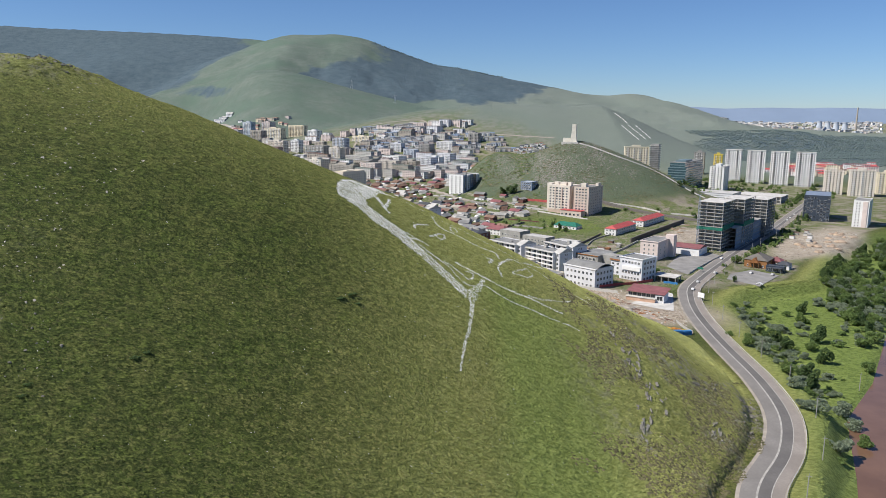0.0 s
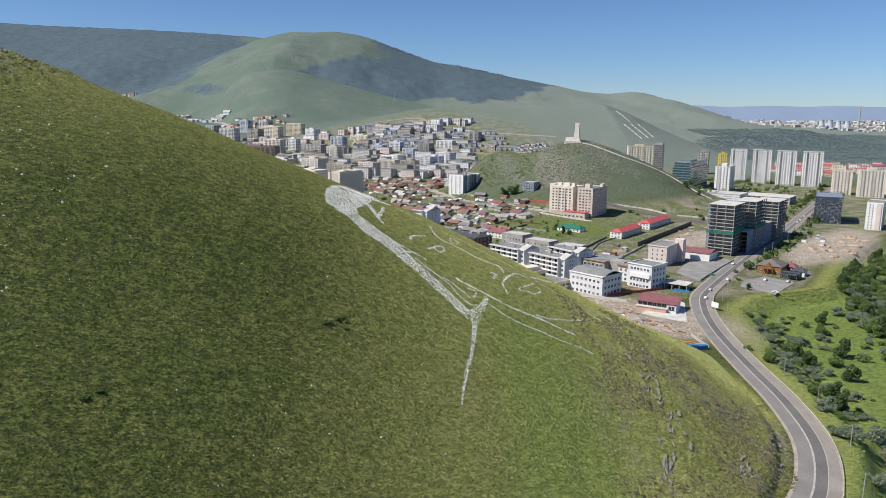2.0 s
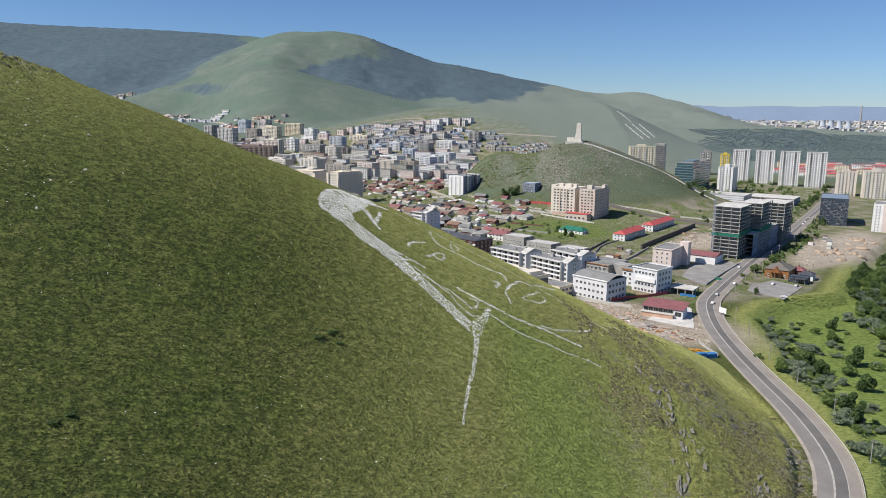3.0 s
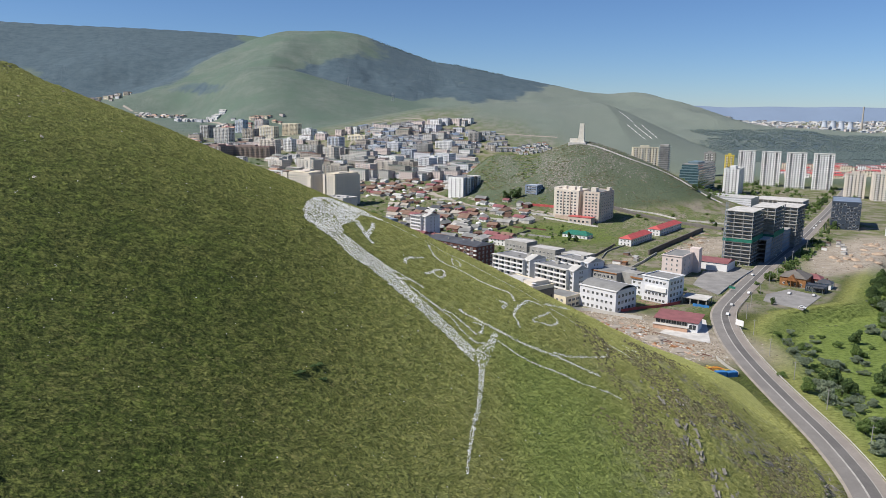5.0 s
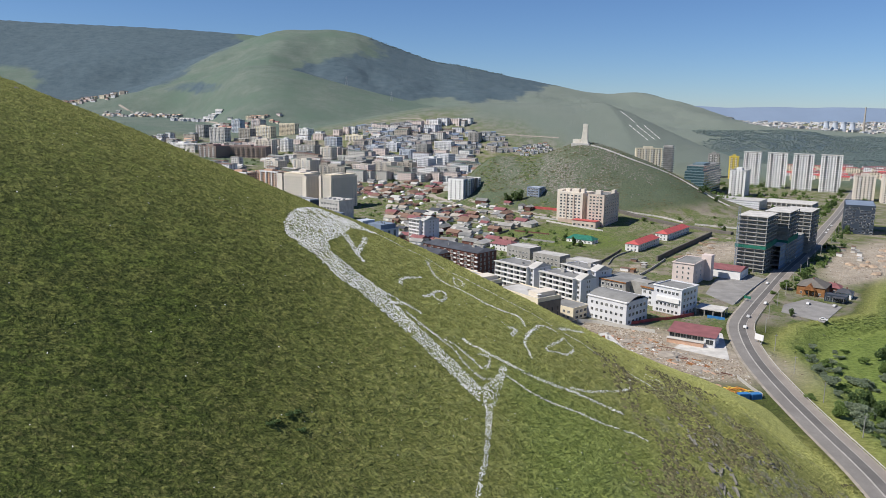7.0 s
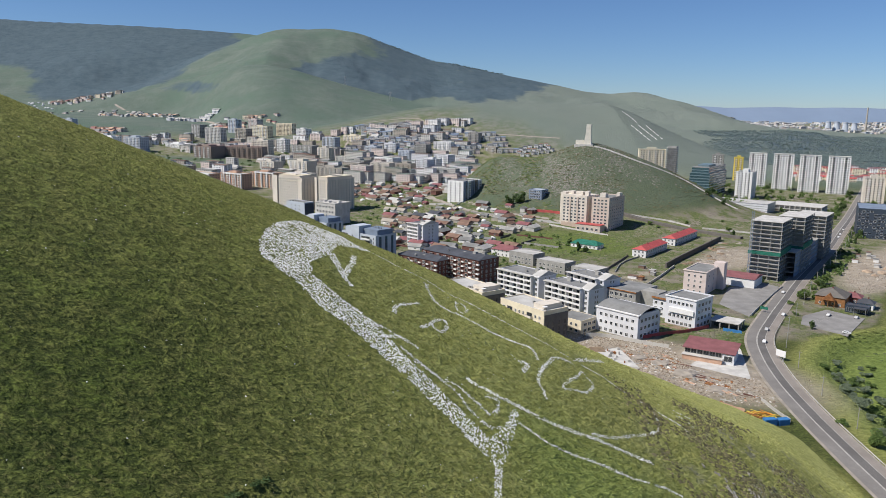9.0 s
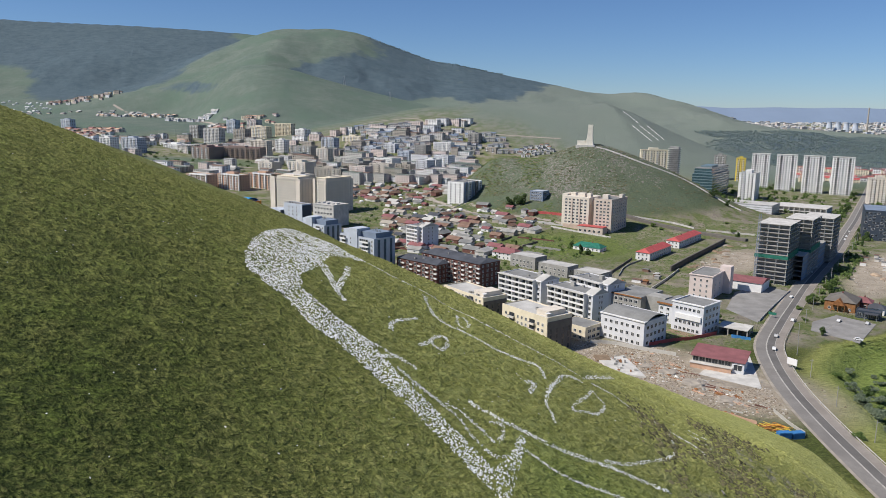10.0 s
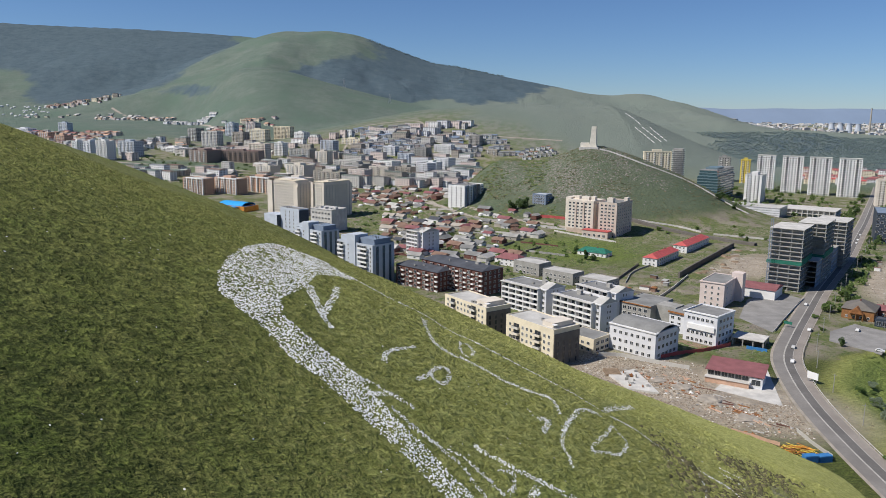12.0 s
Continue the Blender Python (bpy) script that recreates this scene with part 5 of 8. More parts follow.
wall_line("retaining_wall", ((207, 899), (244, 884), (262, 866)), 1.6, 0.8, M_PALECONC, "pale retaining wall on the knoll")
wall_line("retaining_wall", ((272, 858), (304, 844), (330, 828)), 1.6, 0.8, M_PALECONC, "pale retaining wall on the knoll")
wall_line("stairway", ((190, 1022), (240, 1000), (300, 985), (345, 950)), 0.9, 2.4, M_PALECONC, "pale stairway down the ridge of the knoll", "stairs", -0.5)
wall_line("garden_wall", ((176, 668), (205, 710), (268, 798)), 4.2, 1.2, M_TAUPE, "long dark wall along the field")
wall_line("garden_wall", ((195, 905), (240, 862), (292, 806)), 2.4, 6.0, M_TAUPE, "dark embankment wall below the knoll")
wall_line("orange_hoarding", ((94, 926), (134, 906)), 3.0, 0.4, M_REDROOF, "orange-red metal hoarding round a site", "fence")

# ---------- small houses, yards and round white felt tents between the big blocks
HOUSES = {}


def small_house(x, y, turn, roof_mat, wall_mat, size):
    key = (roof_mat.name, wall_mat.name, size)
    w, d, h = ((9, 7, 2.8), (12, 8, 3.0), (7, 6, 2.6), (15, 9, 3.4))[size]
    if key not in HOUSES:
        b = thing("small_house", x, y, gz(x, y), turn, f"small {wall_mat.name.split('_')[0]} house with a {roof_mat.name.split('_')[0]} pitched roof", "house", "village houses")
        bm = bmesh.new()
        add_box(bm, -w, 0, 0, d, -1.5, h)
        part("wall", bm, wall_mat, b)
        bm = bmesh.new()
        e = [bm.verts.new(p) for p in ((-w - 0.5, -0.5, h), (0.5, -0.5, h), (0.5, d + 0.5, h), (-w - 0.5, d + 0.5, h), (-w - 0.5, d / 2, h + d * 0.3), (0.5, d / 2, h + d * 0.3))]
        for f in ((0, 1, 5, 4), (2, 3, 4, 5), (1, 2, 5), (3, 0, 4), (3, 2, 1, 0)):
            bm.faces.new([e[i] for i in f])
        part("roof", bm, roof_mat, b)
        part("window", window_mesh(1.6, 1.1, M_FRAME, M_GLASS), None, b, at=pose(-w * 0.4, 0, 0.9))
        HOUSES[key] = b
        return b
    return copy_thing(HOUSES[key], pose(x, y, gz(x, y), 0, 0, turn))


# fences, hedged walls and paths across the open field, and heaps in the excavation
for pts, hh, mat in ((((106, 618), (130, 662), (158, 713)), 1.8, M_TAUPE), (((132, 589), (160, 632), (184, 672)), 1.8, M_PALECONC), (((150, 600), (112, 640), (96, 652)), 1.6, M_TAUPE), (((114, 868), (140, 840), (164, 815)), 1.5, M_PALECONC), (((196, 742), (150, 690), (132, 650)), 1.2, M_CONC)):
    wall_line("field_wall", pts, hh, 0.4, mat, "old boundary wall across the rough field", "wall")
rng = random.Random(52)
for k in range(26):
    q = rng.random()
    x, y = 205 + 62 * q + rng.gauss(0, 9), 690 + 88 * q + rng.gauss(0, 7)
    bm = bmesh.new()
    bmesh.ops.create_icosphere(bm, subdivisions=2, radius=1.0)
    r, hh = rng.uniform(1.5, 4.5), rng.uniform(0.6, 1.8)
    for v in bm.verts:
        v.co = Vector((v.co.x * r, v.co.y * r * rng.uniform(0.75, 0.95), v.co.z * hh)) * rng.uniform(0.82, 1.15)
    ob = new("earth_mound", mesh_of("earth_mound", bm, rng.choice((M_SHOULDER, M_EARTH, M_EARTH))))
    ob.matrix_world = pose(x, y, gz(x, y) - 0.2, 0, 0, rng.uniform(0, 180))
    tagged(ob, "mound of dug brown earth in the excavation", "earth heap", "earth mounds")
for k in range(18):
    q = rng.random()
    x, y = 330 + 80 * q + rng.gauss(0, 12), 640 + 95 * q + rng.gauss(0, 10)
    bm = bmesh.new()
    bmesh.ops.create_icosphere(bm, subdivisions=3, radius=1.0)
    r, hh = rng.uniform(2.2, 5.5), rng.uniform(1.2, 2.8)
    for v in bm.verts:
        v.co = Vector((v.co.x * r, v.co.y * r * 0.8, v.co.z * hh)) * (1 + 0.3 * noise.noise(v.co * 2.0 + Vector((x, y, 0))))
    ob = new("earth_mound", mesh_of("earth_mound", bm, M_SAND))
    ob.matrix_world = pose(x, y, gz(x, y) - 0.2, 0, 0, rng.uniform(0, 180))
    tagged(ob, "low heap of orange-tan earth on the cleared lot", "earth heap", "earth mounds")
for k in range(14):
    x, y = rng.choice(((150, 640), (120, 622), (166, 668), (340, 690), (360, 720)))
    x, y = x + rng.gauss(0, 9), y + rng.gauss(0, 9)
    sd = thing("shed", x, y, gz(x, y), rng.choice((-37, 53)) + rng.uniform(-8, 8), "small weathered shed on rough ground", "shed", "yard sheds")
    w, d, hh = rng.uniform(3, 7), rng.uniform(2.5, 4), rng.uniform(2.0, 2.8)
    box_part("wall", sd, rng.choice((M_PALECONC, M_BROWNROOF, M_WHITE, M_CONC)), -w, 0, 0, d, -0.5, hh)
    box_part("roof", sd, rng.choice((M_ROOF, M_BROWNROOF, M_PALEROOF, M_RUST)), -w - 0.3, 0.3, -0.3, d + 0.3, hh + 0.004, hh + 0.2)


FAR_MATS = [M_SLATE, M_GREENROOF, M_BROWNROOF, M_CONC, M_BRICK, M_BLUE, M_DUST, M_REDROOF, M_MAROON, M_TERRA, M_ROOF, M_PALEROOF, M_DARKROOF, M_WHITE, M_CREAM, M_PALECONC, M_COOLWHITE, M_PINK, M_BEIGE, M_BLUEGREY, M_GLASS]


def far_houses(name, label, rows, single=0, one=""):
    """A far quarter of small houses: walls, dark window strips and roofs; the nearest single ones are things, the rest one mesh."""
    rows = sorted(rows, key=lambda r: r[1])
    for r in rows[:single]:
        tagged(far_house_rows(one, [r]), label.replace("close-set ", "").replace("houses", "house"), "building", "town houses")
    return tagged(far_house_rows(name, rows[single:]), label, "houses", kind="stuff")


def far_house_rows(name, rows):
    bm = bmesh.new()
    for x, y, turn, rm, wm, w, d, h in rows:
        m = pose(x, y, gz(x, y), 0, 0, turn)
        ring = lambda e, z: [bm.verts.new(m @ Vector(p)) for p in ((-w - e, -e, z), (e, -e, z), (e, d + e, z), (-w - e, d + e, z))]
        nx, ny = 2 * max(2, int(w / 5)) + 1, 2 * max(1, int(d / 5.5)) + 1
        plan = [(-w + w * q / nx, 0) for q in range(nx)] + [(0, d * q / ny) for q in range(ny)] + [(0, d), (-w, d)]
        levels = []
        for k in range(max(1, int(h / 3))):
            levels += [0.9 + 3 * k, 2.3 + 3 * k]
        prev = [bm.verts.new(m @ Vector((px, py, -2.0))) for px, py in plan]
        for k, z in enumerate(levels + [h]):
            cur = [bm.verts.new(m @ Vector((px, py, z))) for px, py in plan]
            for q in range(len(plan)):
                glass = k % 2 and (q < nx and q % 2 or nx <= q < nx + ny and (q - nx) % 2)
                bm.faces.new((prev[q], prev[(q + 1) % len(plan)], cur[(q + 1) % len(plan)], cur[q])).material_index = FAR_MATS.index(M_GLASS if glass else wm)
            prev = cur
        prev = [prev[0], prev[nx], prev[nx + ny], prev[nx + ny + 1]]
        eave = ring(0.5, h + 0.02)
        for q in range(4):
            bm.faces.new((prev[q], prev[(q + 1) % 4], eave[(q + 1) % 4], eave[q])).material_index = FAR_MATS.index(rm)
        top = h + d * (0.28 if h < 9 else 0.05)
        a, b = bm.verts.new(m @ Vector((-w - 0.5, d / 2, top))), bm.verts.new(m @ Vector((0.5, d / 2, top)))
        for f in ((eave[0], eave[1], b, a), (eave[2], eave[3], a, b), (eave[1], eave[2], b), (eave[3], eave[0], a)):
            bm.faces.new(f).material_index = FAR_MATS.index(rm)
    return new(name, mesh_of(name, bm, *FAR_MATS))


def felt_tent_mesh():
    bm = bmesh.new()
    n = 12
    rings = [[bm.verts.new((r * math.cos(2 * math.pi * i / n), r * math.sin(2 * math.pi * i / n), z)) for i in range(n)] for r, z in ((3.0, -0.4), (3.0, 1.5), (2.0, 2.3), (0.6, 2.9))]
    for a, b in zip(rings, rings[1:]):
        for i in range(n):
            bm.faces.new((a[i], a[(i + 1) % n], b[(i + 1) % n], b[i]))
    bm.faces.new(rings[-1])
    return mesh_of("felt_tent", bm, M_WHITE)


TENT = felt_tent_mesh()
rng = random.Random(11)
ROOFS = (M_MAROON, M_ROOF, M_PALEROOF, M_BROWNROOF, M_BROWNROOF, M_ROOF, M_DARKROOF, M_CONC, M_BROWNROOF, M_PALEROOF, M_BROWNROOF, M_DUST)
WALLS = (M_WHITE, M_DUST, M_BRICK, M_PALECONC)
placed = []


def free_spot(x, y, r):
    if any((x - a) ** 2 + (y - b) ** 2 < (r + c) ** 2 for a, b, c in placed):
        return False
    placed.append((x, y, r))
    return True


for _ in range(4000):
    if len(placed) >= 290:
        break
    y = rng.uniform(700, 1230)
    u = rng.uniform(-0.14, 0.12)
    x = u * y + rng.uniform(-8, 8)
    if (x - 185) ** 2 / 190**2 + (y - 1045) ** 2 / 150**2 < 0.75 or (x - 120) ** 2 / 70**2 + (y - 775) ** 2 / 62**2 < 1 or hill_smooth(x, y) > 0.3:
        continue
    if x < -60 and y < 1060 or (abs(x - 20) < 34 and abs(y - 1020) < 48) or (abs(x - 150) < 48 and abs(y - 855) < 48) or (x < 70 and y < 715):
        continue
    if not free_spot(x, y, rng.uniform(3.8, 6.2)):
        continue
    if rng.random() < 0.16:
        tagged(new("felt_tent", TENT), "round white felt tent in a yard", "tent", "felt tents").matrix_world = pose(x, y, gz(x, y))
    else:
        small_house(x, y, rng.choice((-37, 53, -30, -44)) + rng.uniform(-5, 5), rng.choice(ROOFS), rng.choice(WALLS), rng.randrange(4))

# plank fences round the village yards
for k in range(46):
    y = rng.uniform(720, 1180)
    x = rng.uniform(-0.10, 0.12) * y
    if (x - 185) ** 2 / 175**2 + (y - 1045) ** 2 / 135**2 < 1 or x < -60 and y < 1060 or hill_smooth(x, y) > 0 or (x < 70 and y < 735):
        continue
    a = radians(rng.choice((53, -37)) + rng.uniform(-6, 6))
    L = rng.uniform(18, 46)
    wall_line("yard_fence", ((x, y), (x + math.cos(a) * L, y + math.sin(a) * L)), rng.uniform(1.2, 1.9), 0.3, rng.choice((M_PALECONC, M_TAUPE, M_CONC, M_BRICK)), "plank fence round a village yard", "fence")
for pts in (((30, 1000), (70, 930), (120, 890), (165, 830)), ((-70, 1180), (-20, 1080), (20, 980), (60, 915)), ((-6, 1040), (-22, 1120), (-60, 1230), (-84, 1290))):
    ribbon("lane", smooth_line(pts), -3, 3, 0.25, M_SHOULDER, "dusty village lane", "road")
# terraced villas on the slope behind the town, in close rows along the contours
rows = []
for row in range(8):
    for k in range(32):
        x = -198 + 11.6 * k + 4 * (row % 2) + rng.uniform(-0.4, 0.4)
        y = 1640 + 27 * row - 0.16 * (x + 198) * (row > 3) + 7 * math.sin(0.2 * k + row)
        if (k + 2 * row) % 7 == 6 or x > (-45 if row > 4 else 165 - 12 * row):
            continue
        if any((x - a) ** 2 + (y - b) ** 2 < (c * 0.6 + 6) ** 2 for a, b, c in TOWN):
            continue
        rows.append((x, y, -9 + rng.uniform(-2, 2), rng.choice((M_DARKROOF, M_ROOF, M_ROOF, M_SLATE)), rng.choice((M_WHITE, M_PALECONC, M_WHITE, M_PINK)), 10.4, 8, rng.choice((7.0, 8.0, 8.5))))
for k in range(21):
    x, y = 160 + 11 * (k % 7) + 5 * (k // 7), 1648 + 5 * (k % 7) - 16 * (k // 7)
    rows.append((x + rng.uniform(-1.5, 1.5), y + rng.uniform(-3, 3), -20 + rng.uniform(-8, 8), rng.choice((M_ROOF, M_DARKROOF, M_BROWNROOF)), rng.choice((M_WHITE, M_PALECONC)), 7.5, 7, rng.choice((5.0, 6.0))))
far_houses("terraced_houses", "rows of pale terraced houses on the slope", rows)
ribbon("lane", smooth_line(((-212, 1640), (-206, 1760), (-190, 1880), (-60, 1862), (-20, 1775), (90, 1745), (170, 1730), (260, 1720))), -2.5, 2.5, 0.4, M_SHOULDER, "pale service road through the terraces", "road")
# villas far up the valley
rows = []


def far_cluster(cx, cy, rx, ry, count, roofs, walls, w0, w1, heights, turn=-30):
    for k in range(count):
        x, y = cx + rng.uniform(-rx, rx), cy + rng.uniform(-ry, ry)
        if any((x - a) ** 2 + (y - b) ** 2 < (c * 0.6 + 8) ** 2 for a, b, c in TOWN):
            continue
        rows.append((x, y, turn + rng.uniform(-10, 10), rng.choice(roofs), rng.choice(walls), rng.uniform(w0, w1), rng.uniform(7, 11), rng.choice(heights)))


RED, GREY, PALE = (M_BROWNROOF, M_MAROON, M_TERRA, M_BROWNROOF), (M_ROOF, M_DARKROOF, M_PALEROOF), (M_WHITE, M_CREAM, M_PINK)
far_cluster(-930, 1880, 140, 85, 200, RED + (M_ROOF,), PALE, 11, 18, (5, 7, 8))
far_cluster(-1010, 1890, 60, 50, 24, GREY, (M_WHITE, M_COOLWHITE), 14, 26, (9, 12))
far_cluster(-760, 1745, 110, 60, 80, RED + GREY, PALE, 12, 20, (6, 9))
far_cluster(-745, 2335, 75, 16, 26, (M_PALEROOF,), (M_WHITE, M_WHITE, M_COOLWHITE), 18, 30, (6, 9))
far_cluster(-975, 2475, 120, 40, 60, GREY + (M_TERRA,), PALE, 9, 15, (4, 6))
far_cluster(-1260, 2740, 120, 40, 50, RED, PALE + (M_DUST,), 14, 26, (6, 9, 12))
far_cluster(-1150, 2560, 190, 60, 20, GREY, PALE, 10, 24, (3, 4))
far_cluster(-540, 2120, 90, 45, 34, RED, (M_CREAM, M_PINK, M_DUST), 12, 20, (6, 9))
far_cluster(-560, 1700, 90, 60, 40, RED + GREY, PALE, 12, 22, (5, 8))
far_cluster(-640, 2200, 40, 20, 6, GREY, PALE, 10, 16, (4,))
far_houses("far_villas", "scattered red- and grey-roofed villas far up the valley", rows)
ribbon("lane", smooth_line(((-1124, 2655), (-990, 2545), (-883, 2475), (-718, 2324), (-640, 2200), (-600, 2050))), -3.5, 3.5, 0.6, M_SHOULDER, "dusty road climbing the far valley", "road")
ribbon("lane", smooth_line(((-640, 1500), (-540, 1465), (-440, 1440), (-330, 1400))), -4, 4, 0.4, M_SHOULDER, "dusty track across the green field", "road")
bm = bmesh.new()
for k in range(46):
    y, x = rng.uniform(2560, 2800), rng.uniform(-1560, -1330)
    z = gz(x, y)
    n = 8
    rings = [[bm.verts.new((x + r * math.cos(6.2832 * i / n), y + r * math.sin(6.2832 * i / n), z + h)) for i in range(n)] for r, h in ((4.5, -0.5), (4.5, 2.4), (0.8, 4.3))]
    for a, b in zip(rings, rings[1:]):
        for i in range(n):
            bm.faces.new((a[i], a[(i + 1) % n], b[(i + 1) % n], b[i]))
tagged(new("far_tents", mesh_of("far_tents", bm, M_WHITE)), "cluster of white felt tents on the far meadow", "tents", kind="stuff")
# red-roofed villas beyond the white towers
rows = []
for k in range(80):
    y = rng.uniform(1420, 1720)
    x = rng.uniform(0.46, 0.60) * y
    rows.append((x, y, rng.uniform(-40, -15), rng.choice((M_REDROOF, M_REDROOF, M_MAROON)), rng.choice((M_WHITE, M_CREAM, M_PINK)), rng.uniform(14, 30), 10, rng.choice((6, 9, 12))))
far_houses("red_roofed_villas", "red-roofed villas beyond the white towers", rows)
# filling between the mid-town blocks
rows = []
for k in range(560):
    y = rng.uniform(1230, 1800)
    x = rng.uniform(-0.40, 0.05) * y
    if ((x + 480) / 150) ** 2 + ((y - 1440) / 85) ** 2 < 1:
        continue
    if any((x - a) ** 2 + (y - b) ** 2 < (c * 0.8 + 9) ** 2 for a, b, c in TOWN):
        continue
    rows.append((x, y, rng.uniform(-42, -33), rng.choice((M_GREENROOF, M_PALEROOF, M_ROOF, M_GREENROOF, M_BROWNROOF)), rng.choice((M_WHITE, M_PALECONC, M_COOLWHITE, M_DUST, M_PINK)), rng.uniform(16, 46), rng.uniform(10, 14), rng.choice((5, 9, 12, 15, 15, 18))))
far_houses("town_houses", "close-set pale town houses between the apartment blocks", rows, 240, "town_house")
rows = []
for k in range(420):
    y = rng.uniform(3560, 4150)
    rows.append((rng.uniform(0.38, 0.6) * y, y, rng.uniform(-20, 20), M_PALEROOF, rng.choice((M_PALECONC, M_WHITE, M_BLUEGREY, M_PINK)), rng.uniform(8, 26), 12, rng.choice((4, 5, 6, 7, 9.1, 10, 12))))
far_houses("city_blocks", "pale distant city blocks beyond the woods", rows)

# a power station on the plain: four cooling towers and a tall chimney
for k, (px, py) in enumerate(((1862, 3640), (1909, 3650), (1945, 3640), (2000, 3660))):
    bm = bmesh.new()
    rings = [[bm.verts.new((r * math.cos(6.2832 * i / 16), r * math.sin(6.2832 * i / 16), z)) for i in range(16)] for r, z in ((17, -4), (14, 12), (11.5, 28), (11, 36), (12, 44))]
    for lo, hi in zip(rings, rings[1:]):
        for i in range(16):
            bm.faces.new((lo[i], lo[(i + 1) % 16], hi[(i + 1) % 16], hi[i]))
    bm.faces.new(rings[-1])
    ob = new("cooling_tower", mesh_of("cooling_tower", bm, M_BLUEGREY))
    ob.matrix_world = pose(px, py, gz(px, py))
    tagged(ob, "pale concrete cooling tower on the far plain", "cooling tower", "cooling towers")
bm = bmesh.new()
add_tube(bm, (0, 0, -3), (0, 0, 118), 5.0, 3.0, 12)
ob = new("chimney_stack", mesh_of("chimney_stack", bm, M_DUST))
ob.matrix_world = pose(2056, 3660, gz(2056, 3660))
tagged(ob, "tall slender power station chimney on the plain", "chimney")


def backdrop_hills():
    """Hazy blue hills along the horizon, behind everything; the haze is in their colour."""
    xs = np.linspace(500, 3600, 160)
    crest = 168 + 20 * fbm(xs / 700, xs * 0 + 3.0, 81, 4) - 26 * ramp(-xs, -900, -500)
    X = np.stack([xs] * 6)
    Y = np.stack([np.full_like(xs, v) for v in (4300, 4380, 4450, 4520, 4580, 4640)])
    Z = np.stack([60 + (crest - 60) * f for f in (0.0, 0.35, 0.62, 0.84, 1.0, 0.9)])
    me = grid_mesh("backdrop", X, Y, Z)
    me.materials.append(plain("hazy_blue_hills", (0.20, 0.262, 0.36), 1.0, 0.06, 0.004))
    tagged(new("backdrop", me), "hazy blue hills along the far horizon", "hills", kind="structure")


backdrop_hills()


# ---------- bands of white stones laid out on the hillside
def stone_material():
    n = Nodes("whitewashed_stone", 0.9)
    r = n.random()
    col = n.mix(n.math("MAXIMUM", r, n.island()), (0.56, 0.55, 0.53), (0.90, 0.89, 0.865))
    col = n.mix(n.noise(1.6, 5, 0.7, lo=0.56, hi=0.76), col, (0.32, 0.30, 0.27))
    n.bump(n.noise(5, 4), 0.6, 0.05)
    return n.done(col)


def rock_material():
    n = Nodes("grey_schist", 0.92)
    col = n.mix(n.random(), (0.170, 0.160, 0.138), (0.310, 0.292, 0.252))
    col = n.mix(n.noise(1.1, 6, 0.7), col, (0.13, 0.122, 0.104))
    n.bump(n.noise(4, 4), 0.6, 0.06)
    return n.done(col)


M_STONE, M_ROCK = stone_material(), rock_material()


def stone_mesh(name, seed, mat, flat=0.24):
    rng = random.Random(seed)
    bm = bmesh.new()
    bmesh.ops.create_icosphere(bm, subdivisions=1, radius=0.5)
    for v in bm.verts:
        v.co *= rng.uniform(0.62, 1.25)
        v.co.z *= flat
    return mesh_of(name, bm, mat)


STONES = [stone_mesh("stone", 100 + k, M_STONE) for k in range(8)]
ROCKS = [stone_mesh("rock", 200 + k, M_ROCK, 0.6) for k in range(6)]


def stone_pose(rng, x, y, s):
    z = gz(x, y)
    up = Vector((z - gz(x + 0.7, y), z - gz(x, y + 0.7), 0.7)).to_track_quat("Z", "Y").to_matrix().to_4x4()
    return pose(x, y, z + 0.10 * s) @ up @ pose(0, 0, 0, rng.uniform(-16, 16), rng.uniform(-16, 16), rng.uniform(0, 360)) @ Matrix.Diagonal((s * rng.uniform(0.85, 1.7), s * rng.uniform(0.75, 1.1), s, 1))


def joined_stones(name, mats_poses, parent, mat):
    """Stones past the countable ones: real stones in one mesh."""
    base = [np.array([v.co for v in m.vertices]) for m in STONES]
    tri = [np.array([p.vertices for p in m.polygons]) for m in STONES]
    V, Fc, n = [], [], 0
    for k, m in enumerate(mats_poses):
        a = np.array(m)
        v = base[k % 8] @ a[:3, :3].T + a[:3, 3]
        V.append(v)
        Fc.append(tri[k % 8] + n)
        n += len(v)
    me = bpy.data.meshes.new(name)
    me.from_pydata(np.concatenate(V).tolist(), [], np.concatenate(Fc).tolist())
    me.materials.append(mat)
    ob = new(name, me)
    ob.parent = parent
    return tagged(ob, kind="stuff")


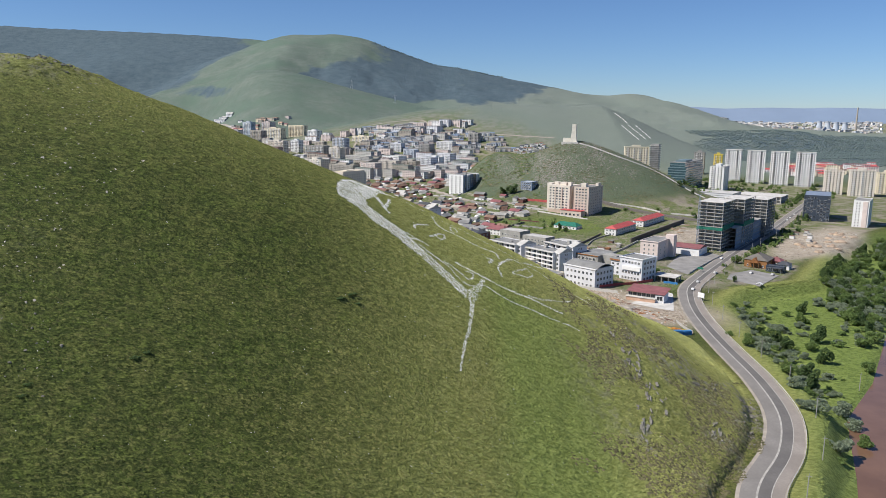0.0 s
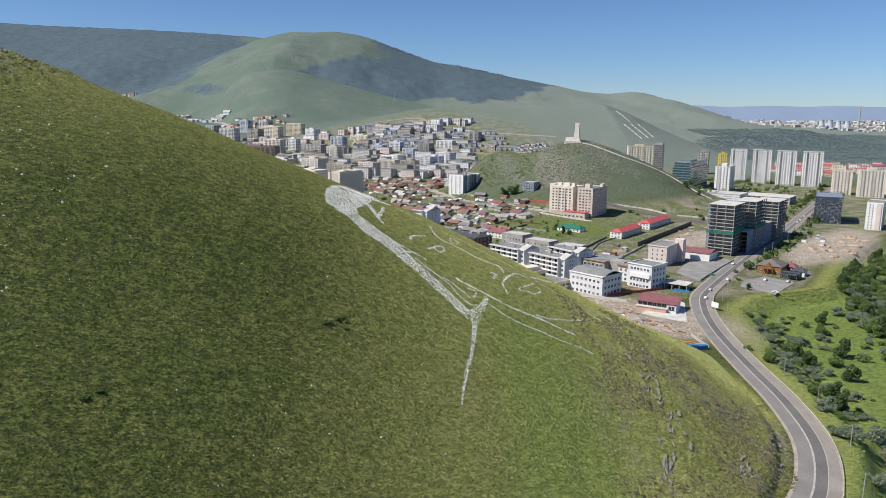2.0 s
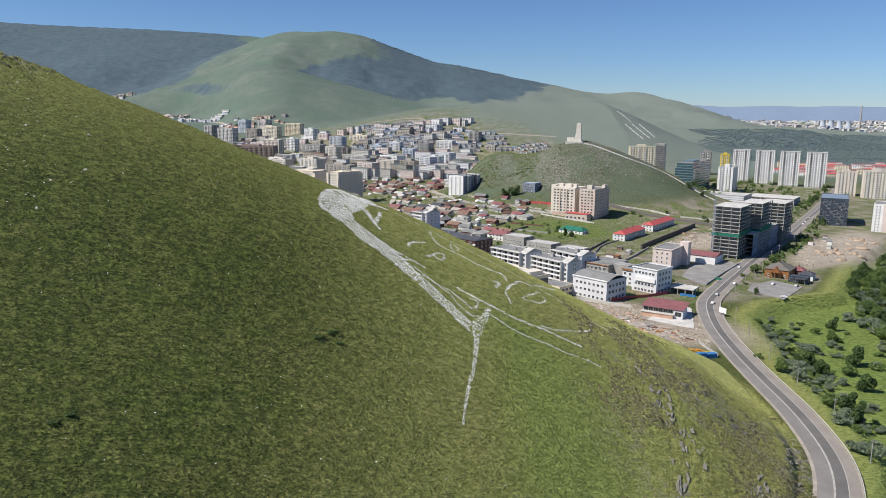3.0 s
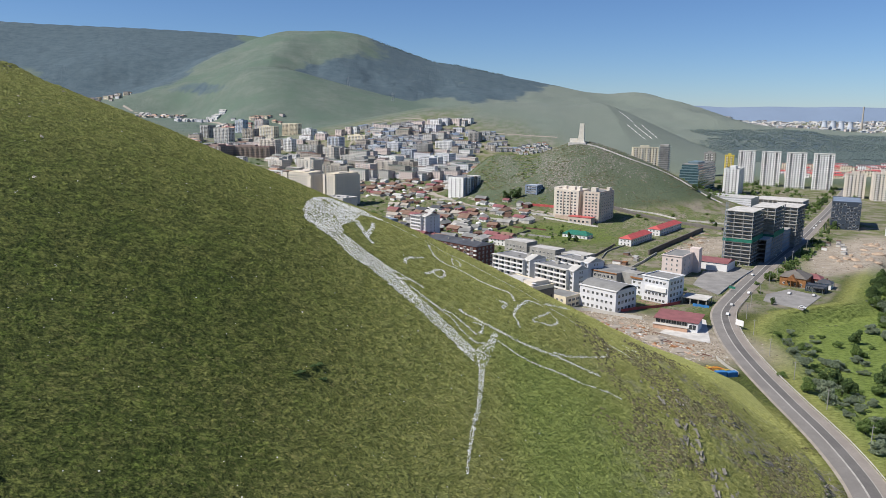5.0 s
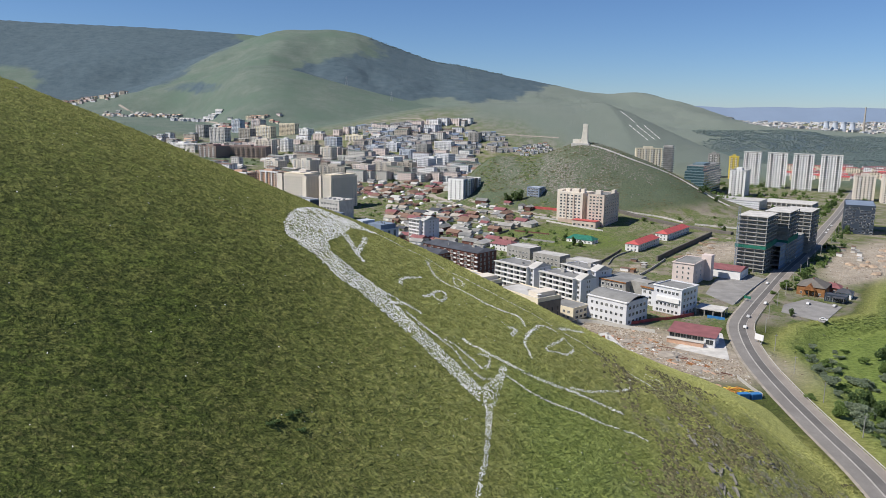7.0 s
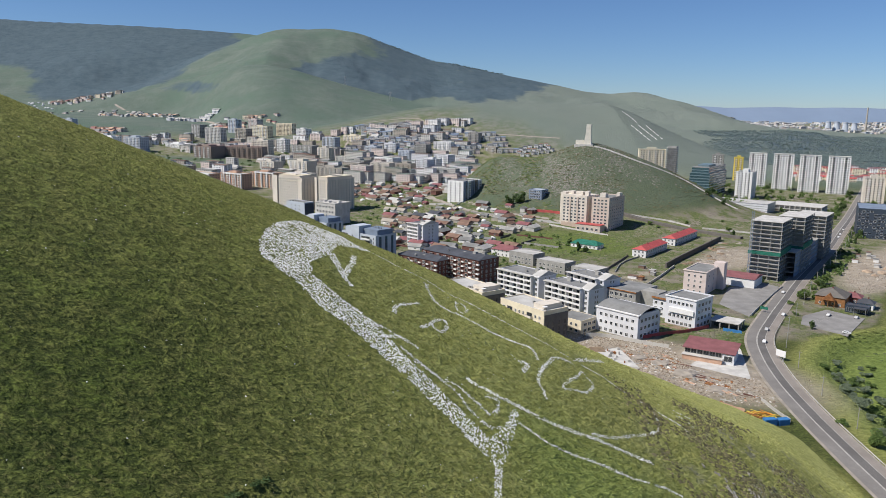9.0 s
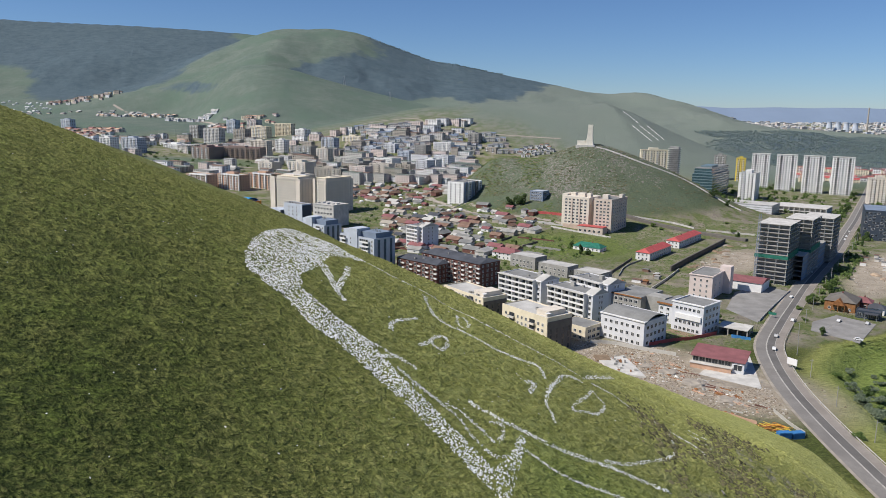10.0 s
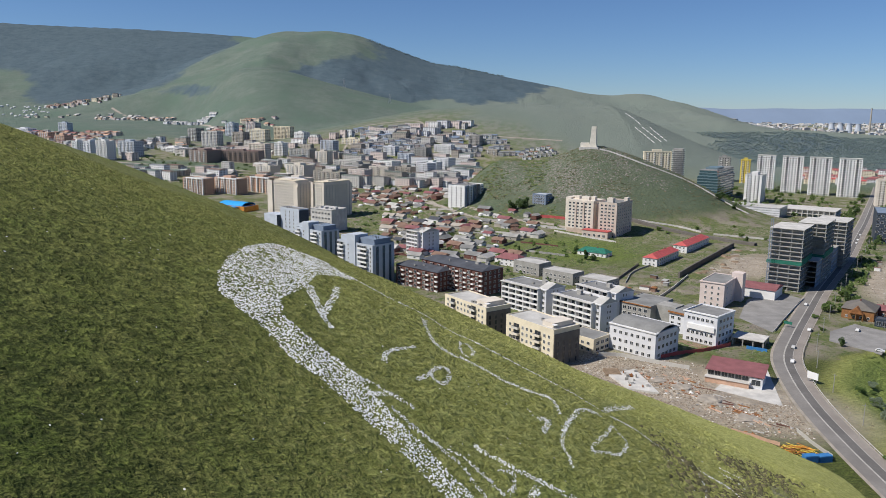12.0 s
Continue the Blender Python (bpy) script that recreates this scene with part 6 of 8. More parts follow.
def band(pts, width, label, size=0.62, fill=1.0, taper=None):
    """A band of stones along a plan line; width in metres, taper the width at its end."""
    rng = random.Random(int(pts[0][0] * 31 + pts[0][1] * 17))
    b = thing("stone_band", pts[0][0], pts[0][1], 0, 0, label, "stone band", "white stone bands")
    inv = b.matrix_world.inverted()
    line = smooth_line(pts, size * 0.42) if len(pts) > 2 else np.linspace(pts[0], pts[1], max(3, int(np.hypot(pts[1][0] - pts[0][0], pts[1][1] - pts[0][1]) / (size * 0.42))))
    t = np.gradient(line, axis=0)
    t /= np.linalg.norm(t, axis=1, keepdims=True) + 1e-9
    size = size * 0.56
    poses = []
    BANDS.append((line, width))
    for i, (p, d) in enumerate(zip(line, t)):
        w = (width if taper is None else width + (taper - width) * i / len(line)) * 0.78
        n = max(1, round(w * 0.85 / (size * 0.8)))
        for k in range(n):
            if rng.random() > fill * 0.88:
                continue
            o = (k + 0.5) / n * w - w / 2 + rng.uniform(-0.16, 0.16)
            a = rng.uniform(-0.2, 0.2)
            x, y = p[0] - d[1] * o + d[0] * a, p[1] + d[0] * o + d[1] * a
            poses.append(inv @ stone_pose(rng, x, y, size * rng.uniform(0.7, 1.35)))
    rng.shuffle(poses)
    for m in poses[:20]:
        part("stone", STONES[rng.randrange(8)], None, b, at=m)
    if len(poses) > 20:
        joined_stones("stones", poses[20:], b, M_STONE)
    return b


BANDS = []


def inside(x, y, poly):
    hit, j = False, len(poly) - 1
    for i in range(len(poly)):
        (xi, yi), (xj, yj) = poly[i], poly[j]
        if (yi > y) != (yj > y) and x < (xj - xi) * (y - yi) / (yj - yi) + xi:
            hit = not hit
        j = i
    return hit


CAP = ((-39.7, 287.9), (-37.5, 296), (-33.5, 302), (-28.2, 299.8), (-23, 296.5), (-17.5, 291.3), (-21.8, 288.6), (-25, 284.2), (-26.1, 277.8), (-27.4, 271.1), (-28.7, 267.7),
       (-27.7, 262.9), (-21.5, 259.1), (-17.7, 258.0), (-13.9, 256.4), (-8, 251.5), (0.2, 246.4), (4.8, 244.0), (8.7, 241.7), (11.6, 245.0), (13.6, 250.6), (15.4, 251.6), (14.2, 246.8), (12.6, 242.0),
       (11.3, 237.8), (9.2, 236.8), (7.2, 237.8), (1.0, 241.6), (-4.5, 244.3), (-11.2, 247.6), (-16.7, 250.6), (-24.1, 253.4), (-31.3, 258.1), (-35.5, 260.3), (-38.6, 263.1), (-40.1, 268.4), (-40.4, 276.6))


def big_patch():
    rng = random.Random(3)
    b = thing("stone_band", -30, 270, 0, 0, "broad band of whitewashed stones on the green hillside", "stone band", "white stone bands")
    inv = b.matrix_world.inverted()
    poses, step = [], 0.285
    for i in range(int(60 / step)):
        for j in range(int(70 / step)):
            x, y = -42 + i * step + rng.uniform(-0.2, 0.2), 236 + j * step * 1.1 + rng.uniform(-0.2, 0.2)
            if not inside(x, y, CAP):
                continue
            thin = 0.42 * ramp(fbm(np.float64(x / 4.5), np.float64(y / 4.5), 8, 3), 0.0, 0.4)
            if rng.random() < 0.06 + thin:
                continue
            poses.append(stone_pose(rng, x, y, rng.choice((rng.uniform(0.18, 0.32), rng.uniform(0.20, 0.34), rng.uniform(0.30, 0.48)))))
    poses.sort(key=lambda m: m.translation.y)
    for m in poses[:300]:
        part("stone", STONES[rng.randrange(8)], None, b, at=inv @ m)
    joined_stones("stones", [inv @ m for m in poses[300:]], b, M_STONE)


big_patch()
LONG = "narrow line of white stones laid in the grass"
band(((10.2, 238.1), (9.5, 230.7), (8.5, 224.5), (7.2, 219), (6.2, 213), (5.6, 208.5)), 1.9, "tapering tail of white stones running downhill", 0.52, 0.75, 0.7)
band(((-26, 277.2), (-23.5, 271.5), (-21.3, 267.1), (-19.6, 265.4)), 2.6, "short hooked patch of white stones", 0.6, 0.9, 1.0)
band(((-21.1, 281.8), (-21, 275.4), (-21.6, 268.8)), 1.6, "short hooked patch of white stones", 0.6, 0.8)
band(((-17.5, 291.3), (-12.6, 288.7), (-7.9, 288.4), (-3.3, 287.5), (1.3, 285.8), (7.1, 284.7), (12.8, 283.8), (18.5, 283.0), (24.2, 282.5), (28.8, 282.2), (32.3, 282.1)), 0.8, LONG, 0.5, 0.9)
band(((32.5, 283.1), (36.1, 288.3), (42.0, 297)), 1.6, "faint flare of small white stones", 0.45, 0.6)
band(((33.4, 281.6), (37.1, 282.2), (43, 281), (51.4, 280.4), (57.8, 279.2), (59.0, 277.3)), 0.9, LONG, 0.5, 0.7)
band(((-4.4, 284.4), (-3.5, 280.1), (-2.0, 276.6), (1.2, 275.5), (2.8, 275.7)), 1.0, LONG, 0.5, 0.9)
band(((2.8, 275.7), (6.6, 274.9), (10.8, 274.1), (16.8, 274.5), (20.2, 274.8), (21.3, 271.3)), 1.1, LONG, 0.52, 0.95)
band(((3.0, 281.8), (4.4, 282.0), (5.5, 279.6), (4.5, 277.1), (3.2, 277.9), (2.8, 280.2), (3.0, 281.8)), 0.7, "small ring of white stones", 0.48, 0.95)
band(((-10.6, 262.8), (-10.3, 265.2), (-8.5, 267.9), (-5.6, 271.5)), 1.3, "short curved patch of white stones", 0.5, 0.9, 0.6)
band(((-4.8, 262.1), (-3.2, 264.2), (-1.9, 267.5), (0.1, 269.4), (0.6, 267.0), (-0.4, 264.2), (-1.9, 263.9), (-2.7, 265.2)), 0.9, "small ring of white stones with a tail", 0.5, 0.95)
band(((-15.1, 255.9), (-11.9, 256.2), (-9.2, 255.9), (-5.2, 255.2)), 1.0, LONG, 0.5, 0.7)
band(((-12.6, 253.7), (-9.2, 255.8)), 1.2, LONG, 0.5, 0.9)
band(((15.0, 267.9), (15.8, 266.9)), 0.6, "short dash of white stones", 0.5)
band(((16.6, 266.6), (18.6, 267.6), (17.3, 263.7)), 1.2, "small wedge of white stones", 0.5)
band(((30.6, 279.5), (26.7, 277.2), (23.5, 271.5), (21.2, 266.2), (20.5, 262.8), (21.2, 260.9), (21.6, 258.5)), 1.2, "curved line of white stones", 0.52, 0.85, 0.8)
band(((32.8, 277.7), (30.2, 272.3), (26.9, 267.1), (26.6, 265.2), (28.3, 266.2), (31.3, 267.7), (33.1, 269.9), (34.8, 274.0), (33.7, 275.8), (32.8, 277.7)), 0.8, "rounded loop of white stones", 0.52, 0.95)
band(((4.5, 253.4), (8.4, 252.6), (14.7, 252), (21.8, 252.5), (29.2, 254.1), (36.7, 255.5), (44.4, 257.0)), 1.1, LONG, 0.52, 0.9)
band(((14.8, 247.9), (21.2, 247.2), (29.8, 248.6), (37.0, 249.3), (44.6, 251.4), (49.5, 252.2)), 0.7, LONG, 0.5, 0.9)
band(((30.8, 255.3), (37.3, 259.0), (48.7, 269.2), (50.7, 275.5), (51.0, 278.8)), 0.8, LONG, 0.5, 0.85)
band(((-6.0, 250.9), (-1.9, 250.3), (2.2, 250.2), (4.9, 249.0)), 0.8, LONG, 0.48, 0.7)
band(((4.9, 249.0), (7.6, 247.5), (8.9, 246.6), (10.6, 248.6), (10.5, 251.2), (8.4, 250.5)), 0.9, "curl of white stones", 0.48, 0.75)
band(((-8.8, 253.0), (-3.3, 250.6), (2.2, 248.6), (4.8, 246.0), (8.8, 244.0), (11.5, 245.1)), 0.8, LONG, 0.48, 0.8)
band(((56.8, 285.0), (62.2, 282.6)), 0.7, LONG, 0.5, 0.8)
band(((58.1, 286.6), (63, 286.0)), 0.6, LONG, 0.5, 0.8)


# ---------- loose grey rocks, outcrops and scattered pale stones
def scatter_rocks(name, label, spots, mesh_list, category="rocks"):
    rng = random.Random(len(label))
    for x, y, s in spots:
        ob = new(name, mesh_list[rng.randrange(len(mesh_list))])
        ob.matrix_world = stone_pose(rng, x, y, s)
        tagged(ob, label, category, "hillside rocks")


rng = random.Random(8)
SPINES = (((69.7, 270.5), (70.3, 254.6), (66.9, 242.2)), ((71.3, 245.7), (72.1, 236.6), (69.1, 228.8), (65.4, 215.9), (65.7, 213.1)), ((91.4, 259.1), (103.5, 264.6)), ((82.6, 267.3), (92.5, 273.6)),
          ((74, 244), (76, 238), (74, 232)), ((108, 272), (113, 281)), ((112, 242), (117, 256), (121, 272), (124, 286)), ((60, 268), (66, 258), (69, 249)), ((98, 240), (92, 232)))


def slab_mesh(seed):
    """A tilted, split schist slab with broken edges."""
    g = random.Random(seed)
    bm = bmesh.new()
    v = add_box(bm, -0.5, 0.5, -0.5, 0.5, -0.6, 0.4)
    bmesh.ops.subdivide_edges(bm, edges=bm.edges[:], cuts=1, use_grid_fill=True)
    for q in bm.verts:
        q.co += Vector((g.uniform(-0.14, 0.14), g.uniform(-0.14, 0.14), g.uniform(-0.14, 0.14)))
    return mesh_of("rock", bm, M_ROCK)


SLABS = [slab_mesh(500 + k) for k in range(5)]
for pts in SPINES:
    line = smooth_line(pts, 1.5) if len(pts) > 2 else np.linspace(pts[0], pts[1], int(np.hypot(pts[1][0] - pts[0][0], pts[1][1] - pts[0][1]) / 1.15) + 2)
    d = line[-1] - line[0]
    a = math.degrees(math.atan2(d[1], d[0]))
    for p in line:
        for k in range(1 + (rng.random() < 0.5)):
            x, y = p[0] + rng.gauss(0, 1.5), p[1] + rng.gauss(0, 1.3)
            ob = new("rock", rng.choice(SLABS))
            s = rng.uniform(0.45, 1.25)
            ob.matrix_world = pose(x, y, gz(x, y), rng.uniform(-25, 25), rng.uniform(5, 35), a + rng.gauss(0, 14)) @ Matrix.Diagonal((s * rng.uniform(1.2, 2.8), s * 0.8, s * rng.uniform(0.35, 0.8), 1))
            tagged(ob, "grey split schist slab jutting from the slope", "rocks", "hillside rocks")
for k in range(9):
    x, y = 123.5 + rng.gauss(0, 1.2) + 0.12 * (k - 4), 264 + 2.2 * k + rng.gauss(0, 0.8)
    ob = new("rock", rng.choice(SLABS))
    ob.matrix_world = pose(x, y, gz(x, y) - 0.15, rng.uniform(-6, 6), rng.uniform(28, 38), rng.uniform(-14, 14)) @ Matrix.Diagonal((rng.uniform(2.4, 4.2), rng.uniform(1.6, 3.0), rng.uniform(0.5, 0.8), 1))
    tagged(ob, "broad grey schist slab bared on the roadside bank", "rocks", "hillside rocks")
for cx, cy, r in ((60, 240, 7), (56, 249, 6), (66, 262, 5), (112, 262, 7), (104, 250, 6)):
    scatter_rocks("rock", "grey weathered rock jutting from the slope", [(cx + rng.gauss(0, r * 0.5), cy + rng.gauss(0, r * 0.6), rng.uniform(0.3, 0.9)) for _ in range(12)], ROCKS)
scatter_rocks("rock", "pale rock on the grassy slope", [(-104 + rng.gauss(0, 5), 165 + rng.gauss(0, 7), rng.uniform(0.3, 0.9)) for _ in range(34)], ROCKS)
scatter_rocks("rock", "craggy grey rock on the hill's summit", [(-155 + rng.gauss(0, 12), 295 + rng.gauss(0, 7), rng.uniform(0.6, 1.9)) for _ in range(48)], ROCKS)
pale = thing("loose_stones", 0, 200, 0, 0, "small pale stones scattered through the grass", "stones", kind="stuff")
inv = pale.matrix_world.inverted()
joined_stones("stones", [inv @ stone_pose(rng, x, y, rng.uniform(0.14, 0.34)) for x, y in ((rng.uniform(-150, 110), rng.uniform(130, 300)) for _ in range(1200))], pale, M_STONE)


edge_stones = thing("loose_stones", -110, 200, 0, 0, "pale tan rocks strewn down the hill's edge", "stones", kind="stuff")
inv = edge_stones.matrix_world.inverted()
M_TANROCK = plain("pale_tan_rock", (0.44, 0.41, 0.345), 0.92, 0.3, 1.2)
spots = [(-118 + rng.gauss(0, 13) - 0.10 * k / 7, 140 + 0.30 * k + rng.gauss(0, 9), rng.choice((0.25, 0.3, 0.4, 0.55, 0.9))) for k in range(420)]
joined_stones("stones", [inv @ stone_pose(rng, *q) for q in spots], edge_stones, M_TANROCK)
knoll_stones = thing("loose_stones", 185, 1000, 0, 0, "grey boulders and broken rock on the knoll", "stones", kind="stuff")
inv = knoll_stones.matrix_world.inverted()
spots = []
while len(spots) < 1500:
    x, y = rng.gauss(165, 62), rng.gauss(985, 40)
    if gz(x, y) > 22 and vnoise(np.float64(x / 19), np.float64(y / 19), 12) > 0.42:
        spots.append((x, y))
joined_stones("stones", [inv @ stone_pose(rng, x, y, rng.choice((0.8, 1.1, 1.4, 2.2))) for x, y in spots], knoll_stones, M_ROCK)


# ---------- grass tussocks over the near hill
def tussocks(name, count, x0, x1, y0, y1, seed, mat, r0, r1, h0, h1, keep, slope=1.0):
    """Low ragged mounds of grass: five-sided clumps leaning with the slope, in one mesh."""
    g = np.random.RandomState(seed)
    x, y = g.uniform(x0, x1, count), g.uniform(y0, y1, count)
    k = keep(x, y, g.rand(count))
    x, y = x[k], y[k]
    n = len(x)
    z = height(x, y)
    r, h = g.uniform(r0, r1, n), g.uniform(h0, h1, n)
    a0 = g.uniform(0, 6.28, n)
    V = np.empty((n, 6, 3))
    for i in range(5):
        rr = r * g.uniform(0.6, 1.3, n)
        a = a0 + i * math.pi / 2.5
        V[:, i, 0], V[:, i, 1] = x + 1.6 * rr * np.cos(a), y + 0.75 * rr * np.sin(a)
        V[:, i, 2] = z + slope * (hill_smooth(V[:, i, 0], V[:, i, 1]) - hill_smooth(x, y)) - 0.12
    V[:, 5, 0], V[:, 5, 1], V[:, 5, 2] = x + g.normal(0, 0.2, n) * r, y + g.normal(0, 0.2, n) * r, z + h
    base = (np.arange(n) * 6)[:, None]
    F = np.stack([np.stack([base[:, 0] + i, base[:, 0] + (i + 1) % 5, base[:, 0] + 5], -1) for i in range(5)], 1).reshape(-1, 3)
    me = bpy.data.meshes.new(name)
    me.vertices.add(n * 6)
    me.vertices.foreach_set("co", V.ravel())
    me.loops.add(F.size)
    me.loops.foreach_set("vertex_index", F.ravel().astype(np.int32))
    me.polygons.add(len(F))
    me.polygons.foreach_set("loop_start", np.arange(0, F.size, 3, dtype=np.int32))
    me.update(calc_edges=True)
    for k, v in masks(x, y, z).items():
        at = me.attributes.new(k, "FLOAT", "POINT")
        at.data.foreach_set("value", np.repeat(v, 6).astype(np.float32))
    me.materials.append(mat)
    return new(name, me)


# ground kept clear of grass by the laid stones, on a quarter-metre table
CLEAR = np.zeros((600, 440), bool)
for line, width in BANDS:
    for p in line:
        r = width / 2 + 0.12
        CLEAR[max(0, int((p[0] - r + 50) * 4)):int((p[0] + r + 50) * 4) + 1, max(0, int((p[1] - r - 200) * 4)):int((p[1] + r - 200) * 4) + 1] = True
for i in range(260):
    for j in range(130, 420):
        if inside(-50 + i / 4, 200 + j / 4, CAP):
            CLEAR[i, j] = True


def on_hill(x, y, u):
    i, j = np.clip(((x + 50) * 4).astype(int), 0, 599), np.clip(((y - 200) * 4).astype(int), 0, 439)
    return (hill_smooth(x, y) > 2.5) & (u < 0.95) & ~(CLEAR[i, j] & (u > 0.06))


def on_flat(x, y, u):
    return (x > shore_x(y) - 6) & (x > road_x(y) + 9) & (np.abs(x - river_x(y)) > 21) & (u < 0.9)


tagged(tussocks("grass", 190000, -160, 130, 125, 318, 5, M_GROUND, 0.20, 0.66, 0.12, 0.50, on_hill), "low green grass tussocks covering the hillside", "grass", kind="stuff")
tagged(tussocks("grass", 40000, -70, 150, 300, 372, 6, M_GROUND, 0.25, 0.7, 0.05, 0.18, on_hill), "dry yellow-green grass along the crest", "grass", kind="stuff")
tagged(tussocks("grass", 46000, 110, 330, 150, 560, 7, M_GROUND, 0.3, 0.95, 0.10, 0.42, on_flat, 0.0), "rank green grass and low scrub on the river flat", "grass", kind="stuff")


def on_crag(x, y, u):
    patch = fbm(x / 11, y / 11, 91, 4)
    return (hill_smooth(x, y) > 1.5) & (u < 1.3 * ramp(patch, 0.0, 0.25) * ramp(x + 45 * fbm(x / 28, y / 28, 95, 3), 42, 76))


def scrub_material():
    n = Nodes("low_scrub", 0.92)
    return n.done(n.mix(n.island(), (0.062, 0.060, 0.028), (0.190, 0.170, 0.090)))


tagged(tussocks("scrub", 26000, 38, 135, 196, 306, 8, scrub_material(), 0.22, 0.70, 0.20, 0.62, on_crag), "dark low scrub between the rocks on the slope", "scrub", kind="stuff")


# ---------- weeds on vacant ground, yard debris and scrub on the knoll, too many to count
def weed_material():
    n = Nodes("yard_weeds", 0.95)
    u = n.island()
    col = n.mix(n.math("MULTIPLY", u, 1.6, True), (0.070, 0.105, 0.034), (0.125, 0.150, 0.060))
    return n.done(n.mix(n.math("MULTIPLY", n.math("SUBTRACT", u, 0.72), 4.0, True), col, (0.20, 0.175, 0.12)))


def debris_material():
    n = Nodes("broken_yard_debris", 0.95)
    u = n.island()
    col = n.mix(u, (0.14, 0.105, 0.075), (0.40, 0.34, 0.27))
    return n.done(n.mix(n.math("MULTIPLY", n.math("SUBTRACT", u, 0.86), 9.0, True), col, (0.62, 0.60, 0.57)))


def on_vacant(x, y, u):
    paved = ((x > 118) & (x < 153) & (y > 428) & (y < 474)) | ((x > 174) & (x < 243) & (y > 528) & (y < 628)) | ((x > 208) & (x < 290) & (y > 492) & (y < 594))
    green = fbm(x / 22, y / 22, 61, 4)
    rx = road_x(y)
    return (hill_smooth(x, y) < 0.5) & (np.abs(x - rx) > 9) & ~paved & (u < 0.08 + ramp(green, -0.05, 0.2)) & (masks(x, y, height(x, y))["dirt"] < 0.3) & (x < rx + 70)


def on_yard(x, y, u):
    m = masks(x, y, height(x, y))["dirt"]
    return (m > 0.45) & (u < 0.8) & (np.abs(x - road_x(y)) > 9) & ~((x > 118) & (x < 153) & (y > 428) & (y < 474))


def on_knoll(x, y, u):
    return (((x - 185) / 175) ** 2 + ((y - 1045) / 140) ** 2 < 1) & (u < 0.1 + ramp(fbm(x / 24, y / 24, 63, 4), -0.1, 0.25))


M_WEEDS = weed_material()
M_DEBRIS = debris_material()
M_KNOLL = Nodes("knoll_scrub", 0.95)
M_KNOLL = M_KNOLL.done(M_KNOLL.mix(M_KNOLL.island(), (0.075, 0.080, 0.038), (0.165, 0.150, 0.085)))
tagged(tussocks("weeds", 52000, -30, 400, 480, 900, 11, M_WEEDS, 0.4, 1.5, 0.15, 0.7, on_vacant, 0.0), "green and straw-coloured weeds on vacant ground", "weeds", kind="stuff")
tagged(tussocks("weeds", 14000, -150, 130, 880, 1280, 12, M_WEEDS, 0.9, 2.4, 0.2, 1.4, on_vacant, 0.0), "weeds and low bushes in the village yards", "weeds", kind="stuff")
tagged(tussocks("debris", 14000, 70, 420, 380, 800, 13, M_DEBRIS, 0.15, 0.75, 0.08, 0.55, on_yard, 0.0), "brown and grey broken debris on dug ground", "debris", kind="stuff")
tagged(tussocks("debris", 14000, 60, 150, 384, 500, 15, M_DEBRIS, 0.12, 0.6, 0.08, 0.5, on_yard, 0.0), "brown and grey rubble strewn over the building yard", "debris", kind="stuff")
tagged(tussocks("scrub", 16000, 5, 365, 900, 1190, 14, M_KNOLL, 0.4, 1.7, 0.15, 0.6, on_knoll, 0.0), "low olive scrub and stones on the knoll", "scrub", kind="stuff")


# ---------- trees and shrubs
def leaf_material(name, dark, light):
    n = Nodes(name, 0.8)
    col = n.mix(n.island(), dark, light)
    col = n.mix(n.math("MULTIPLY", n.random(), 0.5), col, dark)
    n.done(col)
    thin = n.t.nodes.new("ShaderNodeBsdfTranslucent")
    n.put(thin.inputs["Color"], col)
    both = n.t.nodes.new("ShaderNodeMixShader")
    both.inputs[0].default_value = 0.5
    n.t.links.new(n.b.outputs[0], both.inputs[1])
    n.t.links.new(thin.outputs[0], both.inputs[2])
    n.t.links.new(both.outputs[0], n.t.nodes["Material Output"].inputs["Surface"])
    return n.m


M_LEAF = leaf_material("green_foliage", (0.135, 0.205, 0.066), (0.265, 0.350, 0.120))
M_DARKLEAF = leaf_material("dark_foliage", (0.086, 0.138, 0.052), (0.185, 0.260, 0.104))
M_WILLOW = leaf_material("grey_willow_foliage", (0.205, 0.255, 0.170), (0.360, 0.410, 0.290))
# far foliage has distance haze baked into its pale blue-green base colour
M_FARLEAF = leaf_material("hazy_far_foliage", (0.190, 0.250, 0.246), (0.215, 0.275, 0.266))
M_BARK = plain("bark", (0.12, 0.09, 0.065), 0.95, 0.3, 1.0)


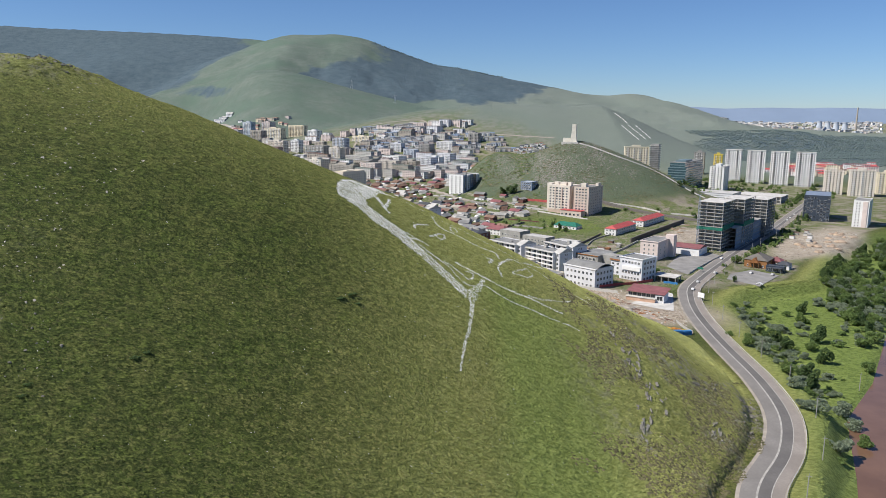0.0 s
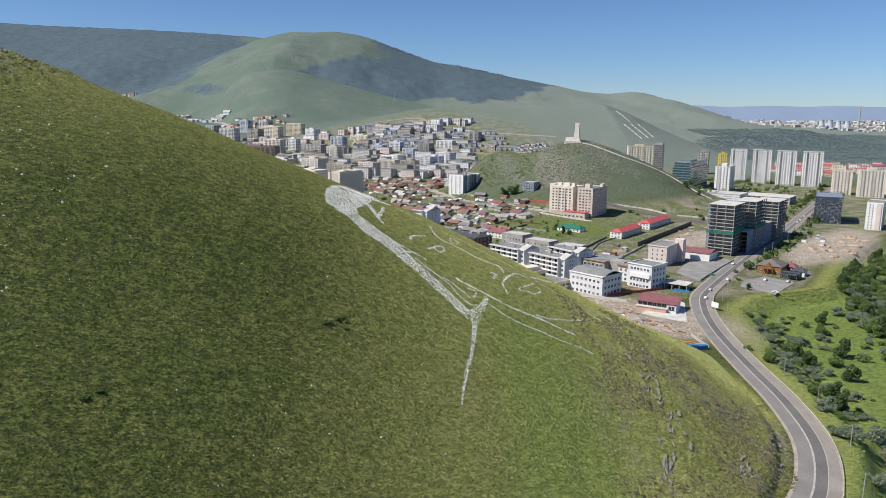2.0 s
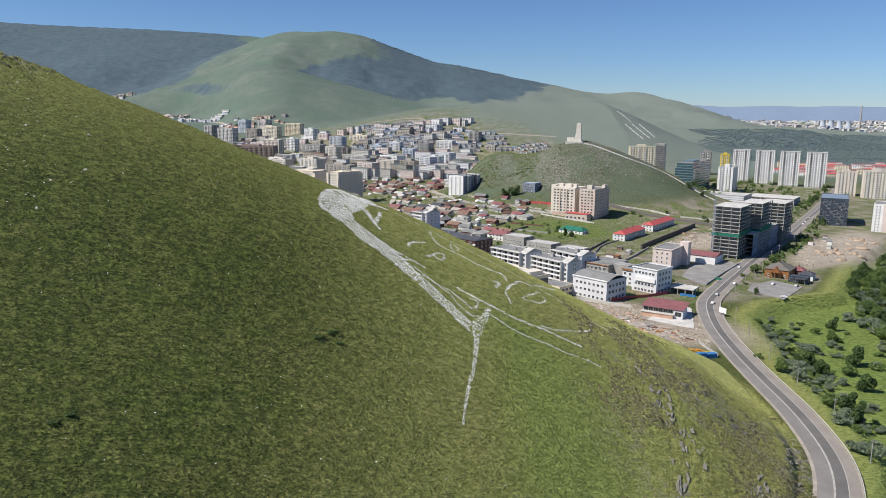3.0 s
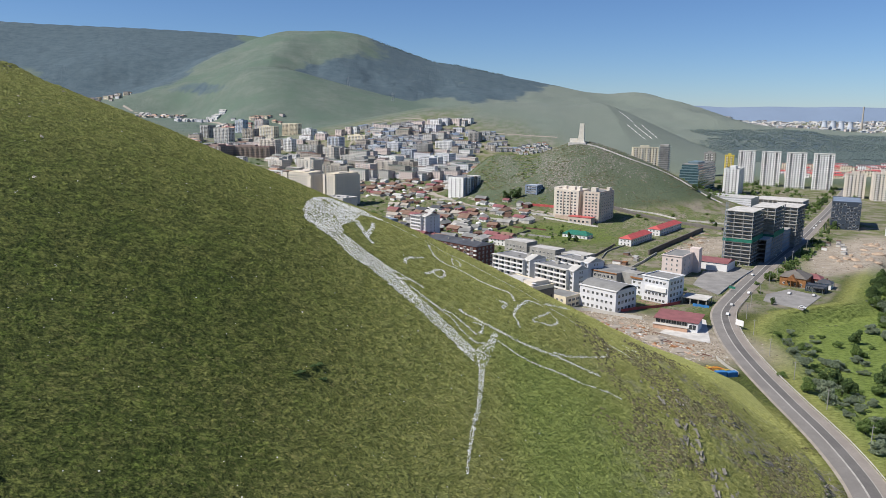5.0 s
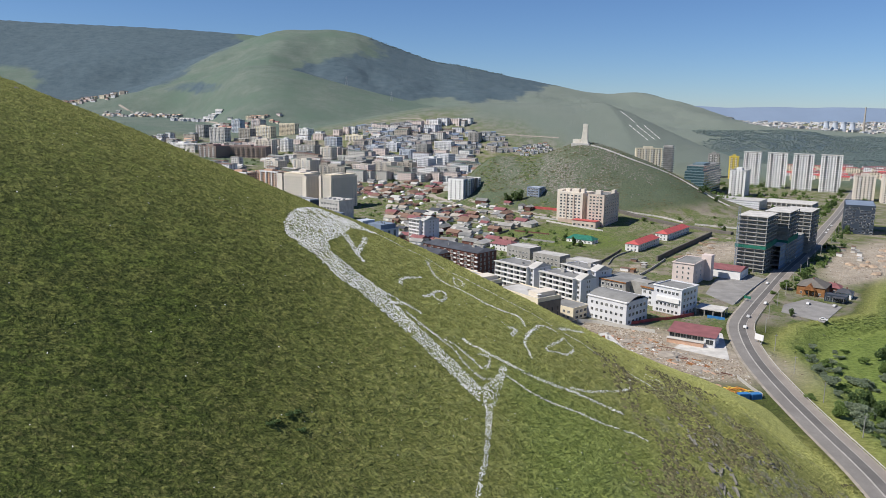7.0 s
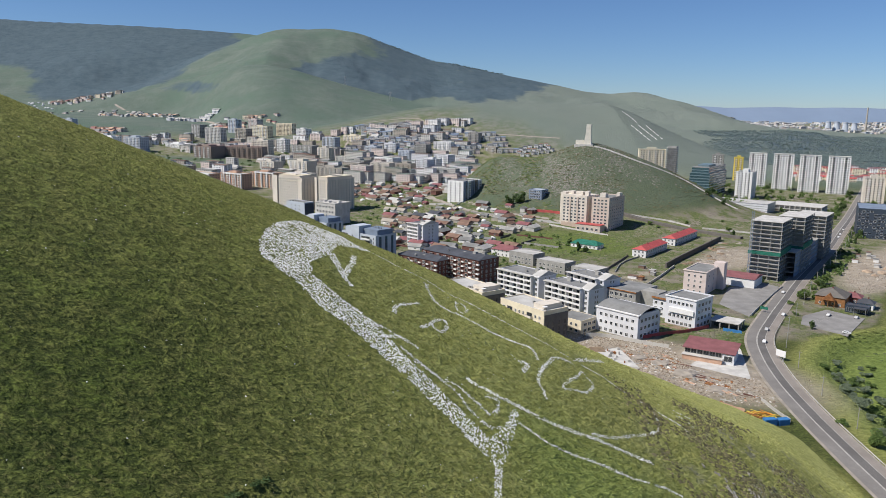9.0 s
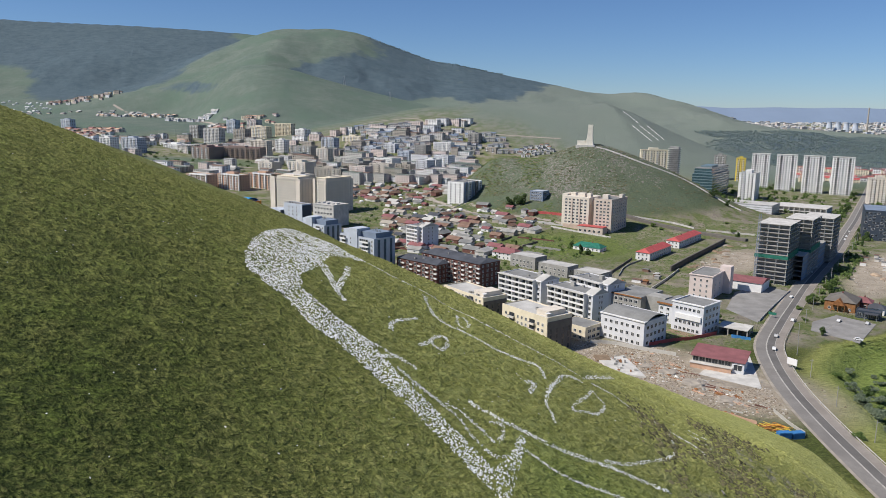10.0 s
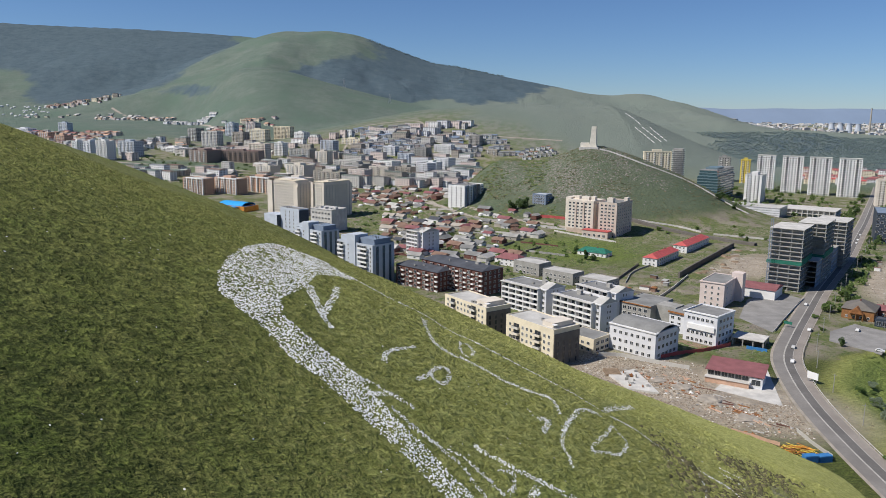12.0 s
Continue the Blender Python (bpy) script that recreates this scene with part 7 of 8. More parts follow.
def crown_mesh(seed, rx, rz, leaves, size, mat, lobes=7):
    """Leaf clumps on several uneven lobes, with gaps between them."""
    g = np.random.RandomState(seed)
    centres = g.normal(0, 0.42, (lobes, 3)) * (rx, rx, rz * 0.75)
    radii = g.uniform(0.38, 0.66, lobes) * rx
    which = g.randint(0, lobes, leaves)
    d = g.normal(0, 1, (leaves, 3))
    d /= np.linalg.norm(d, axis=1, keepdims=True)
    p = centres[which] + d * (radii[which] * g.uniform(0.80, 1.04, leaves))[:, None] * (1, 1, rz / rx * 0.85)
    p[:, 2] = np.maximum(p[:, 2], -rz * 0.95)
    a, b = g.normal(0, 1, (leaves, 3)), g.normal(0, 1, (leaves, 3))
    a += d * 0.3
    a /= np.linalg.norm(a, axis=1, keepdims=True)
    b -= a * (a * b).sum(1, keepdims=True)
    b /= np.linalg.norm(b, axis=1, keepdims=True)
    s = g.uniform(0.6, 1.3, (leaves, 1)) * size
    V = np.stack([p - a * s - b * s * 0.7, p + a * s - b * s * 0.6, p + a * s * 0.8 + b * s, p - a * s * 0.7 + b * s * 0.8], 1).reshape(-1, 3)
    F = np.arange(leaves * 4).reshape(-1, 4)
    me = bpy.data.meshes.new("crown")
    me.from_pydata(V.tolist(), [], F.tolist())
    me.materials.append(mat)
    return me


def trunk_mesh(h, r, seed):
    g = random.Random(seed)
    bm = bmesh.new()
    top = Vector((g.uniform(-0.3, 0.3), g.uniform(-0.3, 0.3), h * 0.7))
    add_tube(bm, (0, 0, -0.6), top, r, r * 0.45, 7)
    for k in range(5):
        a = k * 1.26 + g.uniform(-0.3, 0.3)
        s = top * g.uniform(0.4, 0.95)
        add_tube(bm, s, s + Vector((math.cos(a) * h * 0.3, math.sin(a) * h * 0.3, h * 0.28)), r * 0.3, r * 0.08, 5)
    return mesh_of("trunk", bm, M_BARK)


def tree_kind(name, label, seed, rx, rz, leaves, size, mat, trunk_h, category="tree"):
    t = thing(name, 0, -300, gz(0, -300), 0, label, category, "valley trees")
    part("trunk", trunk_mesh(trunk_h, 0.05 * trunk_h + 0.05, seed), None, t)
    part("crown", crown_mesh(seed, rx, rz, leaves, size, mat), None, t, at=pose(0, 0, trunk_h * 0.55 + rz * 0.62))
    return t


KINDS = {
    "dark": [tree_kind("tree", "dark green broad-leaved tree on the river flat", s, 3.0, 3.9, 1500, 0.30, M_DARKLEAF, 3.6) for s in (1, 2)],
    "green": [tree_kind("tree", "leafy green tree on the river flat", s, 3.2, 3.2, 1400, 0.31, M_LEAF, 3.0) for s in (3, 4)],
    "willow": [tree_kind("willow_shrub", "grey-green willow thicket on the river flat", s, 3.6, 2.2, 1300, 0.30, M_WILLOW, 1.4, "shrub") for s in (5, 6)],
    "bush": [tree_kind("bush", "dark low bush on the grassy hillside", s, 1.9, 0.9, 420, 0.22, M_DARKLEAF, 0.3, "shrub") for s in (17, 18)],
    "shrub": [tree_kind("shrub", "low green shrub on the valley grass", s, 2.0, 1.3, 600, 0.25, M_LEAF, 0.8, "shrub") for s in (7, 8)],
}
used = set()


def plant(kind, x, y, s, rng):
    t = rng.choice(KINDS[kind])
    m = pose(x, y, gz(x, y), 0, 0, rng.uniform(0, 360))
    if t.name not in used:
        used.add(t.name)
        t.matrix_world = m
        t.scale = (s, s, s)
        return t
    c = copy_thing(t, m)
    c.scale = (s, s, s * rng.uniform(0.85, 1.15))
    return c


rng = random.Random(21)
for kind, s, spots in (
    ("dark", 1.15, ((234, 454), (198, 358), (183, 388), (189, 389), (188, 379), (178, 335), (173, 319), (213, 393))),
    ("green", 1.0, ((202, 379), (158, 359), (161, 320), (214, 346), (254, 440), (294, 520), (222, 434), (166, 265))),
    ("willow", 1.15, ((180, 407), (161, 348), (156, 303), (257, 464), (255, 476), (275, 495), (234, 390), (173, 293), (172, 282), (149, 252), (199, 417), (278, 468), (168, 362), (150, 276))),
    ("shrub", 1.1, ((221, 450), (186, 436), (197, 442), (205, 441), (156, 378), (226, 434), (221, 387), (234, 409), (252, 416), (146, 245), (185, 405))),
):
    for x, y in spots:
        plant(kind, x, y, s * rng.uniform(0.85, 1.15), rng)
# thicker wood towards the river and beyond
def wood_edge(y):
    return np.interp(y, (385, 413, 479, 547, 590, 672, 720, 900), (232, 242, 266, 292, 326, 398, 440, 600))


for k in range(150):
    y = rng.uniform(560, 900)
    x = shore_x(y) + rng.uniform(20, 150) * (0.5 + y / 900)
    if x < wood_edge(y) or x > 0.68 * y + 25:
        continue
    plant(rng.choice(("dark", "green", "willow", "dark", "green")), x, y, rng.uniform(0.8, 1.35), rng)
for k in range(150):
    y = rng.uniform(210, 470)
    x = shore_x(y) + (rng.uniform(6, 36) if k % 6 else rng.uniform(36, 80))
    if abs(x - river_x(y)) < 24:
        continue
    plant(rng.choice(("shrub", "willow", "willow", "shrub", "willow")), x, y, rng.uniform(0.40, 0.85), rng)
for k in range(430):
    y = rng.uniform(385, 720)
    x = wood_edge(y) + rng.uniform(0, 80)
    if abs(x - river_x(y)) < 20 or x > 0.66 * y + 14:
        continue
    plant(rng.choice(("dark", "green", "willow", "willow", "green", "shrub")), x, y, rng.uniform(0.8, 1.3), rng)
# park and street trees in the town
for k in range(170):
    y = rng.uniform(560, 1250)
    x = road_x(y) + rng.choice((-1, 1)) * rng.uniform(13, 24) if rng.random() < 0.45 else rng.uniform(-0.1, 0.42) * y
    if hill_smooth(x, y) > 0 or (x - 185) ** 2 / 150**2 + (y - 1045) ** 2 / 120**2 < 1 or y < 760 and x < road_x(y) - 26 or y < 640 and x < road_x(y):
        continue
    if not free_spot(x, y, 4.0) or (235 < x < 330 and 620 < y < 760):
        continue
    plant(rng.choice(("green", "dark", "shrub")), x, y, rng.uniform(0.6, 1.1), rng)
for x, y, kind, s in ((78, 953, "dark", 1.5), (94, 951, "dark", 1.6), (88, 956, "dark", 1.3), (119, 733, "dark", 0.9), (125, 729, "dark", 0.8), (161, 535, "green", 0.8), (200, 551, "shrub", 0.6), (209, 507, "dark", 0.5), (212, 512, "dark", 0.45), (214, 536, "shrub", 0.7)):
    plant(kind, x, y, s, rng)
# bushes on the hillside
for x, y, s in ((-28, 216, 0.7), (-31, 213, 0.6), (-26, 214, 0.5), (-77, 174, 0.7), (-75, 176, 0.5), (-97, 160, 0.55), (-97, 157, 0.5)):
    plant("bush", x, y, s, rng).scale = (s, s, s * 0.6)


# ---------- garden bushes and street trees beyond counting
def bush_mass(name, spots, label, mat, seed):
    """Leaf-clump crowns of many small bushes in one mesh."""
    src = [crown_mesh(seed + k, 1.0, 0.9, 60, 0.22, mat, 5) for k in range(4)]
    base = [np.array([v.co for v in m.vertices]) for m in src]
    V, n, F = [], 0, []
    for k, (x, y, s) in enumerate(spots):
        v = base[k % 4] * s + (x, y, gz(x, y) + 0.8 * s)
        V.append(v)
        F.append(np.arange(len(v)).reshape(-1, 4) + n)
        n += len(v)
    me = bpy.data.meshes.new(name)
    me.from_pydata(np.concatenate(V).tolist(), [], np.concatenate(F).tolist())
    me.materials.append(mat)
    return tagged(new(name, me), label, "bushes", kind="stuff")


rng = random.Random(71)
spots = []
while len(spots) < 260:
    y = rng.uniform(640, 1250)
    x = rng.uniform(-0.12, 0.16) * y
    if hill_smooth(x, y) > 0 or (x - 185) ** 2 / 175**2 + (y - 1045) ** 2 / 140**2 < 1:
        continue
    spots.append((x, y, rng.uniform(0.8, 2.6)))
bush_mass("bushes", spots, "small dark green bushes in the village gardens", M_LEAF, 40)
spots = [(rng.uniform(0.30, 0.47) * y, y, rng.uniform(2.0, 4.5)) for y in (rng.uniform(1000, 1330) for _ in range(170))]
spots += [(road_x(y) + rng.choice((-1, 1)) * rng.uniform(13, 30), y, rng.uniform(1.5, 3.2)) for y in (rng.uniform(600, 1150) for _ in range(160))]
bush_mass("bushes", spots, "street and park trees among the far blocks", M_LEAF, 50)
spots = [(rng.uniform(-0.38, 0.03) * y, y, rng.uniform(1.6, 3.6)) for y in (rng.uniform(1240, 1800) for _ in range(420))]
bush_mass("bushes", spots, "trees between the town blocks", M_DARKLEAF, 60)


# ---------- far woods on the plain and on the mountain's crest, too far to count
def far_wood(name, spots, lo, hi, seed, label):
    g = np.random.RandomState(seed)
    n = len(spots)
    x, y = spots[:, 0], spots[:, 1]
    z = height(x, y)
    r, h = g.uniform(lo, hi, n), g.uniform(lo, hi, n) * 1.5
    V = np.empty((n, 11, 3))
    for i in range(5):
        for j, (f, e) in enumerate(((0.75, 0.1), (1.0, 0.5))):
            a = i * 1.2566 + j * 0.6 + g.uniform(0, 0.5, n)
            rr = r * f * g.uniform(0.7, 1.25, n)
            V[:, j * 5 + i, 0], V[:, j * 5 + i, 1], V[:, j * 5 + i, 2] = x + rr * np.cos(a), y + rr * np.sin(a), z + h * e
    V[:, 10, 0], V[:, 10, 1], V[:, 10, 2] = x, y, z + h
    b = np.arange(n)[:, None] * 11
    tri = []
    for i in range(5):
        k = (i + 1) % 5
        tri += [(i, k, 5 + i), (k, 5 + k, 5 + i), (5 + i, 5 + k, 10)]
    F = (b[:, :, None] + np.array(tri)[None]).reshape(-1, 3)
    me = bpy.data.meshes.new(name)
    me.from_pydata(V.reshape(-1, 3).tolist(), [], F.tolist())
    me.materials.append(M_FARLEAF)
    return tagged(new(name, me), label, "woods", kind="stuff")


g = np.random.RandomState(2)
yy = g.uniform(1750, 3560, 24000)
xx = g.uniform(0.33, 0.64, 24000) * yy
m = masks(xx, yy, height(xx, yy))["wood"] > 0.33
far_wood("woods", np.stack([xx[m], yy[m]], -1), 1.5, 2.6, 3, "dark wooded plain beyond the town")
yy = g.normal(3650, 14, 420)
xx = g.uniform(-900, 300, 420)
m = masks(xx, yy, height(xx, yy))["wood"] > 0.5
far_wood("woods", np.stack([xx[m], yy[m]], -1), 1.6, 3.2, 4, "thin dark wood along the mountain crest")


# ---------- river, guard rail, poles, yard and parked cars
def water_material():
    n = Nodes("brown_river_water", 0.12)
    n.b.inputs["Specular IOR Level"].default_value = 0.35
    n.bump(n.noise(0.8, 4), 0.15, 0.05)
    return n.done(n.mix(n.noise(0.05, 4), (0.135, 0.076, 0.050), (0.175, 0.10, 0.066)))


M_WATER = water_material()
yr = np.linspace(60, 640, 120)
ribbon("river", np.stack([river_x(yr), yr], -1), -21, 21, 0.0, M_WATER, "muddy brown river", "water", z=-10.3)

rail = thing("guard_rail", 140, 280, 0, 0, "low steel guard rail along the road's outer edge", "guard rail")
sel = ROAD_LINE[(ROAD_LINE[:, 1] > 150) & (ROAD_LINE[:, 1] < 530)]
t = np.gradient(sel, axis=0)
t /= np.linalg.norm(t, axis=1, keepdims=True)
edge = sel + np.stack([t[:, 1], -t[:, 0]], -1) * 7.6
bm = bmesh.new()
prev = None
for p, d in zip(edge, t):
    nx, ny = d[1] * 0.06, -d[0] * 0.06
    ring = [bm.verts.new((p[0] + a * nx - 140, p[1] + a * ny - 280, z)) for a, z in ((-1, 0.70), (1, 0.70), (1, 1.05), (-1, 1.05))]
    if prev:
        for i in range(4):
            bm.faces.new((prev[i], prev[(i + 1) % 4], ring[(i + 1) % 4], ring[i]))
    prev = ring
part("beam", bm, M_PALECONC, rail)
bm = bmesh.new()
add_box(bm, -0.08, 0.08, -0.08, 0.08, 0, 1.0)
post_me = mesh_of("post", bm, M_PALECONC)
for p in edge[::2]:
    part("post", post_me, None, rail, at=pose(p[0] - 140, p[1] - 280, 0.2))


def pole_kind(label, h, arm):
    e = thing("utility_pole", 0, 0, 0, 0, label, "pole", "utility poles")
    bm = bmesh.new()
    add_tube(bm, (0, 0, -3), (0, 0, h), 0.20, 0.13, 8)
    part("shaft", bm, M_CONC, e)
    bm = bmesh.new()
    add_box(bm, -arm, arm, -0.07, 0.07, h - 0.9, h - 0.75)
    part("crossarm", bm, M_CONC, e)
    return e


pole = pole_kind("grey concrete utility pole beside the road", 9.0, 0.9)
spots = []
for k in range(4, len(ROAD_LINE) - 1, 17):
    p, d = ROAD_LINE[k], ROAD_LINE[k + 1] - ROAD_LINE[k]
    d = d / np.linalg.norm(d)
    if 190 < p[1] < 900:
        spots.append((p[0] + d[1] * 13, p[1] - d[0] * 13))
pole.matrix_world = pose(spots[0][0], spots[0][1], gz(*spots[0]), 0, 0, -20)
for x, y in spots[1:]:
    copy_thing(pole, pose(x, y, gz(x, y), 0, 0, -20))
copy_thing(pole, pose(196, 322, gz(196, 322), 0, 0, 20))


def fence(name, pts, h, mat, label, category="fence", panel=2.4, thick=0.12, lean=0.0):
    """Panels set side by side, each its own piece."""
    line = smooth_line(pts, panel) if len(pts) > 2 else np.linspace(pts[0], pts[1], max(2, int(np.hypot(pts[1][0] - pts[0][0], pts[1][1] - pts[0][1]) / panel)))
    f = thing(name, pts[0][0], pts[0][1], 0, 0, label, category)
    r = random.Random(int(pts[0][0]))
    for a, b in zip(line, line[1:]):
        L = float(np.hypot(*(b - a)))
        key = ("panel", round(L, 1), h, mat.name)
        if key not in WINDOWS:
            bm = bmesh.new()
            add_box(bm, 0.02, round(L, 1) - 0.03, -thick / 2, thick / 2, -0.6, h)
            WINDOWS[key] = mesh_of("panel", bm, mat)
        ang = math.degrees(math.atan2(b[1] - a[1], b[0] - a[0]))
        part("panel", WINDOWS[key], None, f, at=pose(a[0] - pts[0][0], a[1] - pts[0][1], gz(a[0], a[1]) + r.uniform(-0.08, 0.08), r.uniform(-3, 3) + lean, 0, ang))
    return f


fence("site_fence", ((101.4, 488), (107, 485.6), (119.5, 492), (135, 497.5), (151, 507)), 1.9, M_REDROOF, "red sheet-metal site fence")
fence("site_fence", ((78, 489), (89, 487.7), (98.7, 481), (117, 470)), 2.0, M_PALECONC, "pale concrete panel fence, some leaning")
fence("site_fence", ((135, 402), (135.5, 391), (137, 380)), 1.8, M_PALECONC, "pale leaning concrete panels at the hill's foot", lean=12)
fence("orange_barrier", ((110, 402), (116, 397), (123, 390)), 1.3, M_TERRA, "orange plastic barrier along the hill's foot", "barrier")
fence("yard_fence", ((186, 533), (204, 559), (222, 584), (239, 607)), 1.2, M_PALECONC, "low pale fence round the paved yard")
for x, y, a in ((127.5, 377.5, 8), (133, 378.5, 12)):
    c = thing("storage_container", x, y, gz(x, y), a, "blue corrugated steel container", "container", "blue containers")
    bm = bmesh.new()
    add_box(bm, -2.4, 2.4, -1.2, 1.2, -0.2, 2.4)
    part("body", bm, M_BLUE, c)
    bm = bmesh.new()
    for k in range(13):
        add_box(bm, -2.3 + 0.36 * k, -2.18 + 0.36 * k, -1.28, -1.204, 0, 2.3)
    part("ribs", bm, M_BLUE, c, kind="stuff")
rng = random.Random(33)
pile = thing("steel_pile", 128, 386, gz(128, 386), 0, "pile of rusty yellow reinforcing steel", "steel pile")
for k in range(70):
    bm = bmesh.new()
    x, y, a = rng.gauss(0, 3.2), rng.gauss(0, 1.6), rng.gauss(-0.5, 0.35)
    z = max(0.1, 1.9 - abs(x) * 0.2 - abs(y) * 0.4) * rng.random()
    L = rng.uniform(1.5, 3.2)
    add_tube(bm, (x - math.cos(a) * L, y - math.sin(a) * L, z), (x + math.cos(a) * L, y + math.sin(a) * L, z + rng.uniform(-0.2, 0.4)), 0.12, sides=5)
    part("bar", bm, rng.choice((M_ORANGE, M_YELLOW, M_RUST)), pile)
# rubble, spoil and slabs on the building yard
RUB = [stone_mesh("rubble", 300 + k, m, 0.7) for k, m in enumerate((M_PALECONC, M_CONC, M_RUST, M_TERRA, M_WHITE))]
for k in range(150):
    s = rng.random()
    x, y = np.interp(s, (0, 0.3, 0.6, 1), (90, 104, 114, 130)) + rng.gauss(0, 5), np.interp(s, (0, 0.3, 0.6, 1), (462, 452, 428, 402)) + rng.gauss(0, 6)
    ob = new("rubble", rng.choice(RUB))
    ob.matrix_world = stone_pose(rng, x, y, rng.uniform(0.4, 1.7))
    tagged(ob, "broken rubble on the dug building yard", "rubble", "yard rubble")
for x, y, r, h, m in ((106, 447, 5, 1.6, "a"), (113, 432, 6, 2.0, "b"), (121, 414, 5, 1.4, "a"), (98, 455, 4, 1.2, "b")):
    bm = bmesh.new()
    bmesh.ops.create_icosphere(bm, subdivisions=4, radius=1.0)
    for v in bm.verts:
        k = 1 + 0.35 * noise.noise(v.co * 2.2 + Vector((x, y, 0))) + 0.12 * noise.noise(v.co * 7)
        v.co = Vector((v.co.x * r * k, v.co.y * r * 0.8 * k, v.co.z * h * k))
    ob = new("spoil_heap", mesh_of("spoil_heap", bm, M_SHOULDER))
    ob.matrix_world = pose(x, y, gz(x, y) - 0.3)
    tagged(ob, "heap of dug earth on the building yard", "earth heap", "spoil heaps")
for k in range(60):
    s = rng.random()
    x, y = np.interp(s, (0, 0.35, 1), (92, 108, 130)) + rng.gauss(0, 4.5), np.interp(s, (0, 0.35, 1), (462, 448, 404)) + rng.gauss(0, 5)
    bm = bmesh.new()
    L = rng.uniform(1.2, 3.4)
    add_box(bm, -L, L, -0.18, 0.18, 0, rng.uniform(0.12, 0.5))
    ob = new("plank", mesh_of("plank", bm, rng.choice((M_RUST, M_TIMBER, M_TERRA, M_PALECONC, M_BRICK))))
    ob.matrix_world = pose(x, y, gz(x, y), rng.uniform(-6, 6), rng.uniform(-8, 8), rng.uniform(-70, -20))
    tagged(ob, "discarded timber plank on the building yard", "planks", "yard planks")
slab = thing("foundation_slab", 81.6, 443.4, 0.0, 0, "pale concrete foundation slab with stubs", "foundation")
bm = bmesh.new()
add_prism(bm, ((0, 0), (11.8, -5), (9, 25), (-5, 17)), -0.8, gz(88, 455) + 0.9)
part("slab", bm, M_PALECONC, slab)
g = random.Random(9)
for k in range(16):
    px, py = g.uniform(0.5, 8.5), g.uniform(1, 22)
    zt = gz(88, 455) + 0.904
    box_part("stub", slab, g.choice((M_CONC, M_RUST, M_PALECONC)), px, px + g.uniform(0.4, 1.6), py, py + g.uniform(0.4, 1.2), zt, zt + g.uniform(0.4, 1.5))
box_part("earth_fill", slab, M_EARTH, -6, 1, 17, 25, -0.5, gz(80, 465) + 1.0, "rusty brown earth heaped on the slab's end")
ruin = thing("concrete_shell", 165, 500, 0, -36, "low unfinished concrete shell with flat slab roof", "unfinished building")
box_part("roof_slab", ruin, M_PALECONC, -16, 0, 0, 13, 3.8, 4.3)
for i in range(4):
    for j in range(3):
        box_part("column", ruin, M_CONC, -15.6 + 5 * i, -15.0 + 5 * i, 0.4 + 5.7 * j, 1.0 + 5.7 * j, -1, 3.796)
box_part("back_wall", ruin, M_TAUPE, -15, -1, 6, 6.4, -1, 3.796)
box_part("blue_hoarding", ruin, M_BLUE, -7.5, 2.5, -3, -2.8, -0.5, 1.8)

# paved yard, car park and log restaurant
def slab_of(name, pts, z, mat, label, category="pavement"):
    bm = bmesh.new()
    add_prism(bm, pts, z - 0.5, z)
    return tagged(new(name, mesh_of(name, bm, mat)), label, category, kind="structure")


slab_of("pavement", ((119.6, 445), (141, 426.4), (154, 470), (150, 478), (140, 470)), 0.16, M_PALECONC, "pale concrete forecourt of the roadside building")
slab_of("pavement", ((177, 560), (184, 531), (238, 608), (228, 625), (200, 604)), 0.16, M_YARD, "paved yard of the pink office")
slab_of("pavement", ((124, 512), (136, 500), (150, 516), (138, 530)), 0.12, M_EARTH, "sandy brown court between the white buildings")
park = slab_of("pavement", ((207.5, 516), (222.5, 494), (252, 529), (239, 548), (217, 533)), 0.30, M_YARD, "grey asphalt car park")
for k in range(9):
    a = (219 + 2.3 * k, 520 + 2.1 * k)
    bm = bmesh.new()
    add_box(bm, -2.4, 2.4, -0.09, 0.09, 0, 0.012)
    ob = new("parking_line", mesh_of("parking_line", bm, M_LINE))
    ob.matrix_world = pose(a[0], a[1], 0.304, 0, 0, -42)
    tagged(ob, "white parking bay line", "road marking", "parking lines", "structure")
inn = red_roofed(253, 553, 17, 19, 6.0, "log restaurant with grey-brown hipped roof beside the car park", M_TAUPE, M_TIMBER, -38, 1, "log_restaurant")
bm = bmesh.new()
e = [bm.verts.new(p) for p in ((-13, -3.5, 4.2), (-5, -3.5, 4.2), (-5, 3, 4.2), (-13, 3, 4.2), (-9, -3.5, 8.2), (-9, 3, 8.2))]
for f in ((0, 1, 4), (1, 2, 5, 4), (2, 3, 5), (3, 0, 4, 5), (3, 2, 1, 0)):
    bm.faces.new([e[i] for i in f])
part("porch_gable", bm, M_RUST, inn, "varnished log porch gable")
for u in (-12.6, -9, -5.4):
    box_part("porch_post", inn, M_TIMBER, u - 0.2, u + 0.2, -3.3, -2.9, -1, 4.196)
pav = thing("pavilion", 259, 537, 0, -38, "dark glazed pavilion with a flat canopy at the car park", "building")
shell(pav, 13, 7, 4.2, M_NAVY, M_DARKROOF, 0.5)
for u in (-11, -8, -5, -2):
    part("window", window_mesh(2.2, 2.4, M_STEEL, M_GLASS), None, pav, at=pose(u, 0, 0.8))
box_part("canopy", pav, M_DARKROOF, -8, -1, -4, -0.004, 3.6, 4.0)
for u in (-7.7, -1.5):
    box_part("canopy_post", pav, M_STEEL, u, u + 0.2, -3.8, -3.6, -0.5, 3.596)
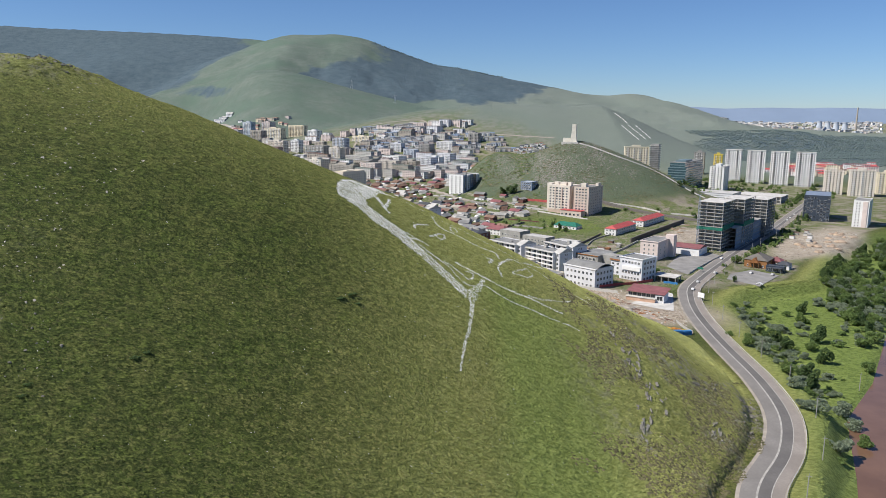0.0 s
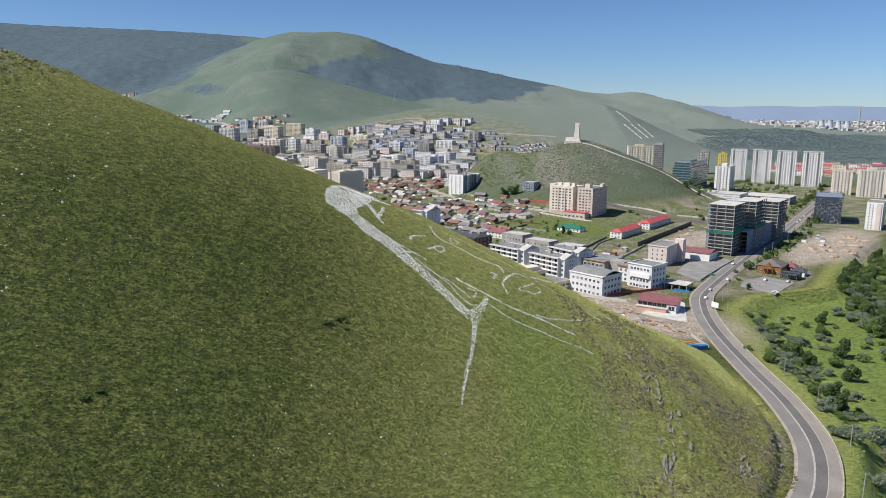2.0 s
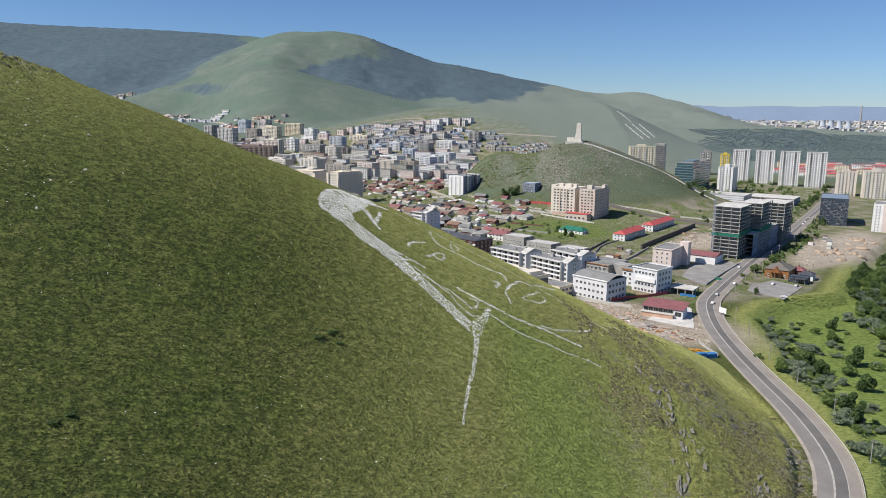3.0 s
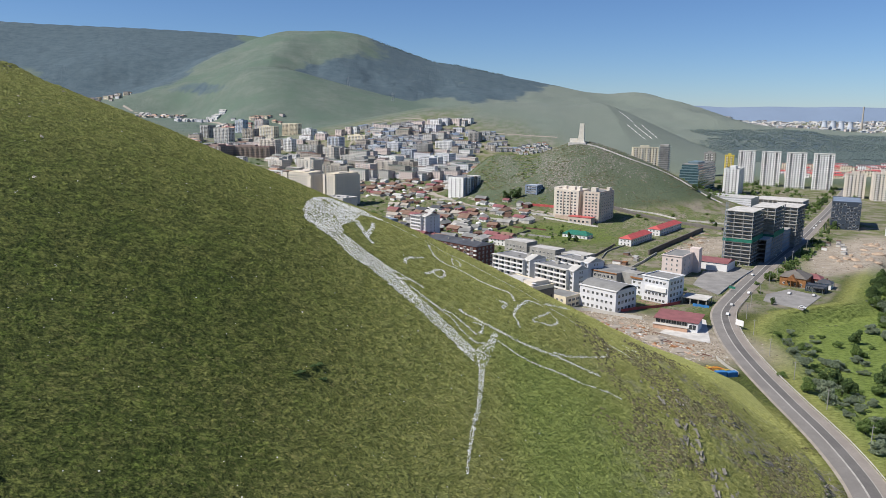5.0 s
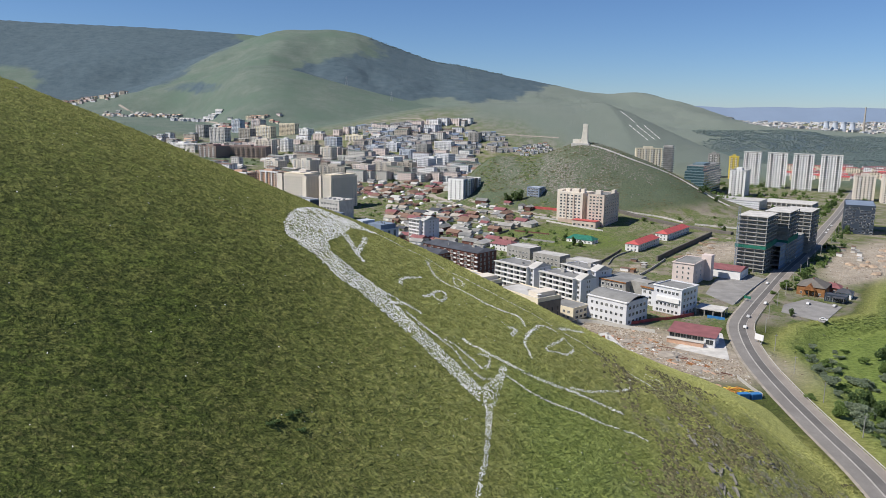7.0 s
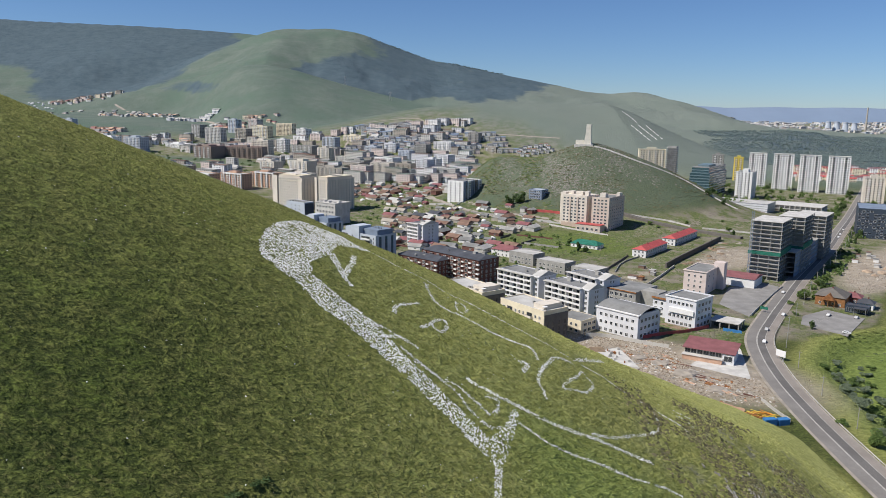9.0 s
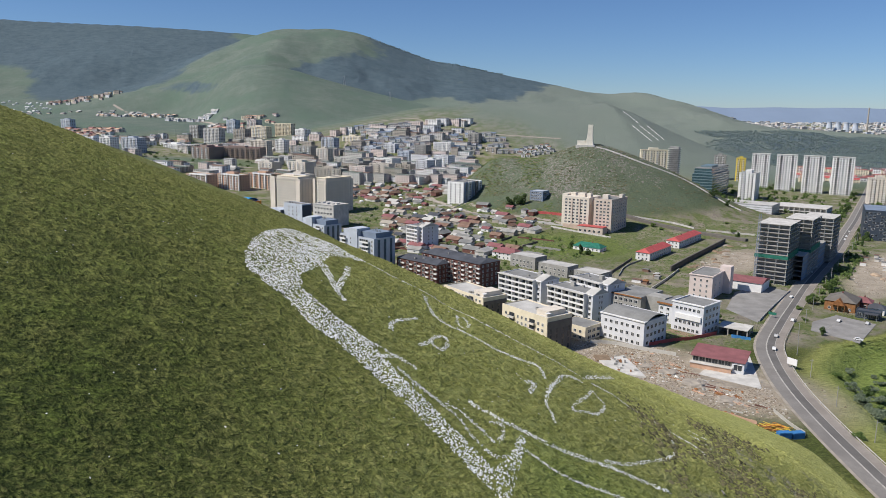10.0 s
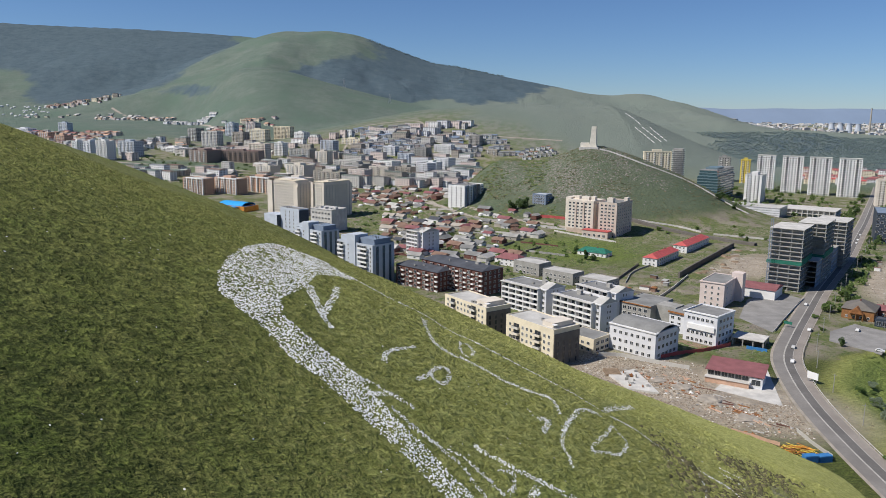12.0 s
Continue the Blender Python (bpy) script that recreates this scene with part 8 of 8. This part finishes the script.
red_roofed(268, 548, 9, 9, 3.8, "low white annexe with dark flat-pitched roof", M_DARKROOF, M_WHITE, -38, 1, "house")
red_roofed(268, 562, 11, 10, 4.0, "brick house with maroon roof", M_MAROON, M_BRICK, -38, 1, "house")


def car_kind():
    e = thing("car", 0, 0, 0, 0, "parked car with dark windows", "car", "cars")
    bm = bmesh.new()
    prof = ((-2.2, 0.35), (2.2, 0.35), (2.25, 0.8), (1.2, 0.95), (0.6, 1.45), (-1.3, 1.45), (-2.0, 0.95), (-2.25, 0.8))
    l = [bm.verts.new((x, -0.85, z)) for x, z in prof]
    r = [bm.verts.new((x, 0.85, z)) for x, z in prof]
    n = len(prof)
    bm.faces.new(l)
    bm.faces.new(r[::-1])
    for i in range(n):
        bm.faces.new((l[(i + 1) % n], l[i], r[i], r[(i + 1) % n]))
    part("body", bm, M_CAR, e)
    bm = bmesh.new()
    for s in (-1, 1):
        add_box(bm, -1.2, 0.6, s * 0.865 - 0.01, s * 0.865 + 0.01, 0.98, 1.36)
    part("side_glass", bm, M_GLASS, e, kind="stuff")
    for x in (-1.35, 1.35):
        for y in (-0.8, 0.8):
            bm = bmesh.new()
            add_tube(bm, (x, y - 0.12, 0.32), (x, y + 0.12, 0.32), 0.32, sides=10)
            wheel = part("wheel", bm, M_TYRE, e)
            bm = bmesh.new()
            s = 1 if y > 0 else -1
            add_tube(bm, (x, y + s * 0.121, 0.32), (x, y + s * 0.14, 0.32), 0.2, sides=8)
            part("rim", bm, M_STEEL, wheel, "grey steel rim")
    return e


car = car_kind()
first = True
for x, y, a in ((170.5, 481, 62), (180, 503, 60), (318, 709, 55), (333, 728, 55), (289, 668, 55), (303, 686, 55), (345, 750, 56), (224, 498, -40), (247, 529, 48), (233, 534, 48), (206, 534, 50), (238, 590, 55),
                (390, 820, 56), (405, 838, 56), (420, 868, 56)):
    z = 0.32
    if abs(x - road_x(y)) < 6:
        x = float(road_x(y)) + (2.9 if a > 55 else -2.9)
    if first:
        car.matrix_world, first = pose(x, y, z, 0, 0, a), False
    else:
        copy_thing(car, pose(x, y, z, 0, 0, a))
bb = thing("road_sign", 167, 454, gz(167, 454), -60, "white roadside sign board on posts", "sign")
box_part("board", bb, M_WHITE, -2.6, 2.6, -0.12, 0.12, 1.8, 5.0)
for s in (-1.8, 1.8):
    box_part("post", bb, M_STEEL, s - 0.12, s + 0.12, -0.1, 0.1, -1, 1.796)
bb = thing("road_sign", 197, 541, 0, -40, "green and white roadside sign board", "sign")
box_part("board", bb, M_NET, -2.2, 2.2, -0.12, 0.12, 2.0, 3.6)
for s in (-1.6, 1.6):
    box_part("post", bb, M_STEEL, s - 0.12, s + 0.12, -0.1, 0.1, -0.3, 1.996)

# white stone lines on the far ridge
for (x0, y0), (x1, y1), n in (((444, 1923), (461, 1839), 5), ((438, 1806), (463, 1724), 5), ((459, 1821), (482, 1739), 5), ((482, 1841), (499, 1756), 5)):
    for k in range(n):
        a, b = k / n, (k + 0.72) / n
        wall_line("stone_line", ((x0 + (x1 - x0) * a, y0 + (y1 - y0) * a), (x0 + (x1 - x0) * b, y0 + (y1 - y0) * b)), 0.5, 1.6, M_WHITE, "dash of white stones on the far ridge", "stone band", -0.5)


def pylon(x, y, h):
    e = thing("pylon", x, y, gz(x, y), 0, "grey lattice power pylon on the mountain spur", "pylon", "pylons")
    bm = bmesh.new()
    for sx, sy in ((-1, -1), (1, -1), (1, 1), (-1, 1)):
        add_tube(bm, (sx * 4, sy * 4, -2), (sx * 0.7, sy * 0.7, h), 0.45, 0.3, 4)
    for k in range(5):
        z0, r0, r1 = h * k / 5, 4 - 3.3 * k / 5, 4 - 3.3 * (k + 1) / 5
        add_tube(bm, (-r0, -r0, z0), (r1, -r1, z0 + h / 5), 0.3, sides=4)
        add_tube(bm, (r0, -r0, z0), (-r1, -r1, z0 + h / 5), 0.3, sides=4)
    part("mast", bm, M_STEEL, e)
    bm = bmesh.new()
    for z in (0.75, 0.88):
        add_box(bm, -6, 6, -0.3, 0.3, h * z, h * z + 0.6)
    part("crossarm", bm, M_STEEL, e)


pylon(-330, 2640, 30)
pylon(-165, 2480, 28)
